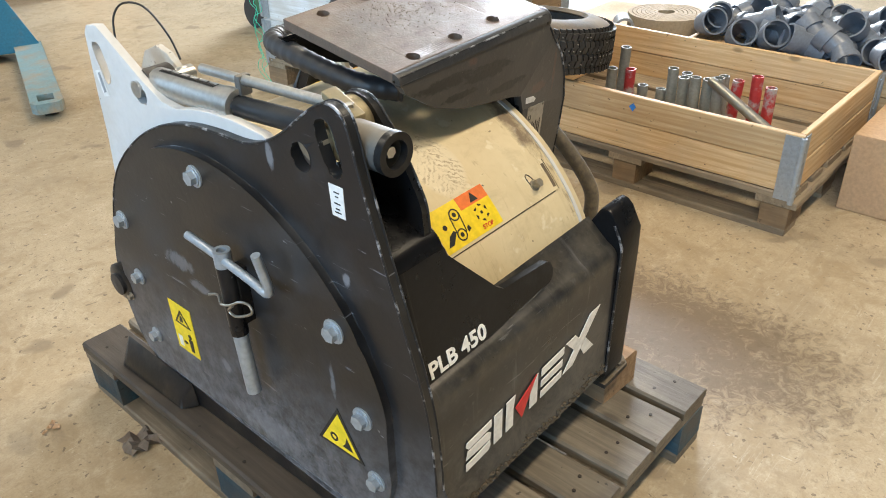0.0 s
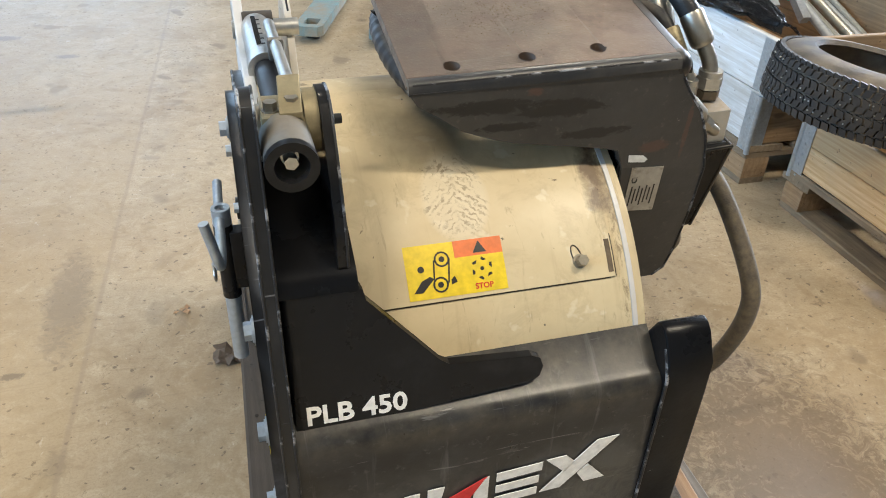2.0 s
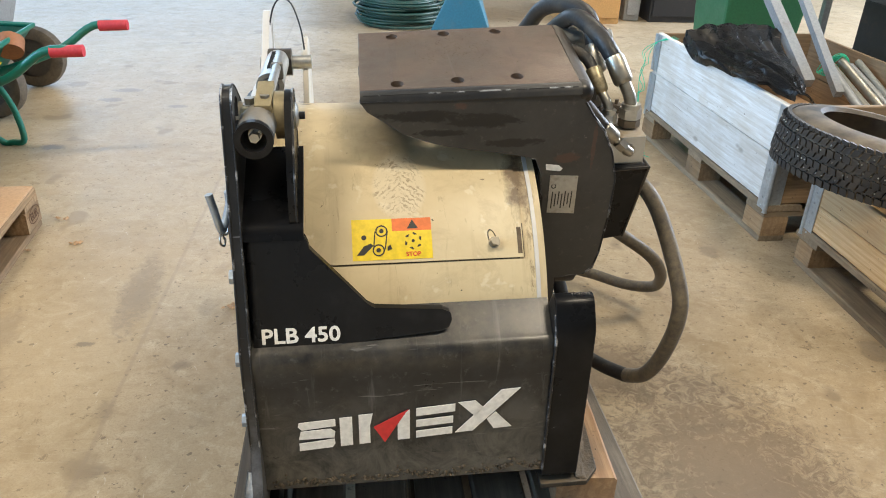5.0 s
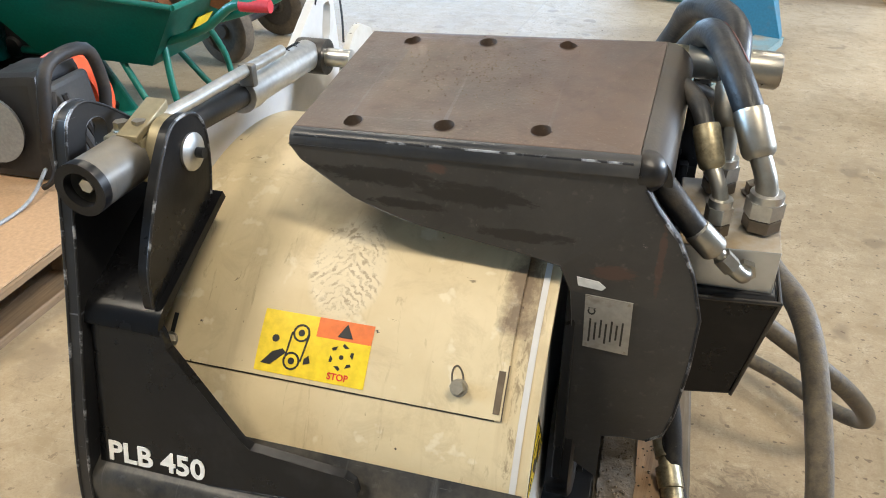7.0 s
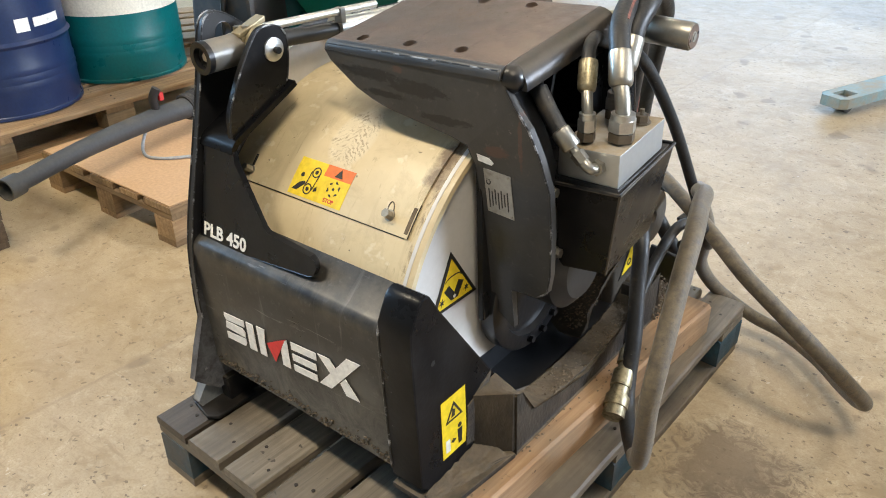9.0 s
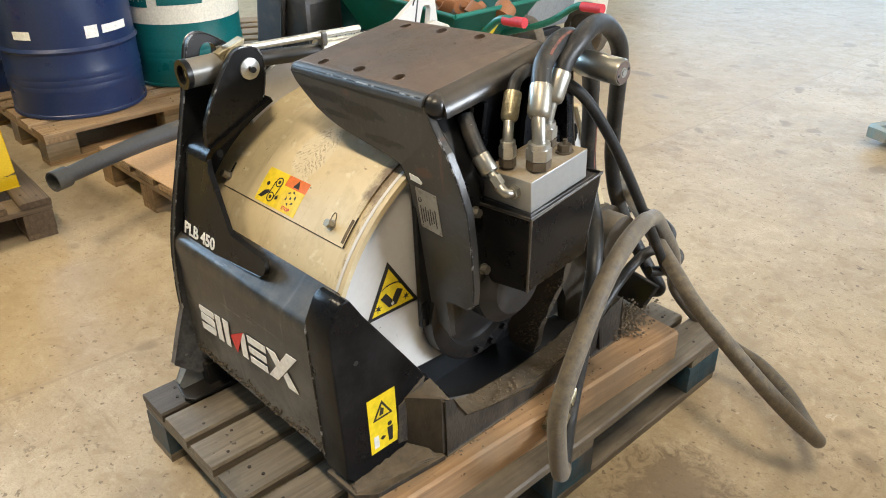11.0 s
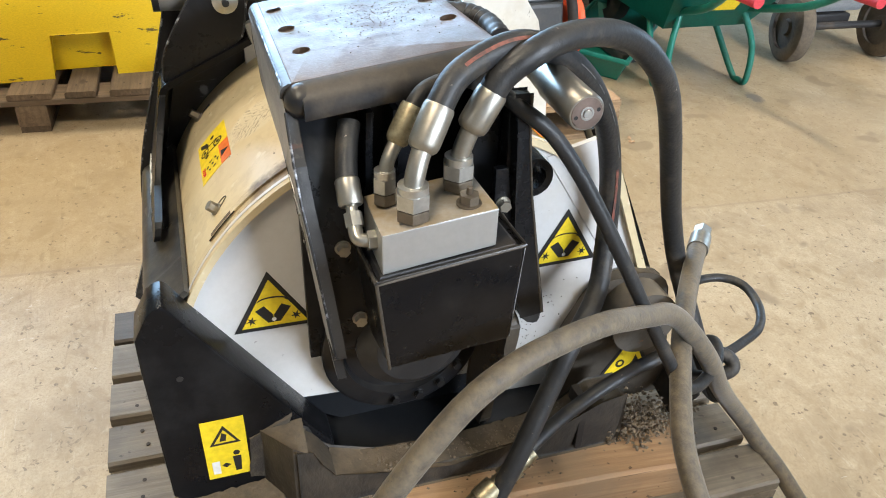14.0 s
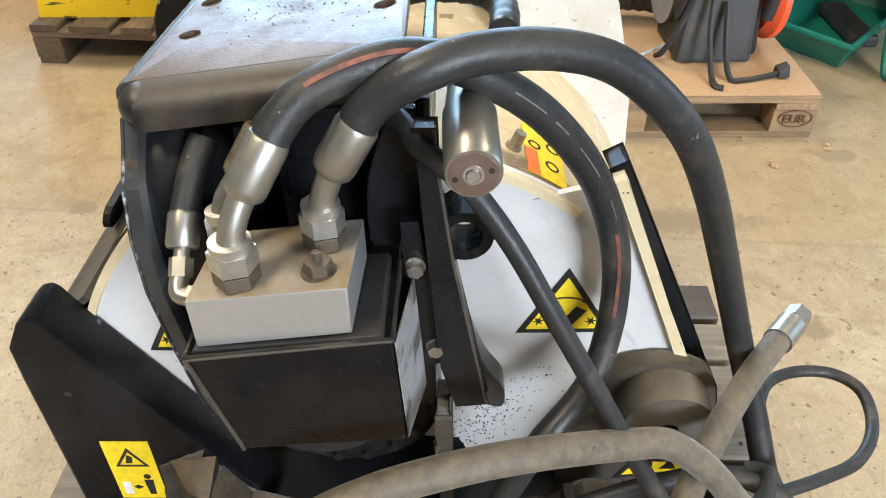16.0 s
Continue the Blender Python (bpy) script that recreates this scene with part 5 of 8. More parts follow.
for k in range(4):
    a = radians(262 + 22 * k)
    part("bolt", hexbolt(bmesh.new(), (0.5035, 0.362 + 0.108 * math.cos(a), 0.432 + 0.113 * math.sin(a)), (1, 0, 0), 0.0075, 0.010), BLACK_ROUGH, planer)
bm = bmesh.new()
lathe(bm, [(0, 0.0), (0, 0.085), (0.10, 0.085), (0.12, 0.06), (0.12, 0.0)], (0.492, 0.352, 0.52), (1, 0, 0), 32)
part("motor", bm, PIT, planer, "dark hydraulic motor behind the guard")
bm = bmesh.new()
pipe(bm, (0.536, 0.522, 0.757), (0.582, 0.522, 0.757), 0.029, 0.018)
part("lifting_eye", bm, BLACK, planer)
for p in ((0.5975, 0.253, 0.701), (0.5975, 0.272, 0.582), (0.596, 0.473, 0.733), (0.596, 0.491, 0.622)):
    part("bolt", hexbolt(bmesh.new(), p, (1, 0, 0), 0.0085, 0.012), ZINC, planer)
# motor guard and valve block
gl, gh = [(0.50, 0.285, 0.535), (0.684, 0.292, 0.558), (0.678, 0.462, 0.566), (0.50, 0.462, 0.545)], [(0.498, 0.268, 0.704), (0.709, 0.270, 0.716), (0.707, 0.458, 0.738), (0.498, 0.458, 0.728)]
guard = part("motor_guard", hexa(bmesh.new(), gl, gh), GUARD, planer, "black sheet steel motor guard with chipped edges", 0.004)
for a, b in ((gl[1], gh[1]), (gh[0], gh[1]), (gh[1], gh[2])):
    part("worn_edge", sweep(bmesh.new(), [Vector(a), Vector(b)], 0.0024, 8), DUSTY_PLATE, guard, "paint worn to dull metal")
# thin sheet over the guard's side: wear plus brightness painted in
gs = hexa(bmesh.new(), [(0.600, 0.478, 0.566), (0.676, 0.4630, 0.568), (0.676, 0.4640, 0.568), (0.600, 0.480, 0.566)], [(0.604, 0.470, 0.722), (0.705, 0.4590, 0.733), (0.705, 0.4600, 0.733), (0.604, 0.472, 0.722)])
part("guard_side", gs, WORN_LIT_GREY, guard, "side of the guard worn to dusty grey, made paler to look lit")
part("guard_rim", sweep(bmesh.new(), [Vector(p) + Vector((0, 0, 0.001)) for p in (gh[0], gh[1], gh[2], gh[3])], 0.003, 8), BLACK_ROUGH, guard)
blo = [(0.590, 0.283, 0.7185), (0.699, 0.280, 0.7215), (0.701, 0.422, 0.741), (0.589, 0.425, 0.738)]
bhi = [(0.592, 0.283, 0.770), (0.699, 0.280, 0.776), (0.701, 0.422, 0.793), (0.589, 0.425, 0.785)]
part("valve_block", hexa(bmesh.new(), blo, bhi), ALU, planer, "machined aluminium valve block, dusty on top", 0.002)
part("block_gasket", hexa(bmesh.new(), [(0.582, 0.275, 0.708), (0.704, 0.274, 0.716), (0.705, 0.450, 0.738), (0.582, 0.450, 0.730)], [(0.582, 0.277, 0.7182), (0.702, 0.277, 0.7213), (0.703, 0.445, 0.7405), (0.582, 0.445, 0.7375)]), DARK, planer)
bm = bmesh.new()
hexbolt(bm, (0.674, 0.394, 0.788), (0, 0, 1), 0.0125, 0.014)
rod(bm, (0.674, 0.394, 0.80), (0.674, 0.394, 0.811), 0.004, 10)
part("bleed_plug", bm, DULL_NUT, planer)


def fitting(name, foot_at, nut_r, elbow, collar_r, pipe_r, collar_metal=None):
    """Nut, bent pipe and crimped collar, up to where its hose begins."""
    f = Vector(foot_at)
    bm = bmesh.new()
    base = rod(bmesh.new(), f, f + Vector((0, 0, 0.0145)), nut_r * 0.98, 6)
    rod(bm, f + Vector((0, 0, 0.0165)), f + Vector((0, 0, 0.035)), nut_r, 6)
    rod(bm, f + Vector((0, 0, 0.014)), f + Vector((0, 0, 0.017)), nut_r * 0.75, 16)
    rod(bm, f + Vector((0, 0, 0.034)), f + Vector((0, 0, 0.044)), nut_r * 0.86, 20)
    nut = part(name, bm, STEEL, planer, "bright steel hose fitting")
    part("adapter_nut", base, DULL_NUT, nut, "", 0.001)
    pts = smooth3([f + Vector((0, 0, 0.03))] + [Vector(p) for p in elbow[:-1]], 6)
    part("elbow", sweep(bmesh.new(), pts, pipe_r, 16), ZINC, nut)
    a, b = Vector(elbow[-2]), Vector(elbow[-1])
    d = (b - a).normalized()
    part("collar", sweep(bmesh.new(), [a - d * 0.006, a - d * 0.002, a + d * 0.004, b - d * 0.004, b], [pipe_r * 1.15, collar_r * 0.93, collar_r, collar_r, collar_r * 0.93], 20), collar_metal or ZINC, nut)


fitting("hose_fitting", (0.677, 0.323, 0.782), 0.0215, [(0.676, 0.324, 0.824), (0.673, 0.327, 0.838), (0.668, 0.332, 0.851), (0.661, 0.339, 0.865), (0.645, 0.363, 0.905)], 0.0190, 0.0120)
fitting("hose_fitting", (0.631, 0.394, 0.788), 0.0205, [(0.631, 0.395, 0.826), (0.631, 0.398, 0.840), (0.631, 0.403, 0.854), (0.631, 0.409, 0.868), (0.628, 0.434, 0.909)], 0.0195, 0.0120)
fitting("hose_fitting", (0.628, 0.302, 0.779), 0.0150, [(0.628, 0.303, 0.818), (0.624, 0.307, 0.832), (0.619, 0.314, 0.843), (0.613, 0.322, 0.853), (0.601, 0.345, 0.889)], 0.0150, 0.0088, BRASS)


def hose(points, r, material, label, step=6):
    return part("hose", sweep(bmesh.new(), smooth3(points, step), r, 16), material, planer, label)


path_a = [(0.648, 0.358, 0.897), (0.628, 0.388, 0.931), (0.609, 0.443, 0.951), (0.597, 0.491, 0.951), (0.587, 0.538, 0.930), (0.566, 0.594, 0.882), (0.539, 0.645, 0.809), (0.515, 0.680, 0.725), (0.504, 0.698, 0.640), (0.517, 0.695, 0.563), (0.553, 0.670, 0.506), (0.599, 0.610, 0.452), (0.620, 0.567, 0.370), (0.645, 0.518, 0.278), (0.657, 0.484, 0.215), (0.677, 0.443, 0.168), (0.712, 0.388, 0.1615), (0.756, 0.325, 0.172)]
hose_a = hose(path_a, 0.0167, RUBBER, "thick black hydraulic hose arching over the frame")
path_b = [(0.629, 0.426, 0.895), (0.627, 0.446, 0.926), (0.626, 0.486, 0.952), (0.611, 0.533, 0.961), (0.590, 0.593, 0.955), (0.571, 0.650, 0.933), (0.559, 0.700, 0.891), (0.536, 0.743, 0.834), (0.507, 0.783, 0.755), (0.480, 0.820, 0.665), (0.457, 0.858, 0.568), (0.452, 0.895, 0.465), (0.478, 0.93, 0.36), (0.52, 0.955, 0.27), (0.545, 0.985, 0.20), (0.50, 1.01, 0.164), (0.40, 1.01, 0.163)]
hose(path_b, 0.0176, RUBBER, "thick black hydraulic hose running down behind the frame")
hose([(0.604, 0.339, 0.880), (0.592, 0.362, 0.903), (0.575, 0.41, 0.907), (0.570, 0.45, 0.89), (0.590, 0.470, 0.882), (0.606, 0.483, 0.872), (0.614, 0.524, 0.838), (0.626, 0.564, 0.783), (0.640, 0.600, 0.720), (0.650, 0.634, 0.657), (0.658, 0.668, 0.593), (0.666, 0.703, 0.526), (0.672, 0.745, 0.45), (0.675, 0.78, 0.39), (0.66, 0.83, 0.365), (0.62, 0.89, 0.37), (0.58, 0.91, 0.375), (0.565, 0.89, 0.365)], 0.0108, RUBBER, "thin black hydraulic hose")
tip = hose([(0.756, 0.325, 0.172), (0.781, 0.284, 0.206), (0.798, 0.252, 0.280), (0.808, 0.232, 0.385), (0.807, 0.256, 0.457), (0.788, 0.355, 0.565), (0.770, 0.433, 0.604), (0.743, 0.516, 0.606), (0.723, 0.584, 0.600), (0.696, 0.640, 0.575), (0.674, 0.690, 0.553), (0.653, 0.745, 0.527), (0.643, 0.800, 0.470), (0.642, 0.855, 0.395), (0.624, 0.905, 0.315), (0.600, 0.965, 0.235), (0.600, 1.020, 0.165), (0.623, 1.056, 0.112), (0.656, 1.085, 0.071), (0.720, 1.100, 0.034), (0.800, 1.092, 0.022), (0.900, 1.030, 0.022), (0.976, 0.954, 0.027), (1.023, 0.888, 0.052), (1.040, 0.842, 0.088), (1.010, 0.770, 0.170), (0.951, 0.720, 0.255), (0.863, 0.712, 0.325), (0.787, 0.719, 0.374), (0.720, 0.745, 0.412), (0.619, 0.803, 0.451), (0.514, 0.881, 0.471), (0.412, 0.968, 0.472)], 0.0170, DUSTY_RUBBER, "dusty brown hydraulic hose looping beside the pallet, its end plugged")
bm = bmesh.new()
sweep(bm, [(0.438, 0.946, 0.472), (0.404, 0.976, 0.472), (0.400, 0.980, 0.472)], [0.0198, 0.0198, 0.015], 18)
rod(bm, (0.400, 0.980, 0.472), (0.383, 0.995, 0.473), 0.0175, 6)
part("end_plug", bm, ZINC, tip, "zinc-plated end plug")
hose([(0.630, 0.530, 0.249), (0.612, 0.575, 0.272), (0.597, 0.640, 0.305), (0.583, 0.740, 0.345), (0.577, 0.85, 0.37), (0.60, 0.92, 0.36), (0.62, 0.93, 0.34), (0.61, 0.89, 0.32), (0.59, 0.85, 0.325)], 0.0125, RUBBER, "black hose ending in a brass coupling")
cp = bmesh.new()
c0, c1 = Vector((0.627, 0.553, 0.2565)), Vector((0.675, 0.388, 0.172))
dirc = (c1 - c0).normalized()
sweep(cp, [c0 + dirc * h * 2.02 for h in (0, 0.018, 0.0185, 0.034, 0.0345, 0.042, 0.0425, 0.06, 0.0605, 0.07, 0.0705, 0.082, 0.0825, 0.093)], [0.0140, 0.0140, 0.0185, 0.0185, 0.0145, 0.0145, 0.0210, 0.0210, 0.0185, 0.0185, 0.0240, 0.0240, 0.0215, 0.0228], 20)
part("quick_coupling", cp, BRASS, planer, "dull brass quick coupling")
hose([(0.47, 0.94, 0.335), (0.395, 0.975, 0.335), (0.363, 1.028, 0.332), (0.362, 1.089, 0.328), (0.396, 1.122, 0.325), (0.461, 1.112, 0.32), (0.520, 1.066, 0.322), (0.555, 0.998, 0.328), (0.575, 0.945, 0.33), (0.595, 0.90, 0.33)], 0.009, RUBBER, "thin dusty black hose curl")


def hose_marks(path, r, spans, lean_out, width, material, parent, name):
    """Plain printed bars along a hose; spans are (from, to) along its points, lean_out points to the printed side."""
    fine = smooth3(path, 12)
    for a, b in spans:
        seg = fine[a:b]
        bm = bmesh.new()
        rows = []
        for i, p in enumerate(seg):
            d = (fine[min(a + i + 1, len(fine) - 1)] - fine[a + i - 1]).normalized()
            out = Vector(lean_out) - d * d.dot(Vector(lean_out))
            out.normalize()
            side = d.cross(out)
            ring = []
            for h, w in ((0.0002, -1), (0.0008, -1), (0.0008, 1), (0.0002, 1)):
                t = w * width / r * 0.5
                ring.append(bm.verts.new(p + (out * math.cos(t) + side * math.sin(t)) * (r + h)))
            rows.append(ring)
        for p, q in zip(rows, rows[1:]):
            for k in range(4):
                bm.faces.new((p[k], p[(k + 1) % 4], q[(k + 1) % 4], q[k]))
        bm.faces.new(rows[0])
        bm.faces.new(rows[-1][::-1])
        part(name, bm, material, parent)


FADED_RED = painted("faded_red_print", (0.25, 0.075, 0.05), 0.5, dirt=(0.05, 0.035, 0.03), dirt_at=(0.40, 0.60), amount=0.8, scale=60)
FADED_WHITE = painted("faded_white_print", (0.15, 0.15, 0.145), 0.5, dirt=(0.06, 0.06, 0.06), dirt_at=(0.45, 0.6), amount=0.8, scale=90)
hose_marks(path_a, 0.0167, [(14, 44), (84, 104)], (0.8, -0.1, 0.7), 0.0042, FADED_RED, hose_a, "red_stripe")
hose_marks(path_a, 0.0167, [(52, 59), (60, 64), (66, 73), (77, 82)], (1, 0.3, 0.3), 0.0012, FADED_WHITE, hose_a, "print_bar")
stub = hose([(0.556, 0.276, 0.855), (0.578, 0.267, 0.832), (0.598, 0.262, 0.810), (0.610, 0.260, 0.798)], 0.0140, RUBBER, "short dusty black hose into the valve block")
bm = bmesh.new()
sweep(bm, [(0.604, 0.2605, 0.804), (0.606, 0.2605, 0.802), (0.627, 0.260, 0.782), (0.629, 0.260, 0.780)], [0.0135, 0.0155, 0.0155, 0.0135], 18)
sweep(bm, [(0.629, 0.260, 0.780), (0.646, 0.260, 0.765)], 0.0075, 14)
rod(bm, (0.636, 0.260, 0.774), (0.649, 0.260, 0.762), 0.0115, 6)
sweep(bm, smooth3([(0.646, 0.260, 0.765), (0.656, 0.259, 0.757), (0.663, 0.263, 0.752), (0.665, 0.285, 0.750)], 4), 0.0088, 14)
rod(bm, (0.665, 0.270, 0.751), (0.665, 0.283, 0.7505), 0.0125, 6)
part("elbow_fitting", bm, ZINC, stub)
# spare coupler on its bracket
bm = bmesh.new()
lathe(bm, [(0, 0.0), (0, 0.0218), (0.003, 0.0235), (0.085, 0.0235), (0.088, 0.0215), (0.115, 0.020), (0.115, 0.0)], (0.689, 0.527, 0.897), (-1, -0.02, 0.05), 32)
coupler = part("pressure_coupler", bm, ZINC, planer, "shiny steel coupling cylinder")
bm = bmesh.new()
lathe(bm, [(0, 0.0), (0, 0.019), (0.04, 0.019), (0.04, 0.0)], (0.574, 0.525, 0.903), (-1, -0.02, 0.05), 24)
part("coupler_thread", bm, BRASS, coupler)
bm = bmesh.new()
lathe(bm, [(0, 0.0), (0, 0.005), (0.003, 0.005), (0.003, 0.0)], (0.6895, 0.527, 0.897), (1, 0, 0), 16)
for dy, dz in ((0.014, 0.004), (-0.014, -0.004)):
    part("pin_hole", rod(bmesh.new(), (0.6895, 0.527 + dy, 0.897 + dz), (0.6908, 0.527 + dy, 0.897 + dz), 0.0026, 10), INK, coupler)
pipe(bm, (0.6895, 0.527, 0.897), (0.6912, 0.527, 0.897), 0.0085, 0.0062, 20)
part("coupler_face", bm, STEEL, coupler)
bm = bmesh.new()
lathe(bm, [(0, 0.0), (0, 0.0200), (0.0012, 0.0195), (0.0012, 0.0)], (0.6892, 0.527, 0.897), (1, 0, 0), 24)
part("coupler_disc", bm, COUPLER_END, coupler, "steel end face tinted with a brown reflection")
# sleeved hose under the adapter plate
sleeve = smooth3([(0.32, 0.57, 0.86), (0.25, 0.572, 0.864), (0.204, 0.545, 0.868), (0.186, 0.47, 0.866), (0.187, 0.39, 0.853), (0.202, 0.32, 0.841), (0.24, 0.27, 0.832)], 14)
part("sleeved_hose", sweep(bmesh.new(), sleeve, [(0.0182, 0.0190, 0.0172, 0.0180)[k % 4] for k in range(len(sleeve))], 16), DARK, planer, "hose in a black fabric sleeve")
# depth adjusting spindle
SX, SZ = 0.003, 0.872
bm = bmesh.new()
pipe(bm, (SX, 0.056, SZ), (SX, 0.135, SZ - 0.001), 0.0285, 0.0195, 32)
sh_ = part("spindle_head", bm, DARK_STEEL, planer, "dull grey steel spindle socket")
bm = bmesh.new()
pipe(bm, (SX, 0.0545, SZ), (SX, 0.066, SZ), 0.0292, 0.0190, 32)
part("socket_ring", bm, BLACK, sh_, "black rubber end ring")
part("bolt", hexbolt(bmesh.new(), (SX, 0.084, SZ), (0, -1, 0), 0.0080, 0.020), STEEL, planer)
bm = box(bmesh.new(), (SX - 0.024, 0.130, SZ - 0.026), (SX + 0.024, 0.195, SZ + 0.024))
part("trunnion_block", bm, CHROMATE, planer, "", 0.004)
bm = bmesh.new()
rod(bm, (-0.0375, 0.168, 0.869), (0.0445, 0.168, 0.869), 0.026, 28)
part("trunnion", bm, OLD_PLATE, planer, "dull grey-plated trunnion")
rodm = bmesh.new()
lathe(rodm, [(0.001 * k * 4, 0.0155 + (0.0012 if k % 2 else 0)) for k in range(46)], (SX, 0.195, SZ - 0.002), (0, 1, -0.085), 20)
part("threaded_rod", rodm, PIT, planer, "greasy dark threaded rod")
bm = bmesh.new()
lathe(bm, [(0, 0.017), (0, 0.0255), (0.03, 0.0255), (0.032, 0.0235), (0.215, 0.0235), (0.218, 0.018), (0.235, 0.018), (0.235, 0.0)], (SX, 0.375, 0.855), (0, 1, -0.05), 28)
tube = part("spindle_tube", bm, STEEL, planer, "grey plated spindle tube with a scale label")
bm = bmesh.new()
for k in range(30):
    y = 0.425 + 0.005 * k
    box(bm, (SX - 0.008, y, 0.8755 - 0.05 * (y - 0.375)), (SX + (-0.001 if k % 5 else 0.004), y + 0.0009, 0.8795 - 0.05 * (y - 0.375)))
part("scale_marks", bm, INK, tube)
rodl = bmesh.new()
sweep(rodl, [(SX + 0.016, 0.15, 0.902), (SX + 0.014, 0.48, 0.886)], 0.0080, 14)
part("guide_rod", rodl, STEEL, planer, "bright guide rod")
bm = bmesh.new()
box(bm, (SX + 0.004, 0.372, 0.868), (SX + 0.026, 0.386, 0.899))
part("rod_clamp", bm, DARK_STEEL, planer, "", 0.004)
part("strap", hexa(bmesh.new(), [(SX - 0.004, 0.128, 0.893), (SX + 0.022, 0.128, 0.893), (SX + 0.026, 0.186, 0.912), (SX + 0.0, 0.186, 0.912)], [(SX - 0.004, 0.128, 0.901), (SX + 0.022, 0.128, 0.901), (SX + 0.026, 0.186, 0.923), (SX + 0.0, 0.186, 0.923)]), CHROMATE, planer, "yellow chromated strap", 0.002)
part("thrust_washer", slab_x(ring2(0.168, 0.872, 0.036, 0.038, 32), 0.0285, 0.0435), CHROMATE, planer, "yellow chromated thrust washer", 0.004)
for p in ((SX - 0.012, 0.15, 0.895), (SX + 0.012, 0.15, 0.899)):
    part("bolt", hexbolt(bmesh.new(), p, (0, 0, 1), 0.008, 0.012), ZINC, planer)
part("bolt", hexbolt(bmesh.new(), (SX, 0.1305, 0.888), (0, -1, 0), 0.0095, 0.012), ZINC, planer)
lug = smooth2([(0.0545, 0.7345), (0.0645, 0.7375), (0.120, 0.7635), (0.182, 0.793), (0.198, 0.82), (0.206, 0.868), (0.198, 0.900), (0.173, 0.912), (0.145, 0.908), (0.122, 0.885), (0.098, 0.852), (0.072, 0.808), (0.0585, 0.779), (0.0545, 0.752)], 4)
part("inner_lug", slab_x(lug, 0.0448, 0.0568), BLACK, planer, "black inner lug plate", 0.002)
part("worn_edge", sweep(bmesh.new(), [Vector((0.0566, y, z)) for y, z in lug[14:]], 0.0018, 8), CHIPPED, planer, "paint chipped to bright steel along the edge")
bm = bmesh.new()
lathe(bm, [(0, 0.0), (0, 0.0215), (0.003, 0.0215), (0.006, 0.015), (0.007, 0.0065), (0.0075, 0.0)], (0.057, 0.172, 0.869), (1, 0, 0), 28)
cap = part("pin_cap", bm, STEEL, planer, "dished steel pin washer")
part("pin_end", rod(bmesh.new(), (0.0645, 0.172, 0.869), (0.0735, 0.172, 0.869), 0.0062, 12), PIT, cap)
# white swing arms at the rear
arm_l = [(0.745, 0.905), (0.733, 0.919), (0.700, 0.924), (0.668, 0.905), (0.592, 0.858), (0.540, 0.832), (0.500, 0.829), (0.448, 0.842), (0.400, 0.848), (0.350, 0.850), (0.283, 0.846), (0.20, 0.80), (0.20, 0.70), (0.60, 0.55), (0.79, 0.56), (0.765, 0.70), (0.757, 0.80)]
part("swing_arm", slab_x(arm_l, -0.0295, -0.0145, [ring2(0.600, 0.829, 0.017), smooth2([(0.728, 0.885), (0.712, 0.895), (0.700, 0.885), (0.690, 0.845), (0.700, 0.825), (0.715, 0.83)], 3)]), WHITE, planer, "white painted swing arm with a lifting slot", 0.002)
arm_r = [(0.56, 0.76), (0.61, 0.845), (0.640, 0.868), (0.672, 0.876), (0.715, 0.858), (0.755, 0.80), (0.79, 0.66), (0.80, 0.45), (0.60, 0.45)]
part("swing_arm", slab_x(arm_r, 0.052, 0.064), SPATTERED, planer, "white painted swing arm", 0.002)
bm = bmesh.new()
rod(bm, (-0.034, 0.605, 0.838), (0.072, 0.605, 0.838), 0.0145, 24)
part("arm_pin", bm, STEEL, planer)
bm = bmesh.new()
rod(bm, (SX - 0.02, 0.605, 0.838), (SX + 0.028, 0.605, 0.838), 0.028, 24)
part("spindle_eye", bm, BLACK_ROUGH, planer)
part("wire_loop", sweep(bmesh.new(), smooth3([(-0.015, 0.672, 0.90), (-0.005, 0.680, 0.935), (0.012, 0.672, 0.955), (0.035, 0.650, 0.948), (0.052, 0.625, 0.905), (0.058, 0.61, 0.862)], 6), 0.0018, 8), INK, planer, "thin black safety wire")
# decals
M_FRONT = lambda x, z, y: Matrix(((1, 0, 0, x), (0, 0, -1, y), (0, 1, 0, z), (0, 0, 0, 1)))


def flat_front(pts, material, name, y=-0.0245, d=0.0012, label=""):
    return part(name, slab_y(pts, y, y + d), material, planer, label)


mark_base = M_FRONT(-0.0115, 0.5475, lean(0.5475) - 0.0012)
tilt = Matrix.Rotation(radians(-14.0), 4, "X")
letters("model_number", "PLB 450", 0.0355, 0.0006, PRINT, planer, mark_base @ tilt @ Matrix.Diagonal((1.07, 1.0, 1, 1)), "white stencilled model number")
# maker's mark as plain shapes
LX = lambda x: 0.336 + 0.020 * (x - 0.036) / 0.37
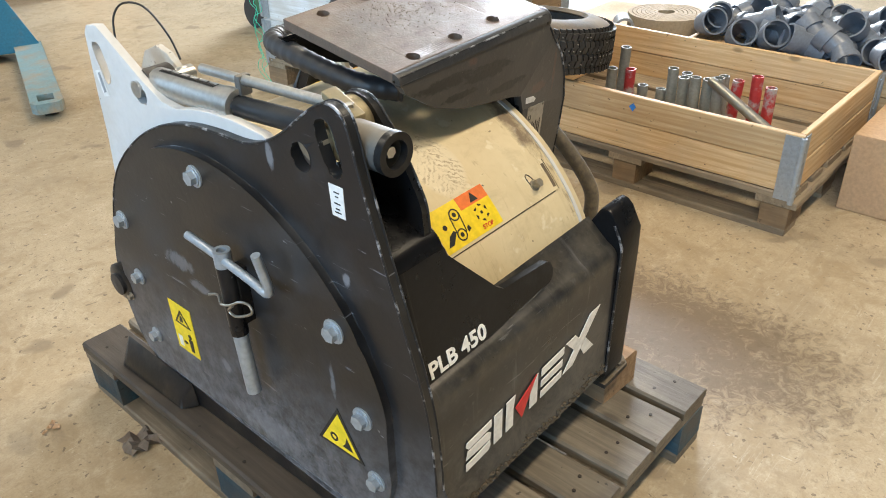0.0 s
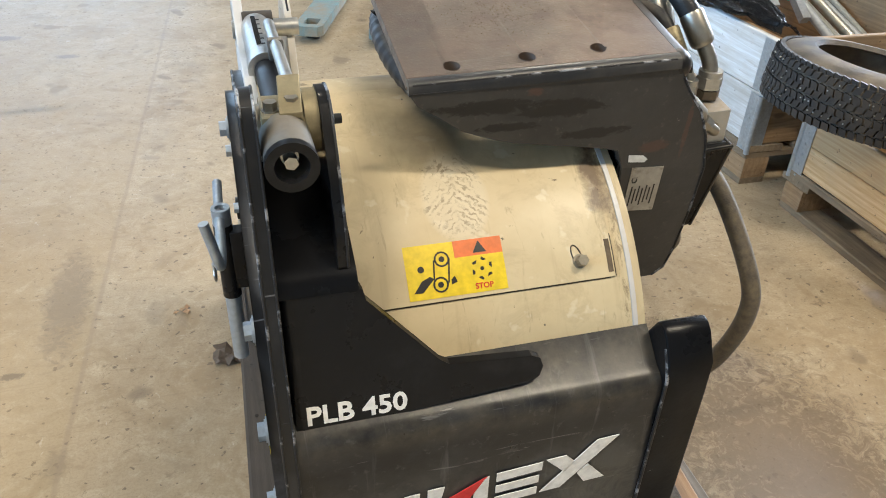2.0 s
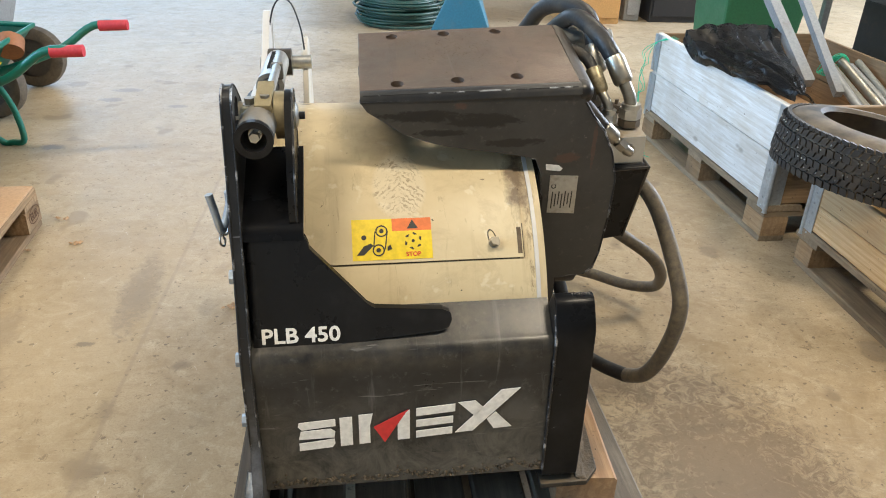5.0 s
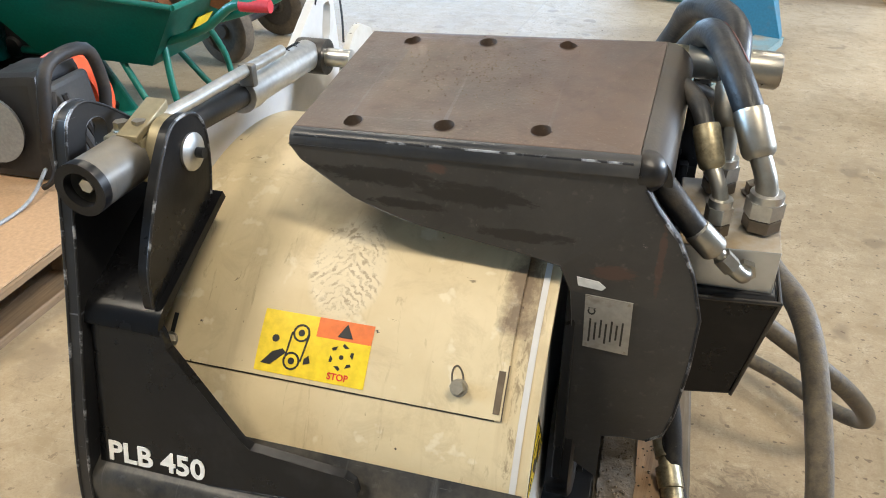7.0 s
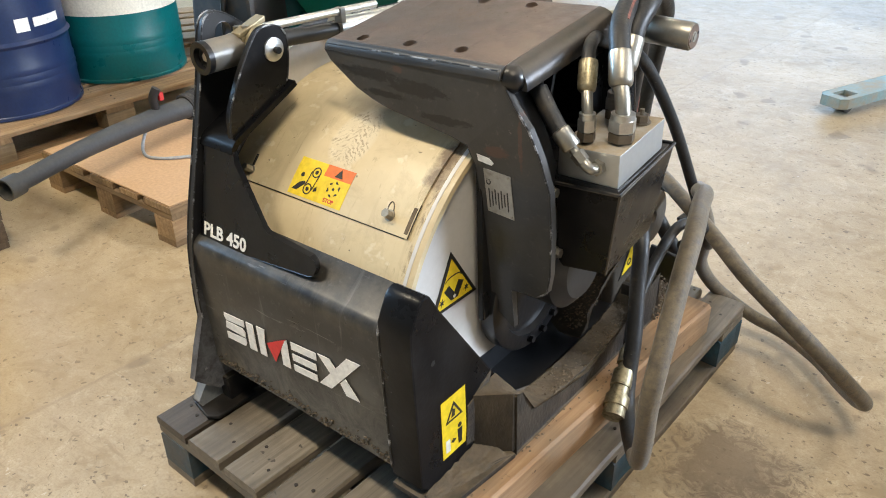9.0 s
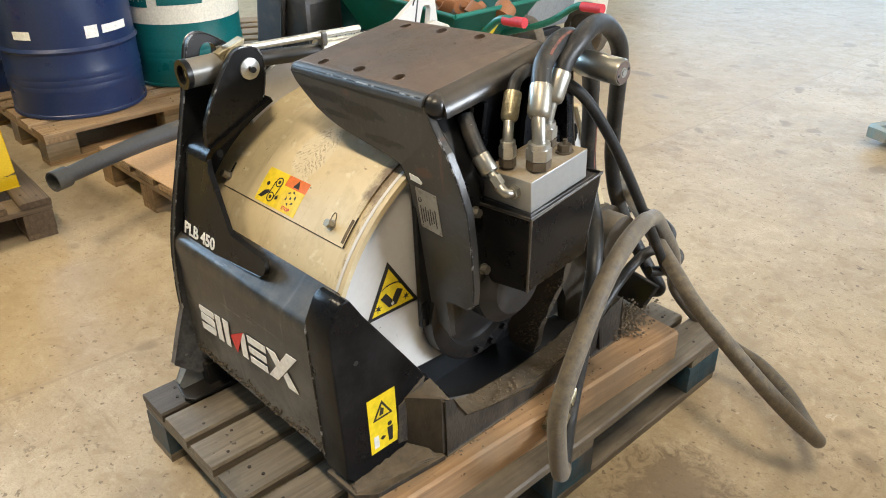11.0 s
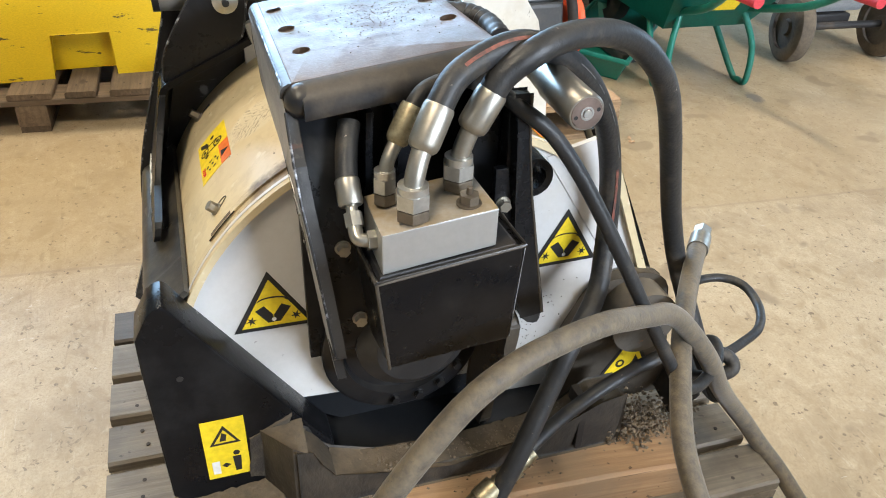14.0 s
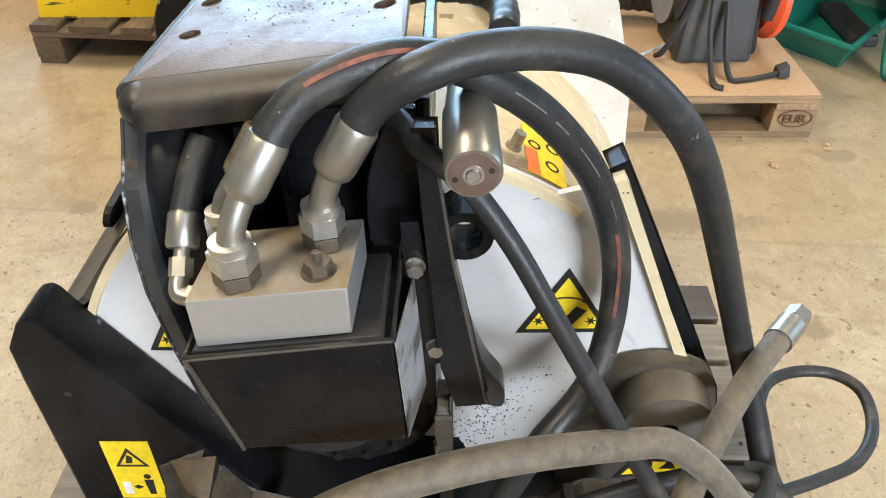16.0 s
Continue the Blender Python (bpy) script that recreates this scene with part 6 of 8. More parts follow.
mark = [
    [(0.042, 0.046), (0.099, 0.048), (0.099, 0.063), (0.038, 0.062), (0.036, 0.054)], [(0.036, 0.026), (0.040, 0.043), (0.090, 0.043), (0.098, 0.036), (0.096, 0.023)], [(0.036, 0.001), (0.092, 0.002), (0.097, 0.010), (0.096, 0.020), (0.036, 0.017)],
    [(0.106, 0.002), (0.127, 0.002), (0.127, 0.064), (0.106, 0.064)],
    [(0.138, 0.002), (0.157, 0.002), (0.157, 0.040), (0.162, 0.066), (0.138, 0.066)], [(0.204, 0.002), (0.225, 0.002), (0.225, 0.066), (0.218, 0.062), (0.204, 0.036)],
    [(0.236, 0.050), (0.303, 0.052), (0.303, 0.068), (0.236, 0.067)], [(0.236, 0.026), (0.300, 0.027), (0.300, 0.042), (0.236, 0.041)], [(0.236, 0.002), (0.299, 0.003), (0.299, 0.018), (0.236, 0.017)],
    [(0.304, 0.004), (0.335, 0.004), (0.415, 0.088), (0.382, 0.088)], [(0.308, 0.070), (0.338, 0.070), (0.353, 0.052), (0.338, 0.036)], [(0.374, 0.041), (0.359, 0.026), (0.372, 0.004), (0.404, 0.004)]]
for shape in mark:
    flat_front([(x, LX(x) + z) for x, z in shape], PRINT, "marking_bar")
flat_front([(x, LX(x) + z) for x, z in [(0.163, 0.036), (0.222, 0.066), (0.204, 0.038), (0.182, 0.0)]], RED_INK, "marking_wedge")


def sign_triangle(x, apex, left, right, name="warning_sign", picto=True, out=1):
    """A black-edged yellow triangle on a face of constant x."""
    c = [(a + b + d) / 3 for a, b, d in zip(apex, left, right)]
    inner = [(c[0] + (p[0] - c[0]) * 0.80, c[1] + (p[1] - c[1]) * 0.80) for p in (apex, left, right)]
    sign = part(name, slab_x([apex, left, right], x, x + 0.0010 * out), INK, planer, "yellow triangular warning sign with a black edge")
    part("sign_face", slab_x(inner, x + 0.0011 * out, x + 0.0016 * out), YELLOW, sign)
    w = right[0] - left[0]
    h = apex[1] - (left[1] + right[1]) / 2
    bz = (left[1] + right[1]) / 2 + 0.16 * h
    k = 1 if w > 0 else -1
    w = abs(w)
    bm = bmesh.new()
    if picto:
        lay = lambda u, v, q: (x + 0.0017 * out + 0.0004 * out * q, u, v)
        for sgn in (-1, 1):
            prism(bm, [(c[0] + sgn * w * a, bz + h * b) for a, b in ((0.004, -0.03), (0.075, -0.03), (0.215, 0.20), (0.105, 0.27), (0.004, 0.10))], [], lay)
            star = [(c[0] + sgn * w * 0.27 + w * r * math.cos(a), bz + h * 0.035 + w * r * math.sin(a)) for a, r in [(math.pi * q / 6 + 0.2, 0.024 if q % 2 else 0.072) for q in range(12)]]
            prism(bm, star, [], lay)
        arc = [(c[0] + w * 0.19 * math.cos(radians(a)), bz + h * 0.33 + w * 0.075 * math.sin(radians(a))) for a in range(15, 166, 15)]
        arc += [(c[0] + w * 0.19 * math.cos(radians(a)), bz + h * 0.315 + w * 0.068 * math.sin(radians(a))) for a in range(165, 14, -15)]
        prism(bm, arc, [], lay)
        prism(bm, [(c[0] + w * 0.225, bz + h * 0.30), (c[0] + w * 0.15, bz + h * 0.345), (c[0] + w * 0.17, bz + h * 0.40)], [], lay)
    else:
        prism(bm, ring2(c[0] - k * w * 0.12, bz + h * 0.10, w * 0.085, n=14), [ring2(c[0] - k * w * 0.12, bz + h * 0.10, w * 0.045, n=10)], lambda u, v, s: (x + 0.0017 * out + 0.0004 * out * s, u, v))
        prism(bm, [(c[0] + k * w * 0.05, bz), (c[0] + k * w * 0.28, bz), (c[0] + k * w * 0.16, bz + h * 0.26), (c[0] + k * w * 0.12, bz + h * 0.10)], [], lambda u, v, s: (x + 0.0017 * out + 0.0004 * out * s, u, v))
    part("sign_pictogram", bm, INK, sign)
    if picto:
        part("sign_dot", slab_x(ring2(c[0], bz + h * 0.02, w * 0.028, n=12), x + 0.0022 * out, x + 0.0025 * out), LABEL, sign)
    return sign


sign_triangle(0.4620, (0.163, 0.588), (0.105, 0.481), (0.231, 0.479))
sign_triangle(0.4620, (0.651, 0.620), (0.590, 0.512), (0.714, 0.514))
sign_triangle(0.4925, (0.806, 0.352), (0.742, 0.247), (0.852, 0.262), picto=False)
sign_triangle(-0.0582, (0.157, 0.432), (0.213, 0.337), (0.105, 0.34), picto=False, out=-1)


def sign_panel(x, tl, br, out, shear=0.0):
    """A yellow panel with a small triangle, a figure-like bar and an arrow."""
    (ya, za), (yb, zb) = tl, br
    s = lambda y, z: (y, z + shear * (y - ya))
    outline = [s(ya, za), s(yb, za), s(yb, zb), s(ya, zb)]
    sign = part("warning_panel", slab_x(outline, x, x + 0.001 * out), YELLOW, planer, "yellow warning panel with black pictograms")
    w, h, cy = yb - ya, za - zb, (ya + yb) / 2
    lay = lambda u, v, k: (x + 0.0011 * out + 0.0005 * out * k, u, v)
    bm = bmesh.new()
    prism(bm, [s(cy, za - 0.10 * h), s(cy - 0.36 * w, za - 0.42 * h), s(cy + 0.36 * w, za - 0.42 * h)], [[s(cy, za - 0.17 * h), s(cy - 0.26 * w, za - 0.39 * h), s(cy + 0.26 * w, za - 0.39 * h)]], lay)
    prism(bm, [s(cy - 0.05 * w, za - 0.22 * h), s(cy + 0.06 * w, za - 0.26 * h), s(cy + 0.02 * w, za - 0.36 * h), s(cy - 0.12 * w, za - 0.36 * h)], [], lay)
    ax = cy + 0.22 * w
    prism(bm, [s(ax - 0.10 * w, za - 0.66 * h), s(ax + 0.10 * w, za - 0.66 * h), s(ax + 0.07 * w, za - 0.92 * h), s(ax - 0.07 * w, za - 0.92 * h)], [], lay)
    prism(bm, [s(*p) for p in ring2(ax, za - 0.60 * h, 0.08 * w, n=10)], [], lay)
    prism(bm, [s(cy - 0.16 * w, za - 0.79 * h), s(cy - 0.06 * w, za - 0.75 * h), s(cy + 0.06 * w, za - 0.79 * h), s(cy - 0.06 * w, za - 0.83 * h)], [], lay)
    part("panel_pictogram", bm, INK, sign)
    bm = prism(bmesh.new(), [s(cy - 0.38 * w, za - 0.70 * h), s(cy - 0.20 * w, za - 0.70 * h), s(cy - 0.20 * w, za - 0.92 * h), s(cy - 0.38 * w, za - 0.92 * h)], [], lay)
    part("panel_patch", bm, LABEL, sign)


sign_panel(0.5352, (0.034, 0.382), (0.099, 0.257), 1)
sign_panel(-0.0582, (0.632, 0.425), (0.56, 0.309), -1)
bm = slab_x([(0.133, 0.828), (0.106, 0.828), (0.106, 0.782), (0.131, 0.782)], -0.0442, -0.0450)
tag = part("small_label", bm, LABEL, planer, "small white label")
bm = bmesh.new()
for k, (z, w) in enumerate(((0.828, 0.010), (0.822, 0.006), (0.812, 0.012), (0.804, 0.008), (0.799, 0.012))):
    prism(bm, [(0.106 - w / 2, z), (0.106 + w / 2, z), (0.106 + w / 2, z - 0.002), (0.106 - w / 2, z - 0.002)], [], lambda u, v, s: (-0.0452 - 0.0003 * s, u + 0.013, v - 0.009))
part("label_bars", bm, INK, tag)
tag2 = part("small_label", slab_x([(0.742, 0.84), (0.722, 0.845), (0.712, 0.80), (0.732, 0.795)], -0.0297, -0.0303), LABEL, planer, "small printed label")
part("label_bars", slab_x([(0.733, 0.838), (0.725, 0.840), (0.719, 0.806), (0.728, 0.803)], -0.0304, -0.0307), GREY_TIN, tag2)
# hood sticker
yellow = part("hood_sticker", arch(bmesh.new(), 0.140, 0.208, RH + 0.0036, RH + 0.0042, 38.2, 48.4, 6), YELLOW, planer, "yellow and orange warning sticker")
part("sticker_half", arch(bmesh.new(), 0.208, 0.275, RH + 0.0036, RH + 0.0042, 38.2, 45.2, 5), YELLOW, yellow)
part("sticker_band", arch(bmesh.new(), 0.208, 0.275, RH + 0.0036, RH + 0.0042, 45.2, 48.4, 3), ORANGE, yellow)
def on_sticker(x, a, pts, holes=()):
    m = on_hood(x, a, RH + 0.0044)
    part("sticker_pictogram", prism(bmesh.new(), pts, holes, lambda u, v, s: m @ Vector((u, v, 0.0004 * s))), INK, yellow)


on_sticker(0.190, 45.3, ring2(0, 0, 0.0105, n=16), [ring2(0, 0, 0.0082, n=12)])
on_sticker(0.190, 45.3, ring2(0, 0, 0.004, n=10))
on_sticker(0.184, 40.6, ring2(0, 0, 0.0105, n=16), [ring2(0, 0, 0.0082, n=12)])
on_sticker(0.184, 40.6, ring2(0, 0, 0.004, n=10))
on_sticker(0.176, 43.0, [(-0.0015, -0.016), (0.0005, -0.016), (0.004, 0.016), (0.002, 0.016)])
on_sticker(0.199, 43.0, [(-0.005, -0.016), (-0.003, -0.016), (0.002, 0.016), (0.0, 0.016)])
on_sticker(0.163, 41.2, [(-0.016, -0.012), (-0.004, -0.012), (0.013, 0.004), (0.008, 0.008), (-0.004, 0.003)])
on_sticker(0.160, 43.8, ring2(0, 0, 0.0045, n=10))
on_sticker(0.203, 40.9, [(-0.004, -0.004), (0.004, -0.001), (0.001, 0.007), (-0.004, 0.003)])
on_sticker(0.243, 46.7, [(-0.0095, -0.007), (0.0095, -0.007), (0.0, 0.009)])
for k in range(6):
    t = k * math.pi / 3 + 0.3
    cx, cy = 0.0125 * math.cos(t), 0.0125 * math.sin(t)
    on_sticker(0.243, 42.6, [(cx - 0.0035 * math.sin(t), cy + 0.0035 * math.cos(t)), (cx + 0.004 * math.cos(t + 0.7), cy + 0.004 * math.sin(t + 0.7)), (cx + 0.0045 * math.sin(t), cy - 0.0045 * math.cos(t)), (cx - 0.002 * math.cos(t), cy - 0.002 * math.sin(t))])
on_sticker(0.243, 42.6, ring2(0, 0, 0.0028, n=8))
letters("sticker_word", "STOP", 0.0105, 0.0002, RED_INK, yellow, on_hood(0.230, 38.9, RH + 0.0046), "red word on the sticker")
# rating plate on the cheek, with plain bars for its fine print
rp = part("rating_plate", prism(bmesh.new(), [(0.499, 0.734), (0.551, 0.731), (0.553, 0.651), (0.501, 0.655)], [], lambda u, v, s: (u, cheek_y(v) - 0.0004 - 0.0012 * s, v)), PLATE_METAL, planer, "engraved metal rating plate")
bm = bmesh.new()
for k in range(7):
    za, zb, xa = 0.664 + 0.004 * (k % 3), 0.700 - 0.005 * (k % 2), 0.506 + 0.006 * k
    prism(bm, [(xa, za), (xa + 0.0022, za), (xa + 0.0022, zb), (xa, zb)], [], lambda u, v, s: (u, cheek_y(v) - 0.0018 - 0.0003 * s, v))
part("plate_bars", bm, DARK, rp)
letters("conformity_mark", "CE", 0.012, 0.0002, DARK, rp, M_FRONT(0.5115, 0.706, cheek_y(0.71) - 0.0021) @ Matrix.Rotation(radians(90), 4, "Z"), "small engraved mark")
for p in ((0.503, 0.730), (0.547, 0.728), (0.549, 0.655), (0.505, 0.659)):
    part("rivet", rod(bmesh.new(), (p[0], cheek_y(p[1]) - 0.0015, p[1]), (p[0], cheek_y(p[1]) - 0.003, p[1]), 0.002, 8), ZINC, rp)
part("torn_label", prism(bmesh.new(), [(0.488, 0.757), (0.512, 0.754), (0.520, 0.747), (0.516, 0.742), (0.490, 0.745)], [], lambda u, v, s: (u, cheek_y(v) - 0.0003 - 0.0008 * s, v)), LABEL, planer, "scrap of a torn white label")
# the planer leans a little, its right foot propped on the timber
LEANING = Matrix.Translation((0.2318, 0.4108, 0.1669)) @ Euler((radians(1.163), radians(-1.266), 0)).to_matrix().to_4x4()
planer.matrix_basis = LEANING
ON_PLANER = LEANING @ Matrix.Translation((-0.22, -0.40, -0.146))
# mud on the rail and behind it
bm = clods(bmesh.new(), 420, lambda r: (r.uniform(0.542, 0.588), (yy := min(0.66, max(0.24, r.choice((0.34, 0.52, 0.56)) + r.gauss(0, 0.05)))), 0.2395 + 0.019 * ((yy - 0.43) / 0.19) ** 2 + r.uniform(-0.003, 0.002)), 0.0032, 3)
tagged(to_object("dried_mud", bm, MUD, smooth=0), "dried mud crumbs on the skid rail", "mud", kind="stuff").matrix_basis = ON_PLANER
bm = clods(bmesh.new(), 900, lambda r: (0.575 + 0.045 * r.gauss(0, 0.6), 0.80 + 0.06 * r.gauss(0, 0.7), 0.2285 + max(0, r.gauss(0.010, 0.012))), 0.0048, 5)
tagged(to_object("gravel_heap", bm, MUD, smooth=0), "small heap of brown gravel on the timber", "gravel", kind="stuff")
bm = clods(bmesh.new(), 150, lambda r: (lambda y: (0.553 + 0.089 * y + r.gauss(0.02, 0.018), y, 0.2265))(r.uniform(0.0, 0.62)), 0.0028, 8)
tagged(to_object("dirt_crumbs", bm, MUD, smooth=0), "dirt crumbs along the timber", "dirt", kind="stuff")

bm = clods(bmesh.new(), 420, lambda r: (lambda x, y: (x, y, T(x, y) + 0.0002))(min(0.52, max(0.19, r.gauss(0.345, 0.055))), min(0.49, max(0.24, r.gauss(0.365, 0.045)))), 0.0012, 12)
tagged(to_object("sand_grains", bm, MUD, smooth=0), "scattered dark sand on the adapter plate", "sand", kind="stuff").matrix_basis = ON_PLANER

# specks stand in for the shade on the wall behind the guard
bm = bmesh.new()
clods(bm, 420, lambda r: (0.4618 + abs(r.gauss(0, 0.0008)), (yy := 0.54 + r.gauss(0, 0.044)), max(0.24, 0.33 + 0.85 * (yy - 0.54) + r.gauss(0, 0.036))), 0.0014, 31)
tagged(to_object("dried_mud", bm, CAKED, smooth=0), "dried mud specks that darken the shaded part of the white end wall", "mud", kind="stuff").matrix_basis = ON_PLANER
# ---- pallets, crates and stores ----


def pallet(label, m, boards, wood, block_wood, group="", L=1.2, W=0.8, H=0.144, low=0.022, blk=(0.135, 0.10), last=None):
    """A nine-block pallet; boards run along local X. m is the pose of its middle on the floor."""
    ob = tagged(new("pallet"), label, "pallet", group)
    ob.empty_display_size = 0.1
    ob.matrix_basis = m
    t = H * 0.153
    gap = (W - sum(boards)) / (len(boards) - 1)
    y = -W / 2
    for i, w in enumerate(boards):
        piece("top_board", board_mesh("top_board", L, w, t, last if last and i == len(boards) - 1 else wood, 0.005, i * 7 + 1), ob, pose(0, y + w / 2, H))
        y += w + gap
    cross = board_mesh("cross_board", W, 0.13, t, wood, 0.004, 3)
    base = board_mesh("base_board", L, 0.10, low, wood, 0.004, 5)
    block = board_mesh("block", blk[0], blk[1], H - 2 * t - low - 0.0006, block_wood, 0.005, 9)
    for x in (-L / 2 + blk[0] / 2, 0, L / 2 - blk[0] / 2):
        piece("cross_board", cross, ob, pose(x, 0, H - t - 0.0002, 0, 0, 90))
        for yy in (-W / 2 + blk[1] / 2 + 0.001, 0, W / 2 - blk[1] / 2 - 0.001):
            piece("block", block, ob, pose(x, yy, H - 2 * t - 0.0004))
    for yy in (-W / 2 + 0.052, 0, W / 2 - 0.052):
        piece("base_board", base, ob, pose(0, yy, low))
    bm, y, rn = bmesh.new(), -W / 2, random.Random(len(label))
    for w in boards:
        for x in (-L / 2 + 0.065, 0, L / 2 - 0.065):
            for dy in (0.28, 0.72):
                p = Vector((x + rn.uniform(-0.025, 0.025), y + w * dy + rn.uniform(-0.008, 0.008), H))
                rod(bm, p - Vector((0, 0, 0.006)), p + Vector((0, 0, 0.0012)), 0.0038, 8)
        y += w + gap
    nails = to_object("nail_heads", bm, NAIL)
    nails.parent = ob
    nails["kind"] = "stuff"
    return ob


pallet("weathered grey pallet with blue painted blocks under the planer", pose(0.309, 0.463, 0, 0, 0, 89.3), [0.1] * 7, OLD_WOOD, BLUE_WOOD, last=DARK_WOOD)
tb = board_mesh("support_timber", 0.885, 0.112, 0.0800, RED_WOOD, 0.006, 21)
ob = tagged(new("support_timber", tb), "reddish sawn timber lying under the planer foot", "timber")
ob.matrix_basis = pose(0.602, 0.440, 0.2246, 0, 0, 86.3)


def collar_crate(name, label, m, L, W, z0, rows, wood, h=0.097, bare=None):
    """Hinged pallet collars: boards on four sides and steel corner hinges."""
    ob = tagged(new(name), label, "crate")
    ob.empty_display_size = 0.1
    ob.matrix_basis = m
    t = 0.02
    for k in range(rows):
        z = z0 + (k + 1) * h
        for s in (-1, 1):
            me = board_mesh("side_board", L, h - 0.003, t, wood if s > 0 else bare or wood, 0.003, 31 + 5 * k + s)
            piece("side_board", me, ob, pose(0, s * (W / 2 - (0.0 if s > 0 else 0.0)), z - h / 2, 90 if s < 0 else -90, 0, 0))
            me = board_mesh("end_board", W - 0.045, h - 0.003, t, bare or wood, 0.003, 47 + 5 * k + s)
            piece("end_board", me, ob, pose(s * L / 2, 0, z - h / 2, 90, 0, 90 * s))
    for sx in (-1, 1):
        for sy in (-1, 1):
            for k in range(0, rows, 1 if h > 0.15 else 2):
                za, zb = z0 + k * h - (0.03 if k == 0 else -0.008), z0 + (k + 1 if h > 0.15 else min(rows, k + 2)) * h - 0.006
                bm = bmesh.new()
                x, y = sx * (L / 2 + 0.0022), sy * (W / 2 + 0.0022)
                box(bm, (x - sx * 0.055, y, za), (x, y + sy * 0.0025, zb))
                box(bm, (x, y - sy * 0.055, za), (x + sx * 0.0025, y, zb))
                rod(bm, (x, y, za), (x, y, zb), 0.0095, 10)
                for j in range(6):
                    zz = za + (zb - za) * (j + 0.5) / 6
                    rod(bm, (x - sx * 0.03, y + sy * 0.0025, zz), (x - sx * 0.03, y + sy * 0.005, zz), 0.004, 6)
                    rod(bm, (x + sx * 0.0025, y - sy * 0.03, zz), (x + sx * 0.005, y - sy * 0.03, zz), 0.004, 6)
                hinge = to_object("hinge", bm, GALV)
                hinge.parent = ob
                tagged(hinge, "galvanised corner hinge")
    return ob


# tool crate
TC = pose(2.115, 0.625, 0, 0, 0, 89.6)
pallet("worn pine pallet under the tube crate", TC, [0.145, 0.1, 0.145, 0.1, 0.145], STORE_WOOD, BROWN_WOOD, L=1.17, W=0.80, H=0.144, blk=(0.09, 0.135))
collar_crate("tube_crate", "pale pine pallet collar holding steel tubes", TC, 1.16, 0.79, 0.1446, 2, NEW_WOOD, 0.099)


def open_tube(name, p0, p1, r, material, label, collar=None):
    bm = bmesh.new()
    pipe(bm, p0, p1, r, r * 0.78, 18)
    ob = to_object(name, bm, material)
    tagged(ob, label, "tube", "tubes in the crate")
    return ob


rnd = random.Random(11)
RED_RUST = painted("red_painted_tube", (0.42, 0.035, 0.035), 0.45, 0.2, dirt=(0.4, 0.4, 0.38), dirt_at=(0.52, 0.62), amount=0.9, scale=14)
OLD_TUBE = painted("grey_old_tube", (0.24, 0.245, 0.225), 0.55, 0.25, dirt=(0.16, 0.13, 0.09), amount=0.6, scale=14)
tubes = [(1.93, 0.63, 0.28, 0), (1.95, 0.57, 0.27, 0), (1.96, 0.53, 0.355, 0), (1.95, 0.48, 0.335, 0), (1.94, 0.43, 0.345, 0), (1.97, 0.40, 0.34, 0), (1.95, 0.345, 0.36, 0), (1.95, 0.295, 0.36, 1), (1.95, 0.215, 0.385, 1), (1.94, 0.165, 0.36, 1), (1.92, 0.765, 0.325, 0), (1.97, 0.745, 0.395, 0), (1.95, 0.70, 0.325, 1), (2.02, 0.50, 0.33, 0), (2.03, 0.36, 0.34, 0)]
for x, y, top_z, red in tubes:
    x, y, top_z = x + 0.055, y + 0.093, top_z + 0.01
    open_tube("steel_tube", (x, y, 0.1455), (x + rnd.uniform(-0.01, 0.01), y + rnd.uniform(-0.01, 0.01), top_z), 0.0195, RED_RUST if red else OLD_TUBE, "short red painted steel tube standing on end" if red else "short grey steel tube standing on end")
open_tube("steel_tube", (1.845, 0.193, 0.282), (1.99, 0.468, 0.355), 0.017, ZINC, "bright steel tube leaning in the crate")
bm = slab_x([(0.620, 0.288), (0.635, 0.305), (0.62, 0.318), (0.608, 0.305)], 1.7178, 1.7192)
tagged(to_object("blue_sticker", bm, plain("blue_sticker_film", (0.03, 0.2, 0.65), 0.5)), "small blue sticker on the crate board", "sticker")


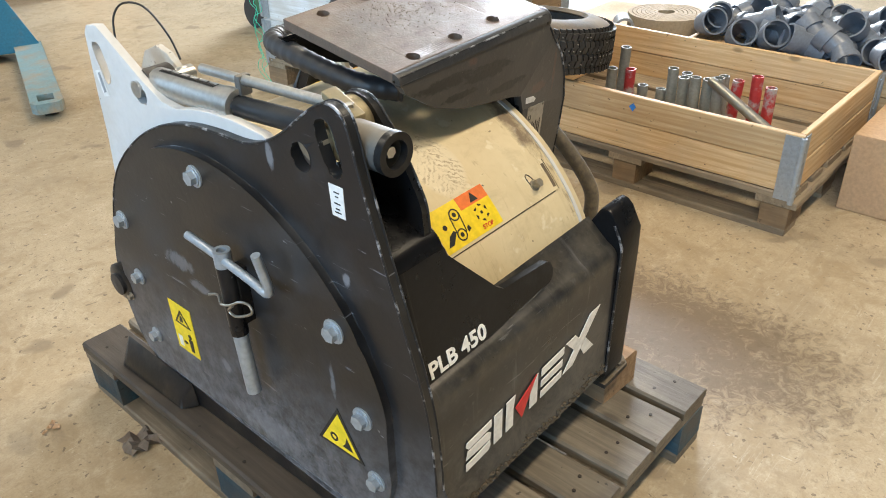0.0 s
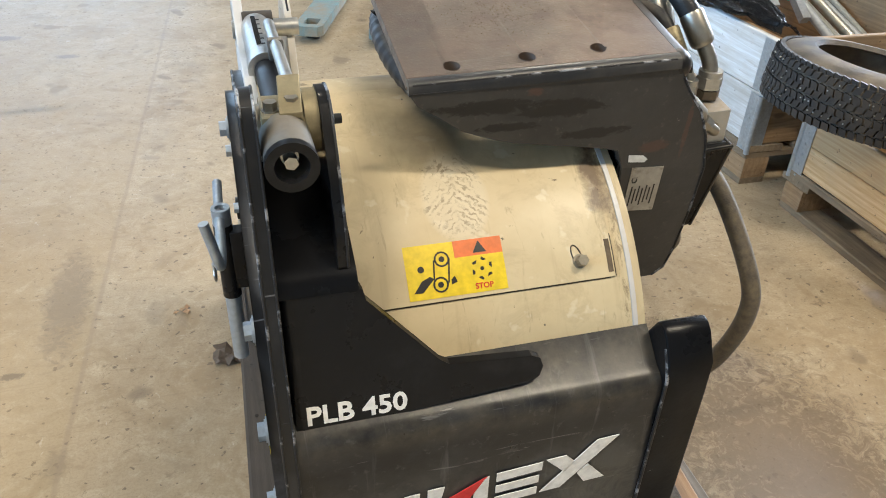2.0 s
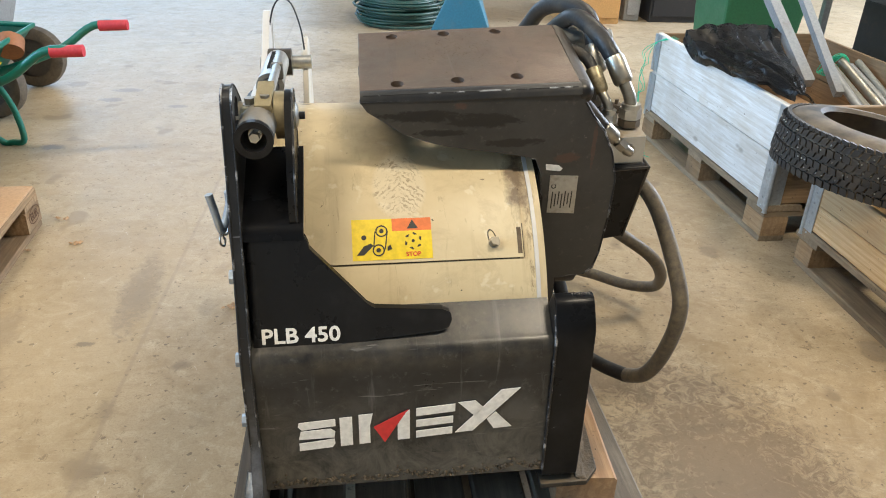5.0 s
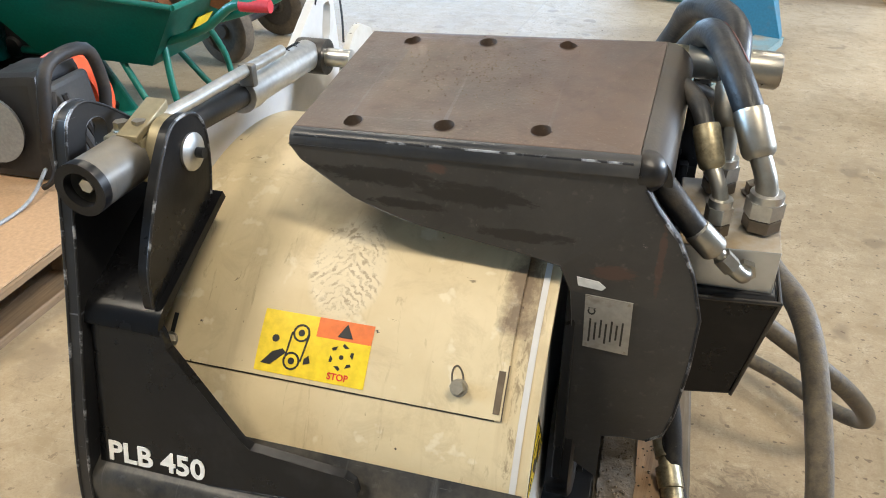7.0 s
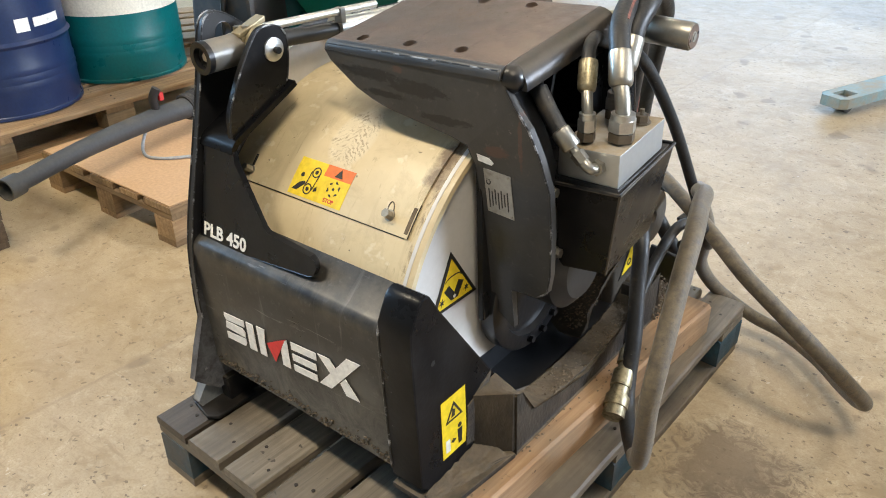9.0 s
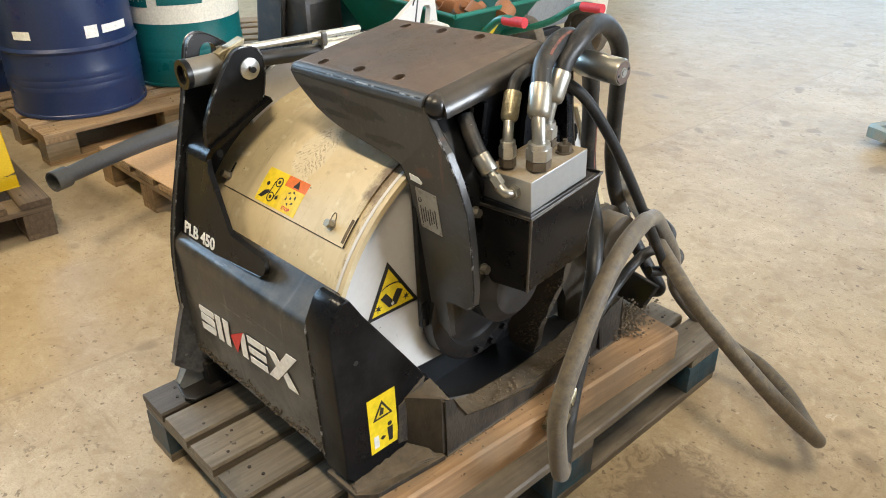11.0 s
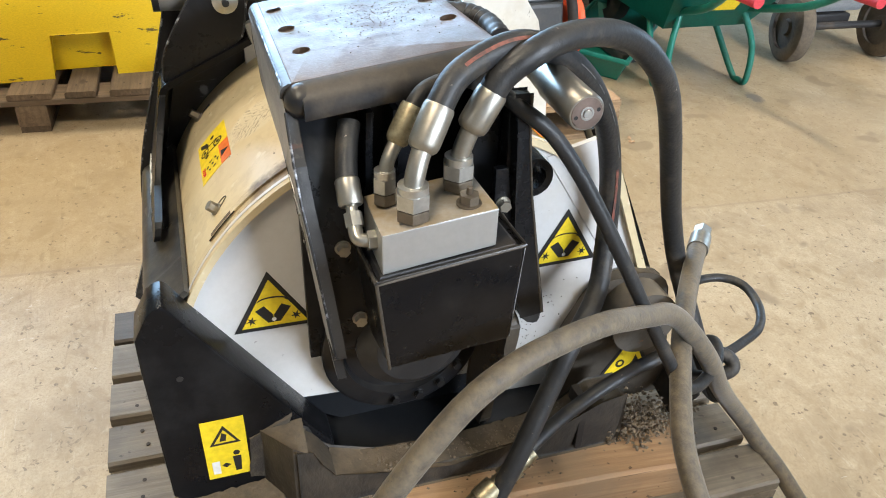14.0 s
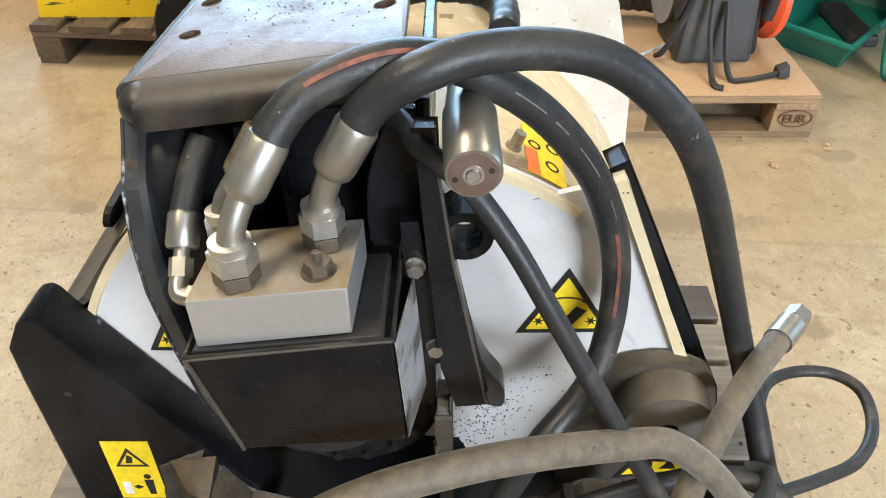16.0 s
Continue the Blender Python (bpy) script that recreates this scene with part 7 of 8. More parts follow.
def tyre(label, m, R=0.315, w=0.195, rim=0.185):
    """A studded tyre lying flat: carcass, tread blocks in rows."""
    ob = tagged(new("tyre"), label, "tyre")
    ob.empty_display_size = 0.1
    ob.matrix_basis = m
    bm = bmesh.new()
    prof = [(0.012, rim), (0.0, rim + 0.012), (0.004, rim + 0.05), (0.020, R - 0.030), (0.042, R - 0.010), (0.070, R - 0.008), (w - 0.070, R - 0.008), (w - 0.042, R - 0.010), (w - 0.020, R - 0.030), (w - 0.004, rim + 0.05), (w, rim + 0.012), (w - 0.012, rim), (w - 0.02, rim + 0.02), (w - 0.03, R - 0.03), (0.03, R - 0.03), (0.02, rim + 0.02), (0.012, rim)]
    lathe(bm, prof, (0, 0, 0), (0, 0, 1), 72)
    bmesh.ops.remove_doubles(bm, verts=bm.verts, dist=1e-5)
    o = to_object("carcass", bm, TYRE)
    o.parent = ob
    bm = bmesh.new()
    for row, (z, hz) in enumerate(((0.034, 0.0105), (0.0575, 0.0105), (0.081, 0.0100), (0.104, 0.0100), (0.1275, 0.0105), (0.151, 0.0105), (0.170, 0.0070))):
        n = 76
        for k in range(n):
            a0 = 2 * math.pi * (k + 0.5 * (row % 2)) / n
            skew = 0.018 * (1 if row % 2 else -1)
            dr = 0.005 if row == 0 else 0.012 if row == 6 else 0.001 * (row == 5)
            pts = []
            for r in (R - 0.012 - dr, R + 0.001 - dr):
                for a, zz in ((a0 + 0.006, z - hz), (a0 + 0.073, z - hz + skew * 0.2), (a0 + 0.073 + skew, z + hz + skew * 0.2), (a0 + 0.006 + skew, z + hz)):
                    pts.append((r * math.cos(a), r * math.sin(a), zz))
            hexa(bm, pts[:4], pts[4:])
    o = to_object("tread", bm, TREAD, smooth=0)
    o.parent = ob
    o["kind"] = "stuff"
    bm, rnd = bmesh.new(), random.Random(6)
    for k in range(150):
        a, z = 2 * math.pi * (k + rnd.uniform(-0.3, 0.3)) / 150, rnd.choice((0.0575, 0.081, 0.104, 0.1275, 0.151))
        d = Vector((math.cos(a), math.sin(a), 0))
        rod(bm, d * (R - 0.003) + Vector((0, 0, z)), d * (R + 0.0028) + Vector((0, 0, z)), 0.0024, 6)
    o = to_object("studs", bm, STEEL)
    o.parent = ob
    o["kind"] = "stuff"
    return ob


tyre("dusty winter tyre lying on the crate rim", pose(1.81, 1.115, 0.342, 0, 8, 0), R=0.300, w=0.195, rim=0.181)

# whitewashed crate
WC = pose(2.068, 1.985, 0, 0, 0, 91.0)
pallet("pine pallet under the whitewashed crate", WC, [0.145, 0.1, 0.145, 0.1, 0.145], STORE_WOOD, BROWN_WOOD, L=1.21, W=0.82, H=0.144)
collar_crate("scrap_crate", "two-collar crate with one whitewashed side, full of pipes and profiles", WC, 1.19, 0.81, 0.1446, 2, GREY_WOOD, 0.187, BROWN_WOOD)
lining = box(bmesh.new(), (-0.575, -0.380, 0.1465), (0.575, 0.380, 0.21))
lining.transform(WC)
tagged(to_object("packing_board", lining, CARD), "brown packing boards inside the whitewashed crate", "packing board")


def in_crate(u, v, z):
    return WC @ Vector((u * 1.18, v * 1.11, z))


def sack():
    """A crumpled film: folds that run along it, its edge hanging over the crate's board."""
    bm = bmesh.new()
    n, k = 110, 64
    rows = []
    for i in range(n + 1):
        row = []
        for j in range(k + 1):
            u, v = i / n, j / k
            back = 0.27 - 0.30 * u + 0.04 * noise.noise(Vector((u * 4, 0, 3)))
            front = 0.362 - 0.02 * max(0, 1 - u / 0.3)
            x, y = -0.485 + 0.72 * u + 0.02 * noise.noise(Vector((v * 4, u, 8))), back + (front - back) * min(1, v / 0.84)
            fold = 0.75 * abs(noise.noise(Vector((u * 2.6 + v * 0.8, v * 5.0 - u, 1.0)))) + 0.28 * abs(noise.noise(Vector((u * 7 + v * 2, v * 11, 4.0)))) + 0.07 * abs(noise.noise(Vector((u * 24, v * 26, 9.0))))
            z = 0.5235 - 0.012 * max(0, 1 - u / 0.3) * (1 - v) + 0.030 * math.sin(math.pi * min(1, v)) + 0.075 * max(0, (u - 0.72) / 0.28) ** 1.5 * (1 - 0.35 * v) + 0.040 * fold
            if v > 0.84 and u > 0.2:
                k2 = (v - 0.84) / 0.16
                y = 0.378 + 0.02 * fold
                z -= (0.01 + 0.05 * abs(noise.noise(Vector((u * 3, 0, 7)))) + 0.07 * max(0, u - 0.55)) * k2 * min(1, (u - 0.2) / 0.15)
            row.append(bm.verts.new(WC @ Vector((x * 1.18, y * 1.11, z))))
        rows.append(row)
    for a, b in zip(rows, rows[1:]):
        for q in range(k):
            bm.faces.new((a[q], a[q + 1], b[q + 1], b[q]))
    bmesh.ops.solidify(bm, geom=bm.faces, thickness=0.002)
    tagged(to_object("plastic_sack", bm, SACK, smooth=55), "crumpled black plastic sack draped over the crate", "sack")


sack()
for a, b, w in (((-0.02, -0.02, 0.44), (0.62, -0.02, 0.92), 0.032), ((-0.10, -0.10, 0.42), (0.52, -0.16, 0.88), 0.024)):
    p, q = in_crate(*a), in_crate(*b)
    bm = sweep(bmesh.new(), [p, q], w, 4)
    tagged(to_object("steel_profile", bm, GREY_TIN), "grey steel profile leaning out of the crate", "profile", "profiles in the crate")
for k, (y0, r, mt) in enumerate(((-0.20, 0.021, OLD_TUBE), (-0.245, 0.02, ZINC), (-0.155, 0.018, GREY_TIN), (-0.285, 0.018, GREY_TIN), (-0.315, 0.015, OLD_TUBE))):
    bm = bmesh.new()
    pipe(bm, in_crate(-0.44, y0 + 0.03, 0.28 + 0.015 * (k % 2)), in_crate(0.12, y0, 0.47 + 0.02 * (k % 3)), r, r * 0.8, 18)
    tagged(to_object("metal_pipe", bm, mt), "metal pipe lying in the crate", "pipe", "pipes in the crate")
rs = random.Random(4)
for k in range(3):
    pts = [in_crate(0.40 - 0.02 * k, 0.34, 0.524), in_crate(0.44, 0.392, 0.49)]
    for j in range(9):
        pts.append(in_crate(0.46 + 0.03 * rs.uniform(-1, 1) + 0.01 * k, 0.420 + 0.01 * rs.random(), 0.43 - 0.042 * j + rs.uniform(-0.01, 0.01)))
    pts += [in_crate(0.30, 0.47, 0.012), in_crate(0.22 + 0.05 * k, 0.45, 0.008), in_crate(0.34, 0.52, 0.008)]
    bm = sweep(bmesh.new(), smooth3(pts, 3), 0.0016, 6)
    tagged(to_object("string", bm, STRING), "loose green string hanging from the crate", "string", "green strings")
bm = bmesh.new()
for k in range(9):
    c = in_crate(0.10 + 0.008 * k, -0.22, 0.475)
    sweep(bm, [c + Vector((0.05 * math.cos(t) * (1 + 0.1 * math.sin(3 * t + k)), 0.02 * math.sin(t), 0.045 * math.sin(t + 0.3 * k))) for t in [2 * math.pi * j / 14 for j in range(15)]], 0.0018, 5)
tagged(to_object("string_bundle", bm, STRING), "green string tied round the pipes", "string")

# crate of grey pipe fittings and the canvas hose
PC = pose(2.91, 0.255, 0, 0, 0, 90.5)
pallet("pallet under the fittings crate", PC, [0.145, 0.1, 0.145, 0.1, 0.145], NEW_WOOD, NEW_WOOD, L=1.15, W=0.76, H=0.135)
collar_crate("fittings_crate", "pine crate full of grey pipe fittings", PC, 1.14, 0.75, 0.1356, 2, NEW_WOOD)
rp_ = random.Random(5)
for k in range(40):
    i, j = k % 6, k // 6
    c = Vector((2.62 + 0.11 * (k % 5) + rp_.uniform(-0.03, 0.03), -0.18 + 0.135 * (k // 5) + rp_.uniform(-0.03, 0.03), 0.325 + 0.05 * rp_.random()))
    t = rp_.uniform(0, 6.28)
    d = Vector((math.cos(t), math.sin(t), rp_.uniform(-0.5, 0.8))).normalized()
    e = (d + Vector((-math.sin(t), math.cos(t), 0.3)) * 0.9).normalized()
    bm = bmesh.new()
    sweep(bm, smooth3([c - d * 0.07, c - d * 0.02, c, c + e * 0.03, c + e * 0.06], 4), 0.045, 20, False)
    pipe(bm, c + e * 0.05, c + e * 0.10, 0.056, 0.049, 22)
    pipe(bm, c - d * 0.085, c - d * 0.055, 0.053, 0.046, 22)
    tagged(to_object("pipe_fitting", bm, GREY_PVC), "grey plastic pipe bend", "pipe fitting", "pipe fittings")
low = box(bmesh.new(), (2.56, -0.29, 0.14), (3.26, 0.80, 0.275))
tagged(to_object("packing_board", low, CARD), "brown cardboard lining in the fittings crate", "cardboard")
bm = box(bmesh.new(), (2.56, 0.86, 0.0), (3.20, 1.56, 0.262))
tagged(to_object("cardboard_box", bm, CARD, 0.006), "low brown cardboard box under the canvas hose", "box")
bm = bmesh.new()
sp = []
for k in range(170):
    a = k * 0.26
    rr = 0.035 + 0.0105 * a / (2 * math.pi) * 1.85
    sp.append((2.76 + rr * math.cos(a), 1.04 + rr * math.sin(a), 0.3115))
rows = []
for p in sp:
    d = Vector((p[0] - 2.76, p[1] - 1.04, 0)).normalized()
    rows.append([bm.verts.new(Vector(p) + d * s * 0.008 + Vector((0, 0, h))) for s, h in ((-1, -0.048), (1, -0.048), (1, 0.048), (-1, 0.048))])
for a, b in zip(rows, rows[1:]):
    for k in range(4):
        bm.faces.new((a[k], a[(k + 1) % 4], b[(k + 1) % 4], b[k]))
tagged(to_object("canvas_hose", bm, CANVAS), "rolled canvas fire hose", "hose roll")
bm = bmesh.new()
pipe(bm, (2.575, 1.14, 0.3085), (2.66, 1.20, 0.3085), 0.045, 0.033, 24)
tagged(to_object("hose_coupling", bm, GREY_TIN), "grey hose coupling beside the roll", "coupling")
bm = box(bmesh.new(), (2.02, -0.68, 0.0), (2.52, -0.02, 0.27))
tagged(to_object("cardboard_box", bm, CARD, 0.006), "closed brown cardboard box on the floor", "box")

# pallet with the leaf blower
LP = pose(-1.340, 1.035, 0, 0, 0, 91.6)
blower_pallet = pallet("pine pallet carrying a leaf blower", LP, [0.145, 0.1, 0.145, 0.1, 0.145], BROWN_WOOD, BROWN_WOOD, L=1.19, W=0.80)
cb = board_mesh("cardboard_sheet", 1.18, 0.79, 0.006, CARD, 0.002, 2)
ob = tagged(new("cardboard_sheet", cb), "brown cardboard sheet covering the pallet", "cardboard")
ob.matrix_basis = LP @ pose(0, 0, 0.1515)
TUBE_GREY = painted("dark_grey_tube_plastic", (0.045, 0.047, 0.05), 0.45, amount=0.5, dirt=(0.14, 0.125, 0.10))
blower = thing("leaf_blower", (-1.325, 1.22, 0.152), "black backpack leaf blower with an orange cover and grey tube", "leaf blower")
ORANGE_PLASTIC = plain("orange_plastic", (0.80, 0.10, 0.03), 0.4)
part("housing", hexa(bmesh.new(), [(-1.435, 1.16, 0.153), (-1.206, 1.17, 0.153), (-1.218, 1.46, 0.153), (-1.455, 1.44, 0.153)], [(-1.415, 1.20, 0.46), (-1.225, 1.22, 0.48), (-1.245, 1.43, 0.48), (-1.435, 1.42, 0.46)]), DARK, blower, "", 0.03)
bm = bmesh.new()
lathe(bm, [(0, 0.0), (0, 0.12), (0.03, 0.145), (0.05, 0.145), (0.05, 0.0)], (-1.345, 1.455, 0.32), (-0.1, 1, 0), 32)
part("fan_cover", bm, ORANGE_PLASTIC, blower, "orange fan cover")
bm = bmesh.new()
lathe(bm, [(0, 0.0), (0, 0.10), (0.02, 0.11), (0.02, 0.0)], (-1.375, 1.17, 0.32), (0.1, -1, 0), 32)
part("side_disc", bm, GREY_TIN, blower)
part("back_frame", sweep(bmesh.new(), smooth3([(-1.185, 1.17, 0.30), (-1.165, 1.17, 0.42), (-1.165, 1.22, 0.52), (-1.165, 1.38, 0.52), (-1.175, 1.44, 0.40), (-1.185, 1.44, 0.30)], 5), 0.020, 12), DARK, blower)
part("back_pad", hexa(bmesh.new(), [(-1.205, 1.165, 0.154), (-1.165, 1.18, 0.154), (-1.175, 1.42, 0.154), (-1.215, 1.43, 0.154)], [(-1.215, 1.19, 0.45), (-1.180, 1.20, 0.45), (-1.190, 1.40, 0.45), (-1.225, 1.41, 0.45)]), TUBE_GREY, blower, "padded grey back plate", 0.015)
for pts in ([(-1.160, 1.25, 0.42), (-1.115, 1.25, 0.28), (-1.050, 1.26, 0.175), (-1.000, 1.262, 0.160), (-0.985, 1.285, 0.159)], [(-1.165, 1.30, 0.36), (-1.105, 1.31, 0.22), (-1.045, 1.32, 0.162), (-1.040, 1.36, 0.160), (-1.060, 1.42, 0.160), (-1.078, 1.475, 0.164)], [(-1.165, 1.21, 0.44), (-1.150, 1.17, 0.30), (-1.160, 1.13, 0.20), (-1.200, 1.12, 0.165)]):
    part("strap", sweep(bmesh.new(), smooth3(pts, 5), 0.010, 6), DARK, blower, "black webbing strap")
part("buckle", hexa(bmesh.new(), [(-1.098, 1.468, 0.158), (-1.058, 1.474, 0.158), (-1.062, 1.512, 0.158), (-1.100, 1.506, 0.158)], [(-1.096, 1.470, 0.186), (-1.062, 1.478, 0.172), (-1.066, 1.506, 0.196), (-1.096, 1.502, 0.200)]), DARK, blower, "black plastic buckle", 0.003)
part("bellows", sweep(bmesh.new(), smooth3([(-1.475, 1.25, 0.24), (-1.525, 1.10, 0.24), (-1.515, 0.95, 0.24), (-1.495, 0.86, 0.235)], 8), [0.048 + 0.006 * (k % 2) for k in range(25)], 18), DARK, blower, "ribbed black bellows")
part("blower_tube", sweep(bmesh.new(), smooth3([(-1.495, 0.87, 0.235), (-1.470, 0.72, 0.240), (-1.420, 0.52, 0.245), (-1.360, 0.32, 0.246), (-1.280, 0.10, 0.242)], 4), [0.041 - 0.0008 * k for k in range(17)], 20), TUBE_GREY, blower, "dark grey blower tube")
bm = bmesh.new()
pipe(bm, (-1.281, 0.104, 0.242), (-1.262, 0.050, 0.241), 0.036, 0.030, 20)
part("tube_nozzle", bm, TUBE_GREY, blower)
part("throttle_grip", sweep(bmesh.new(), smooth3([(-1.470, 0.72, 0.275), (-1.465, 0.715, 0.32), (-1.455, 0.73, 0.355)], 4), 0.017, 12), DARK, blower)
part("throttle_trigger", box(bmesh.new(), (-1.475, 0.736, 0.305), (-1.452, 0.752, 0.335)), RED_PLASTIC, blower)
part("throttle_cable", sweep(bmesh.new(), smooth3([(-1.495, 0.71, 0.25), (-1.405, 0.60, 0.165), (-1.295, 0.60, 0.158), (-1.195, 0.75, 0.158), (-1.175, 1.0, 0.16), (-1.225, 1.17, 0.20)], 5), 0.006, 8), GREY_TIN, blower)

blower.location += Vector((0.010, 0.055, 0))

# barrels on pallets


def barrel(name, label, x, y, z, low, high, R=0.292, H=0.87):
    ob = thing(name, (x, y, z), label, "barrel", "oil barrels")
    def shell(h0, h1):
        bm = bmesh.new()
        prof = [(h0, 0.0), (h0, R - 0.004), (h0 + 0.004, R + 0.004), (h0 + 0.016, R + 0.004), (h0 + 0.02, R)] if h0 == 0 else [(h0, R)]
        for b in (0.13, 0.16, 0.19, 0.30, 0.58, 0.70, 0.73, 0.76):
            big = 0.011 if b in (0.30, 0.58) else 0.004
            if h0 < b * H / 0.87 - 0.02 and b + 0.02 < h1:
                prof += [(b - 0.014, R), (b, R + big), (b + 0.014, R)]
        prof += [(h1, R)] if h1 < H else [(H - 0.02, R), (H - 0.016, R + 0.005), (H - 0.004, R + 0.005), (H, R - 0.004), (H - 0.012, R - 0.008), (H - 0.012, 0.0)]
        lathe(bm, prof, (x, y, z), (0, 0, 1), 48)
        return bm
    if high is low:
        part("drum_shell", shell(0, H), low, ob)
    else:
        part("drum_shell", shell(0, 0.31), low, ob)
        part("upper_shell", shell(0.3105, H), high, ob, "cream painted upper half")
    return ob


BZ = 0.1446
pallet("pine pallet under the oil barrels", pose(-2.44, 0.93, 0, 0, 0, 90), [0.145, 0.1, 0.145, 0.1, 0.145], BROWN_WOOD, STORE_WOOD, "barrel pallets", 1.22, 0.82)
pallet("pine pallet under the oil barrels", pose(-2.98, 2.16, 0, 0, 0, 62), [0.145, 0.1, 0.145, 0.1, 0.145], BROWN_WOOD, STORE_WOOD, "barrel pallets", 1.22, 0.82)
b1 = barrel("oil_barrel", "navy blue steel oil barrel with white markings", -2.40, 0.635, BZ, NAVY, NAVY)
b2 = barrel("oil_barrel", "teal and cream steel oil barrel", -2.49, 1.245, BZ, TEAL, CREAM)
barrel("oil_barrel", "navy blue steel oil barrel behind the first", -3.10, 0.42, 0.0, NAVY, NAVY)


def wrapped(parent, name, cx, cy, z, R, a0, a1, h, material):
    """A bar that follows a barrel's wall from angle a0 to a1."""
    bm = bmesh.new()
    rows = []
    n = max(2, int(abs(a1 - a0) / 4))
    for i in range(n + 1):
        a = radians(a0 + (a1 - a0) * i / n)
        rows.append([bm.verts.new((cx + r * math.cos(a), cy + r * math.sin(a), zz)) for r, zz in ((R, z), (R + 0.001, z), (R + 0.001, z + h), (R, z + h))])
    for p, q in zip(rows, rows[1:]):
        for k in range(4):
            bm.faces.new((p[k], p[(k + 1) % 4], q[(k + 1) % 4], q[k]))
    bm.faces.new(rows[0])
    bm.faces.new(rows[-1][::-1])
    part(name, bm, material, parent)


for a0, a1, z, h in ((-64, -48, 0.500, 0.035), (-4, 7, 0.492, 0.052), (11, 38, 0.503, 0.035)):
    wrapped(b1, "marking_bar", -2.40, 0.635, z, 0.2935, a0, a1, h, PRINT)
for a0, a1, z, h, mt in ((-46, -4, 0.545, 0.055, TEAL), (-78, -56, 0.535, 0.07, TEAL), (-74, -60, 0.560, 0.012, CREAM)):
    wrapped(b2, "marking_bar", -2.49, 1.245, z, 0.2935, a0, a1, h, mt)
bm = bmesh.new()
lathe(bm, [(0, 0.0), (0, 0.27), (0.60, 0.30), (0.60, 0.285), (0.05, 0.25), (0.05, 0.0)], (-2.52, 2.20, 0.146), (0, 0, 1), 40)
tagged(to_object("green_tub", bm, TEAL), "dark green round tub", "tub")
# dark canister and pipe between the barrels and the barrow
can = thing("machine_crate", (-2.30, 2.02, 0.0), "dark plastic machine case with a thick grey pipe on top", "machine case")
part("case", hexa(bmesh.new(), [(-2.62, 1.72, 0.001), (-2.05, 1.72, 0.001), (-2.10, 2.02, 0.001), (-2.62, 2.05, 0.001)], [(-2.58, 1.75, 0.52), (-2.10, 1.75, 0.50), (-2.12, 2.00, 0.50), (-2.58, 2.02, 0.52)]), DARK, can, "", 0.03)
bm = bmesh.new()
pipe(bm, (-2.45, 1.70, 0.57), (-2.20, 2.22, 0.58), 0.075, 0.06, 28)
part("thick_pipe", bm, GREY_TIN, can)
part("case_strap", sweep(bmesh.new(), smooth3([(-2.30, 1.72, 0.20), (-2.28, 1.74, 0.5), (-2.33, 1.86, 0.66), (-2.38, 2.0, 0.5), (-2.40, 2.03, 0.2)], 4), 0.016, 8), DARK, can)

# yellow plant on its pallet
YP = pose(-1.815, -0.415, 0, 0, 0, -3)
pallet("brown worn pallet under the yellow plant", YP, [0.1, 0.145, 0.1, 0.145, 0.1, 0.145, 0.1], AGED_WOOD, AGED_WOOD, L=0.84, W=1.1)
plant = thing("power_pack", (-1.98, -0.46, 0.1446), "scuffed yellow plastic power pack on a pallet", "power pack")


def yp(u, v, z):
    """Along the pack's front (u, towards the barrels), depth towards the planer (v), height."""
    return (-1.83 + v - 0.05 * u, -0.468 + u, z)


def yblock(name, a, b, z0, z1, taper, material, label="", bevel=0.02):
    (ua, va), (ub, vb) = a, b
    t = taper
    return part(name, hexa(bmesh.new(), [yp(ua, va, z0), yp(ub, va, z0), yp(ub, vb, z0), yp(ua, vb, z0)], [yp(ua + t, va + t, z1), yp(ub - t, va + t, z1), yp(ub - t, vb - t, z1), yp(ua + t, vb - t, z1)]), material, plant, label, bevel)


front = [(-0.50, 0.1455), (0.108, 0.1455), (0.122, 0.295), (0.316, 0.295), (0.326, 0.1455), (0.535, 0.1455), (0.532, 0.38), (0.515, 0.50), (0.505, 0.525), (-0.47, 0.525)]
part("body", prism(bmesh.new(), front, [], lambda u, z, s: yp(u, (0.315 - 0.15 * (z - 0.1455)) if s else -0.33, z)), YELLOW_PLASTIC, plant, "yellow plastic housing with black scuffs", 0.003)
yblock("recess", (0.100, -0.30), (0.335, 0.235), 0.1458, 0.32, 0.0, YELLOW_PLASTIC, "", 0.002)
yblock("tower", (0.365, -0.30), (0.510, 0.262), 0.505, 1.05, 0.020, YELLOW_PLASTIC, "", 0.02)
yblock("engine", (-0.45, -0.30), (0.352, 0.15), 0.520, 0.66, 0.03, PIT, "dark engine in the yellow housing")
for k, (u, v, dz) in enumerate(((-0.30, 0.20, 0.0), (-0.05, 0.215, 0.03), (0.16, 0.20, 0.01))):
    part("engine_hose", sweep(bmesh.new(), smooth3([yp(u - 0.16, v, 0.545), yp(u, v + 0.02, 0.548 + dz), yp(u + 0.10, v, 0.585 + dz), yp(u + 0.17, v - 0.06, 0.68 + dz), yp(u + 0.13, v - 0.16, 0.80)], 5), 0.020, 12), RUBBER, plant, "black hose looping over the engine")
for u, v, z in ((0.05, 0.17, 0.665), (0.12, 0.19, 0.60)):
    part("filler_cap", rod(bmesh.new(), yp(u, v - 0.05, z), yp(u, v + 0.02, z + 0.012), 0.034, 18), RED_PLASTIC, plant, "red filler cap")
bm = bmesh.new()
lathe(bm, [(0, 0.0), (0, 0.28), (0.30, 0.33), (0.30, 0.315), (0.03, 0.27), (0.03, 0.0)], (-2.42, -1.29, 0.001), (0, 0, 1), 40)
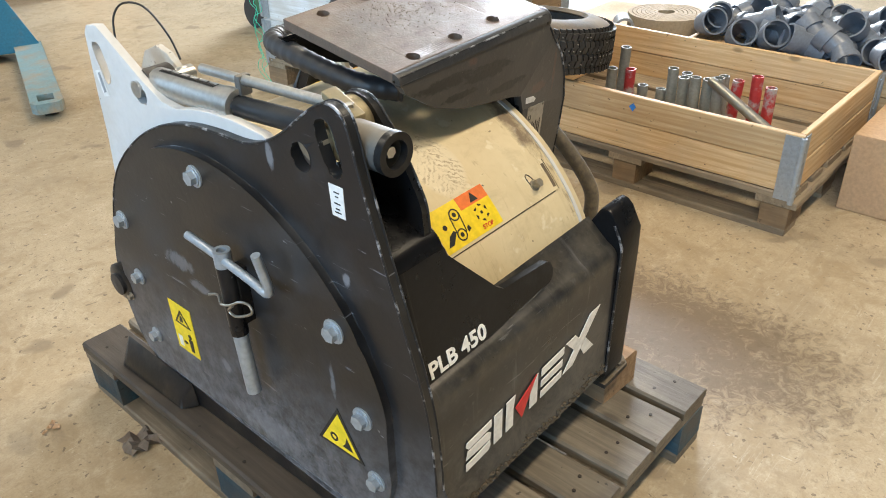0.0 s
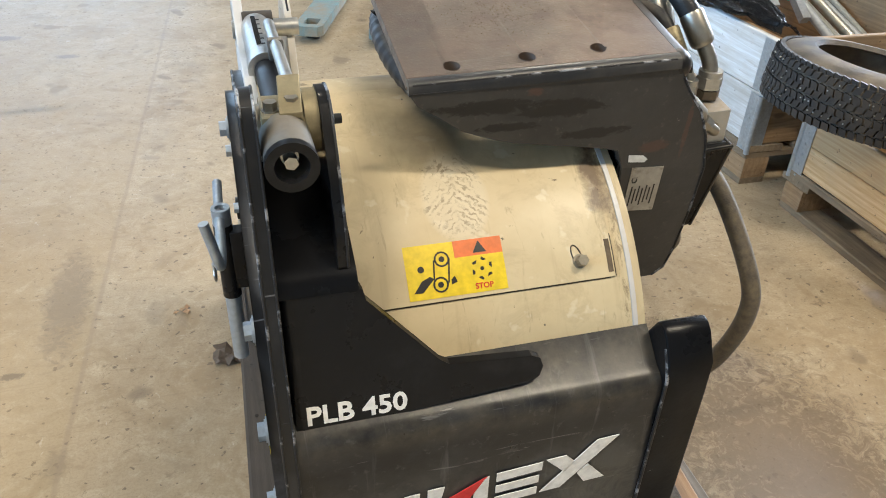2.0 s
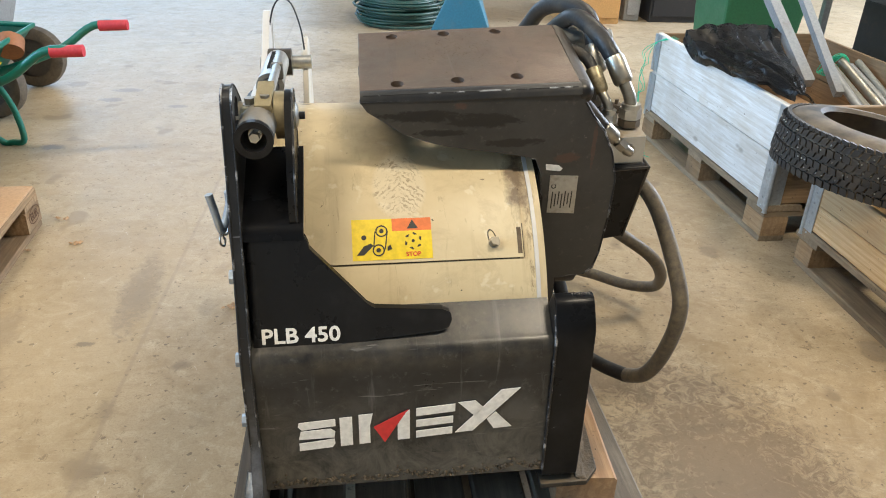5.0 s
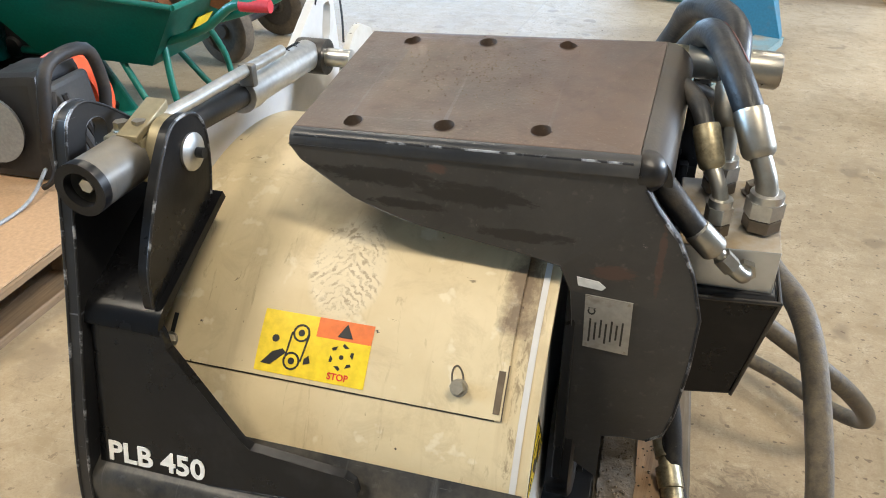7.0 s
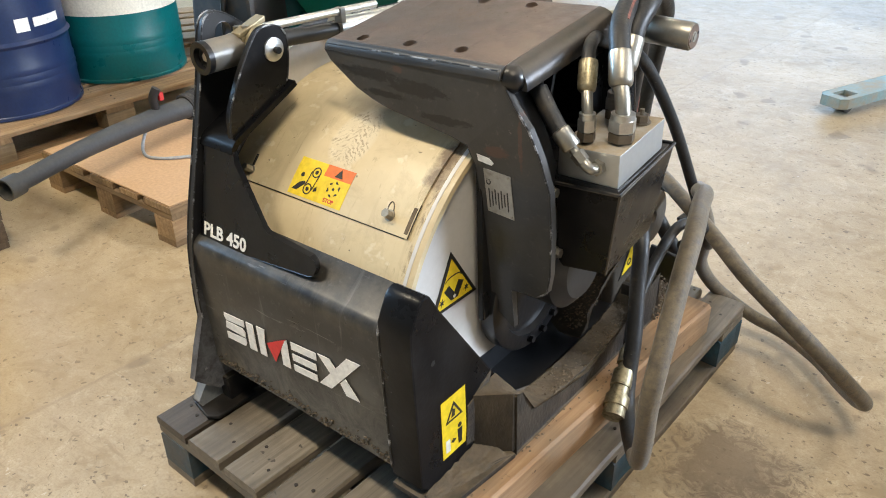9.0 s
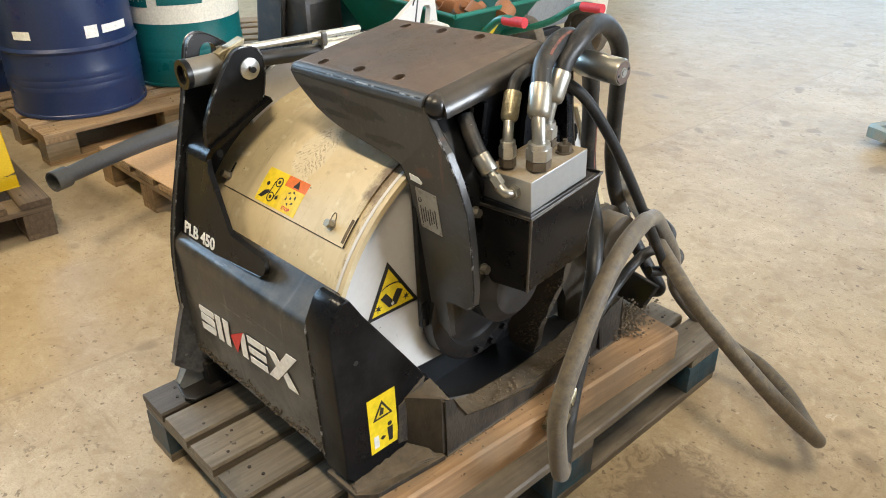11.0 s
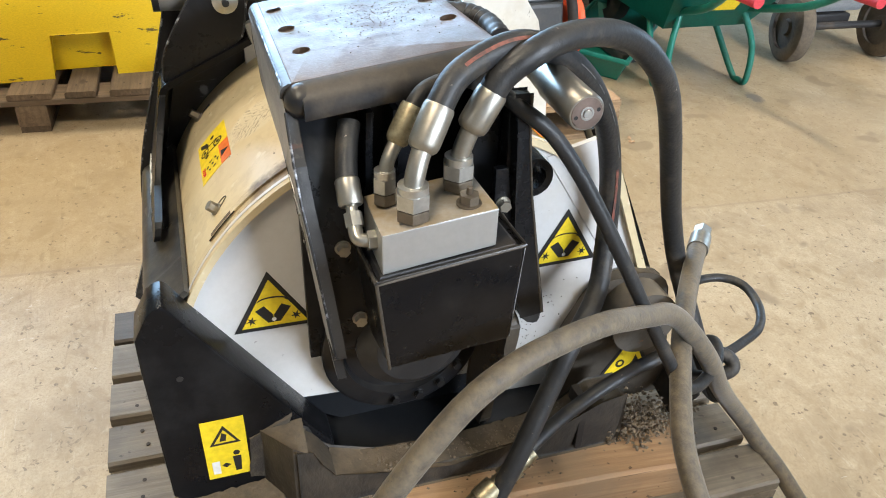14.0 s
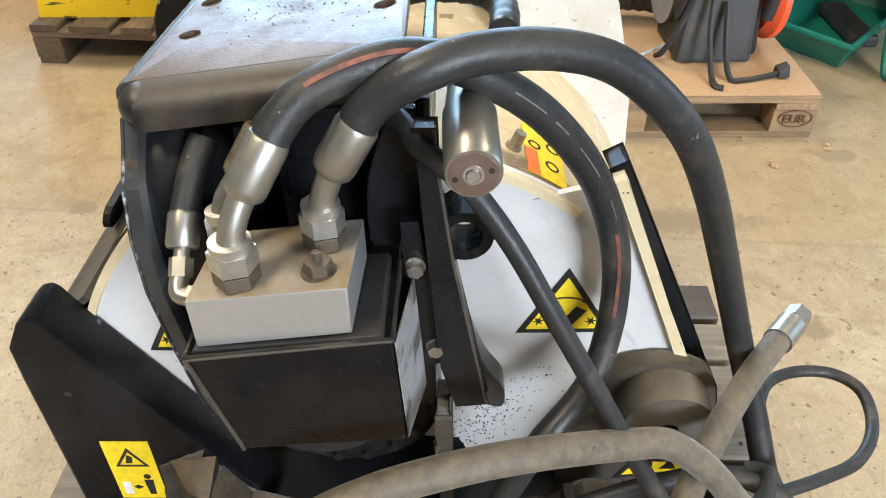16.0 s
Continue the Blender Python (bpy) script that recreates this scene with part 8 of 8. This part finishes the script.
tagged(to_object("red_tub", bm, RED_PLASTIC), "round red plastic tub on the floor", "tub")

# wheelbarrow
wb = thing("wheelbarrow", (-1.45, 2.3, 0.0), "green wheelbarrow with red grips and a rubber wheel", "wheelbarrow")
bar = lambda pts, r=0.017: sweep(bmesh.new(), smooth3(pts, 5), r, 12)
for s, g0, ft in ((-1, (-0.895, 2.085, 0.535), (-1.42, 2.11, 0.012)), (1, (-0.851, 2.595, 0.527), (-1.36, 2.53, 0.012))):
    yb = g0[1]
    yi = 2.14 if s < 0 else 2.46
    part("handle_bar", bar([g0, (g0[0] - 0.14, yb, g0[2] - 0.005), (g0[0] - 0.30, yb + (yi - yb) * 0.4, 0.42), (-1.45, yi, 0.33), (-1.85, yi, 0.26), (-2.20, 2.31 + s * 0.05, 0.20)]), GREEN, wb)
    part("grip", sweep(bmesh.new(), [(g0[0] + 0.005, yb, g0[2]), (g0[0] - 0.115, yb, g0[2] - 0.005)], 0.023, 14), GRIP, wb, "red rubber grip")
    part("leg", bar([(-1.40, yi, 0.33), (-1.37, ft[1], 0.18), (-1.35, ft[1], 0.03), (-1.40, ft[1], 0.014), (-1.46, ft[1], 0.03), (-1.62, yi, 0.27)], 0.014), GREEN, wb)
tray_lo = [(-1.44, 2.10, 0.255), (-1.44, 2.52, 0.255), (-2.02, 2.46, 0.24), (-2.02, 2.14, 0.24)]
tray_hi = [(-1.24, 2.00, 0.52), (-1.24, 2.60, 0.52), (-2.22, 2.60, 0.56), (-2.22, 2.00, 0.56)]
bm = bmesh.new()
lo, hi = [bm.verts.new(p) for p in tray_lo], [bm.verts.new(p) for p in tray_hi]
bm.faces.new(lo)
for i in range(4):
    bm.faces.new((lo[i], lo[(i + 1) % 4], hi[(i + 1) % 4], hi[i]))
bmesh.ops.solidify(bm, geom=bm.faces, thickness=0.006)
part("tray", bm, GREEN, wb, "green sheet metal tray")
part("tray_rim", sweep(bmesh.new(), [tray_hi[0], tray_hi[1], tray_hi[2], tray_hi[3], tray_hi[0]], 0.011, 10), GREEN, wb)
part("yellow_label", hexa(bmesh.new(), [(-1.357, 2.26, 0.355), (-1.357, 2.37, 0.355), (-1.353, 2.37, 0.354), (-1.353, 2.26, 0.354)], [(-1.310, 2.26, 0.418), (-1.310, 2.37, 0.418), (-1.306, 2.37, 0.417), (-1.306, 2.26, 0.417)]), YELLOW, wb)


def wheel_at(parent, c, axis, R, w, rim_mat, rubber=TREAD):
    bm = bmesh.new()
    prof = [(-w / 2, R * 0.62), (-w / 2, R * 0.85), (-w * 0.35, R * 0.97), (0, R), (w * 0.35, R * 0.97), (w / 2, R * 0.85), (w / 2, R * 0.62)]
    lathe(bm, prof, c, axis, 40)
    t = part("wheel", bm, rubber, parent, "worn rubber wheel")
    bm = bmesh.new()
    lathe(bm, [(-w * 0.4, 0.0), (-w * 0.4, R * 0.2), (-w * 0.25, R * 0.25), (-w * 0.3, R * 0.63), (w * 0.3, R * 0.63), (w * 0.25, R * 0.25), (w * 0.4, R * 0.2), (w * 0.4, 0.0)], c, axis, 32)
    part("rim", bm, rim_mat, t)


wheel_at(wb, (-2.28, 2.31, 0.195), (0, 1, 0), 0.195, 0.09, DARK)
wb.location += Vector((0.057, -0.05, 0))
rt = random.Random(7)
for k in range(7):
    p = Vector((-1.79 + 0.1 * k, 2.25 + rt.uniform(-0.15, 0.15), 0.47))
    bm = bmesh.new()
    lathe(bm, [(0, 0.0), (0, 0.05), (0.06, 0.055), (0.06, 0.03), (0.09, 0.02), (0.09, 0.0)], p, (rt.uniform(-1, 1), rt.uniform(-1, 1), 0.8), 16)
    tagged(to_object("rusty_part", bm, painted("rusty_iron_%d" % k, (0.30, 0.13, 0.06), 0.7, 0.2) if k == 0 else bpy.data.materials["rusty_iron_0"]), "rusty round machine part in the barrow", "machine part", "parts in the barrow")
bm = box(bmesh.new(), (-1.93, 2.09, 0.262), (-1.40, 2.41, 0.455))
tagged(to_object("scrap_filling", bm, painted("scrap_filling_iron", (0.10, 0.075, 0.06), 0.8, dirt=(0.25, 0.12, 0.06), amount=0.7, scale=18), 0.02), "dark scrap filling the barrow", "scrap")
# green trough
bm = bmesh.new()
lo = [bm.verts.new(p) for p in ((-1.66, 1.76, 0.003), (-1.46, 1.92, 0.003), (-1.95, 2.36, 0.003), (-2.14, 2.19, 0.003))]
hi = [bm.verts.new(p) for p in ((-1.64, 1.67, 0.115), (-1.37, 1.90, 0.115), (-1.95, 2.44, 0.115), (-2.23, 2.20, 0.115))]
bm.faces.new(lo)
for i in range(4):
    bm.faces.new((lo[i], lo[(i + 1) % 4], hi[(i + 1) % 4], hi[i]))
bmesh.ops.solidify(bm, geom=bm.faces, thickness=0.012)
rim_pts = [tuple(v) for v in ((-1.64, 1.67, 0.117), (-1.37, 1.90, 0.117), (-1.95, 2.44, 0.117), (-2.23, 2.20, 0.117), (-1.64, 1.67, 0.117))]
trough = thing("plastic_trough", (-1.82, 2.03, 0.0), "green plastic trough on the floor", "trough")
part("basin", bm, GREEN, trough, "", 0.003)
part("rim", sweep(bmesh.new(), rim_pts, 0.012, 10), GREEN, trough)
bm = box(bmesh.new(), (-1.95, 2.02, 0.016), (-1.60, 2.12, 0.06))
tagged(to_object("hand_tool", bm, DARK, 0.012), "dark hand tool lying in the trough", "tool")
# grey two-wheeled machine and white drum
mx = thing("wheeled_machine", (-1.9, 3.15, 0.0), "grey two-wheeled yard machine", "machine")
OLD_WHEEL = painted("dusty_old_wheel_rubber", (0.115, 0.092, 0.066), 0.8, dirt=(0.05, 0.043, 0.036), dirt_at=(0.45, 0.65), amount=0.7, scale=12, relief=0.3)
OLD_RIM = painted("dusty_wheel_disc", (0.085, 0.072, 0.058), 0.7, dirt=(0.03, 0.027, 0.024), amount=0.7, scale=9)
wheel_at(mx, (-1.55, 2.89, 0.165), (0.25, 1, 0), 0.165, 0.085, OLD_RIM, OLD_WHEEL)
wheel_at(mx, (-1.53, 3.44, 0.165), (0.1, 1, 0), 0.165, 0.085, OLD_RIM, OLD_WHEEL)
part("axle", sweep(bmesh.new(), [(-1.55, 2.89, 0.165), (-1.53, 3.44, 0.165)], 0.018, 12), DARK, mx)
part("tank", hexa(bmesh.new(), [(-2.35, 2.96, 0.20), (-1.62, 2.96, 0.20), (-1.62, 3.36, 0.20), (-2.35, 3.36, 0.20)], [(-2.40, 2.92, 0.64), (-1.50, 2.90, 0.62), (-1.50, 3.43, 0.62), (-2.40, 3.43, 0.64)]), GREY_TIN, mx, "dull grey sheet metal tank", 0.03)
part("tank_rim", sweep(bmesh.new(), [(-2.40, 2.92, 0.635), (-1.50, 2.90, 0.615), (-1.50, 3.43, 0.615), (-2.40, 3.43, 0.635), (-2.40, 2.92, 0.635)], 0.014, 10), GREY_TIN, mx)
part("chassis", box(bmesh.new(), (-2.2, 3.04, 0.15), (-1.60, 3.28, 0.199)), DARK, mx, "dark chassis between the wheels", 0.01)
part("machine_leg", box(bmesh.new(), (-2.32, 3.08, 0.0), (-2.27, 3.13, 0.21)), GREY_TIN, mx)
bm = bmesh.new()
lathe(bm, [(0, 0.0), (0, 0.115), (0.50, 0.170), (0.51, 0.178), (0.53, 0.178), (0.53, 0.160), (0.10, 0.12), (0.10, 0.0)], (-2.17, 4.35, 0.0005), (0, 0, 1), 40)
tagged(to_object("white_tub", bm, CREAM), "white open plastic tub on the floor", "tub")

# pallet truck
jack = thing("pallet_truck", (0.85, 3.2, 0.0), "worn blue pallet truck with dusty forks", "pallet truck")
fd = Vector((0.341, 0.940, 0)).normalized()
tip_at = Vector((0.300, 3.118, 0))
fn = Vector((fd.y, -fd.x, 0))
for c in (tip_at, tip_at + fn * 0.367):
    def fk(u, v, z):
        return tuple(c + fd * u + fn * v + Vector((0, 0, z)))
    out = [(0.0, 0.022), (0.035, -0.0), (1.15, -0.0), (1.15, 0.14), (0.035, 0.14), (0.0, 0.118)]
    hole = [(0.055, 0.035), (0.15, 0.035), (0.15, 0.105), (0.055, 0.105)]
    part("fork", prism(bmesh.new(), out, [hole], lambda u, v, s: fk(u, v, 0.085 - 0.045 * s)), painted("dusty_fork_paint", (0.20, 0.30, 0.32), 0.5, 0.2, dirt=(0.34, 0.26, 0.17), dirt_at=(0.42, 0.62), amount=0.85, scale=6), jack, "", 0.004)
    bm = bmesh.new()
    rod(bm, fk(0.10, 0.045, 0.036), fk(0.10, 0.105, 0.036), 0.035, 20)
    part("fork_roller", bm, DARK, jack)


def jb(u, v, z):
    return tuple(tip_at + fn * 0.2535 + fd * u + fn * v + Vector((0, 0, z)))


part("battery_body", hexa(bmesh.new(), [jb(1.10, -0.26, 0.05), jb(1.10, 0.26, 0.05), jb(1.34, 0.20, 0.05), jb(1.34, -0.20, 0.05)], [jb(1.14, -0.10, 0.42), jb(1.14, 0.10, 0.42), jb(1.30, 0.09, 0.42), jb(1.30, -0.09, 0.42)]), BLUE, jack, "blue painted truck body", 0.01)
part("tiller", sweep(bmesh.new(), smooth3([jb(1.30, 0, 0.30), jb(1.42, 0, 0.60), jb(1.52, 0, 1.05)], 4), 0.02, 12), BLUE, jack)
bm = bmesh.new()
for s in (-0.05, 0.05):
    rod(bm, jb(1.36, s - 0.025, 0.085), jb(1.36, s + 0.025, 0.085), 0.085, 24)
part("steer_wheel", bm, DARK, jack)

# far stores
bm = bmesh.new()
turns = []
for k in range(26 * 24):
    t, lay = k * 2 * math.pi / 24, k / 24
    R = 0.28 + 0.075 * math.sin(2.4 * lay) + 0.02 * math.sin(t * 1.7)
    turns.append((0.62 + R * math.cos(t) + 0.02 * math.sin(lay), 5.35 + R * math.sin(t), 0.016 + 0.0075 * lay))
sweep(bm, turns, 0.011, 8)
tagged(to_object("hose_coil", bm, painted("dark_green_hose", (0.012, 0.055, 0.045), 0.45, amount=0.5, scale=20)), "coil of dark green garden hose on the floor", "hose coil")
far = [("wooden_cabinet", PLY, (1.95, 5.35, 0), (2.45, 5.85, 0.75), "orange plywood cabinet on the floor", "cabinet"), ("steel_cabinet", NAVY, (0.2, 7.4, 0), (2.6, 7.9, 0.9), "long navy blue steel cabinet", "cabinet"), ("dark_cabinet", DARK, (2.75, 5.45, 0), (3.6, 6.0, 0.7), "closed dark steel cabinet", "cabinet"), ("tool_cabinet", DARK, (-3.95, -0.95, 0), (-3.35, 0.15, 1.25), "dark closed tool cabinet behind the barrels", "cabinet"), ("steel_box", GREY_TIN, (2.54, 5.5, 0.0), (2.68, 5.9, 0.8), "pale grey upright panel", "panel")]
for name, mt, a, b, label, cat in far:
    c = thing(name, ((a[0] + b[0]) / 2, (a[1] + b[1]) / 2, 0), label, cat)
    part("carcase", box(bmesh.new(), a, b), mt, c, "", 0.01)
    part("front_door", box(bmesh.new(), (a[0] + 0.02, a[1] - 0.016, a[2] + 0.05), (b[0] - 0.02, a[1] - 0.0005, b[2] - 0.03)), mt, c, "", 0.004)
bn = thing("wheelie_bin", (2.45, 3.35, 0), "green plastic wheelie bin", "bin")
part("bin_body", hexa(bmesh.new(), [(2.28, 3.15, 0.03), (2.68, 3.15, 0.03), (2.68, 3.50, 0.03), (2.28, 3.50, 0.03)], [(2.22, 3.08, 0.92), (2.74, 3.08, 0.92), (2.74, 3.56, 0.92), (2.22, 3.56, 0.92)]), BIN_GREEN, bn, "", 0.02)
part("bin_lid", hexa(bmesh.new(), [(2.20, 3.05, 0.925), (2.76, 3.05, 0.925), (2.76, 3.60, 0.925), (2.20, 3.60, 0.925)], [(2.23, 3.10, 0.99), (2.73, 3.10, 0.99), (2.73, 3.60, 1.02), (2.23, 3.60, 1.02)]), BIN_GREEN, bn, "", 0.02)
for s in (2.30, 2.66):
    bm = bmesh.new()
    rod(bm, (s - 0.025, 3.53, 0.095), (s + 0.025, 3.53, 0.095), 0.095, 24)
    part("bin_wheel", bm, DARK, bn)
sh = thing("steel_shelf", (3.1, 2.5, 0), "galvanised steel shelf with cartons", "shelf")
for x in (2.72, 3.45):
    for y in (2.10, 2.95):
        part("post", box(bmesh.new(), (x, y, 0), (x + 0.035, y + 0.035, 1.6)), STEEL, sh)
for z in (0.32, 0.85):
    part("shelf_board", box(bmesh.new(), (2.755, 2.05, z), (3.45, 3.0, z + 0.035)), GREY_TIN, sh, "", 0.003)
bm = box(bmesh.new(), (2.80, 2.2, 0.356), (3.30, 2.75, 0.66))
tagged(to_object("grey_carton", bm, DARK, 0.008), "dark grey carton on the shelf", "carton")
# litter
for k, (x, y) in enumerate(((-0.95, 1.42), (-0.80, 1.47), (-0.90, 1.67), (-0.23, 1.02))):
    bm = clods(bmesh.new(), 6, lambda r: (x + r.uniform(-0.02, 0.02), y + r.uniform(-0.012, 0.012), 0.005), 0.009, 20 + k)
    tagged(to_object("litter_scrap", bm, CARD, smooth=0), "small crumpled brown scrap on the floor", "litter", "floor litter")
bm = bmesh.new()
rl = random.Random(3)
rows = [[bm.verts.new((-0.15 + 0.075 * i / 6 + rl.uniform(-0.006, 0.006), 0.78 + 0.06 * j / 5 + rl.uniform(-0.006, 0.006), 0.012 + rl.uniform(-0.010, 0.012))) for j in range(6)] for i in range(7)]
for a, b in zip(rows, rows[1:]):
    for k in range(5):
        bm.faces.new((a[k], a[k + 1], b[k + 1], b[k]))
bmesh.ops.solidify(bm, geom=bm.faces, thickness=0.001)
tagged(to_object("paper_scrap", bm, painted("old_paper", (0.33, 0.28, 0.24), 0.8), smooth=20), "crumpled grey paper scrap beside the pallet", "litter")

# burnt-in mark on the blower's pallet
BURNT = plain("burnt_brown_mark", (0.11, 0.055, 0.025), 0.7)
for ob in (letters("pallet_mark", "EUR", 0.040, 0.0003, BURNT, blower_pallet, M_FRONT(0.492, 0.056, -0.4030)), part("mark_ring", prism(bmesh.new(), ring2(0.530, 0.070, 0.054, 0.030, 28), [ring2(0.530, 0.070, 0.050, 0.026, 28)], lambda u, v, s: (u, -0.4030 - 0.0005 * s, v)), BURNT, blower_pallet)):
    ob.matrix_parent_inverse = Matrix()
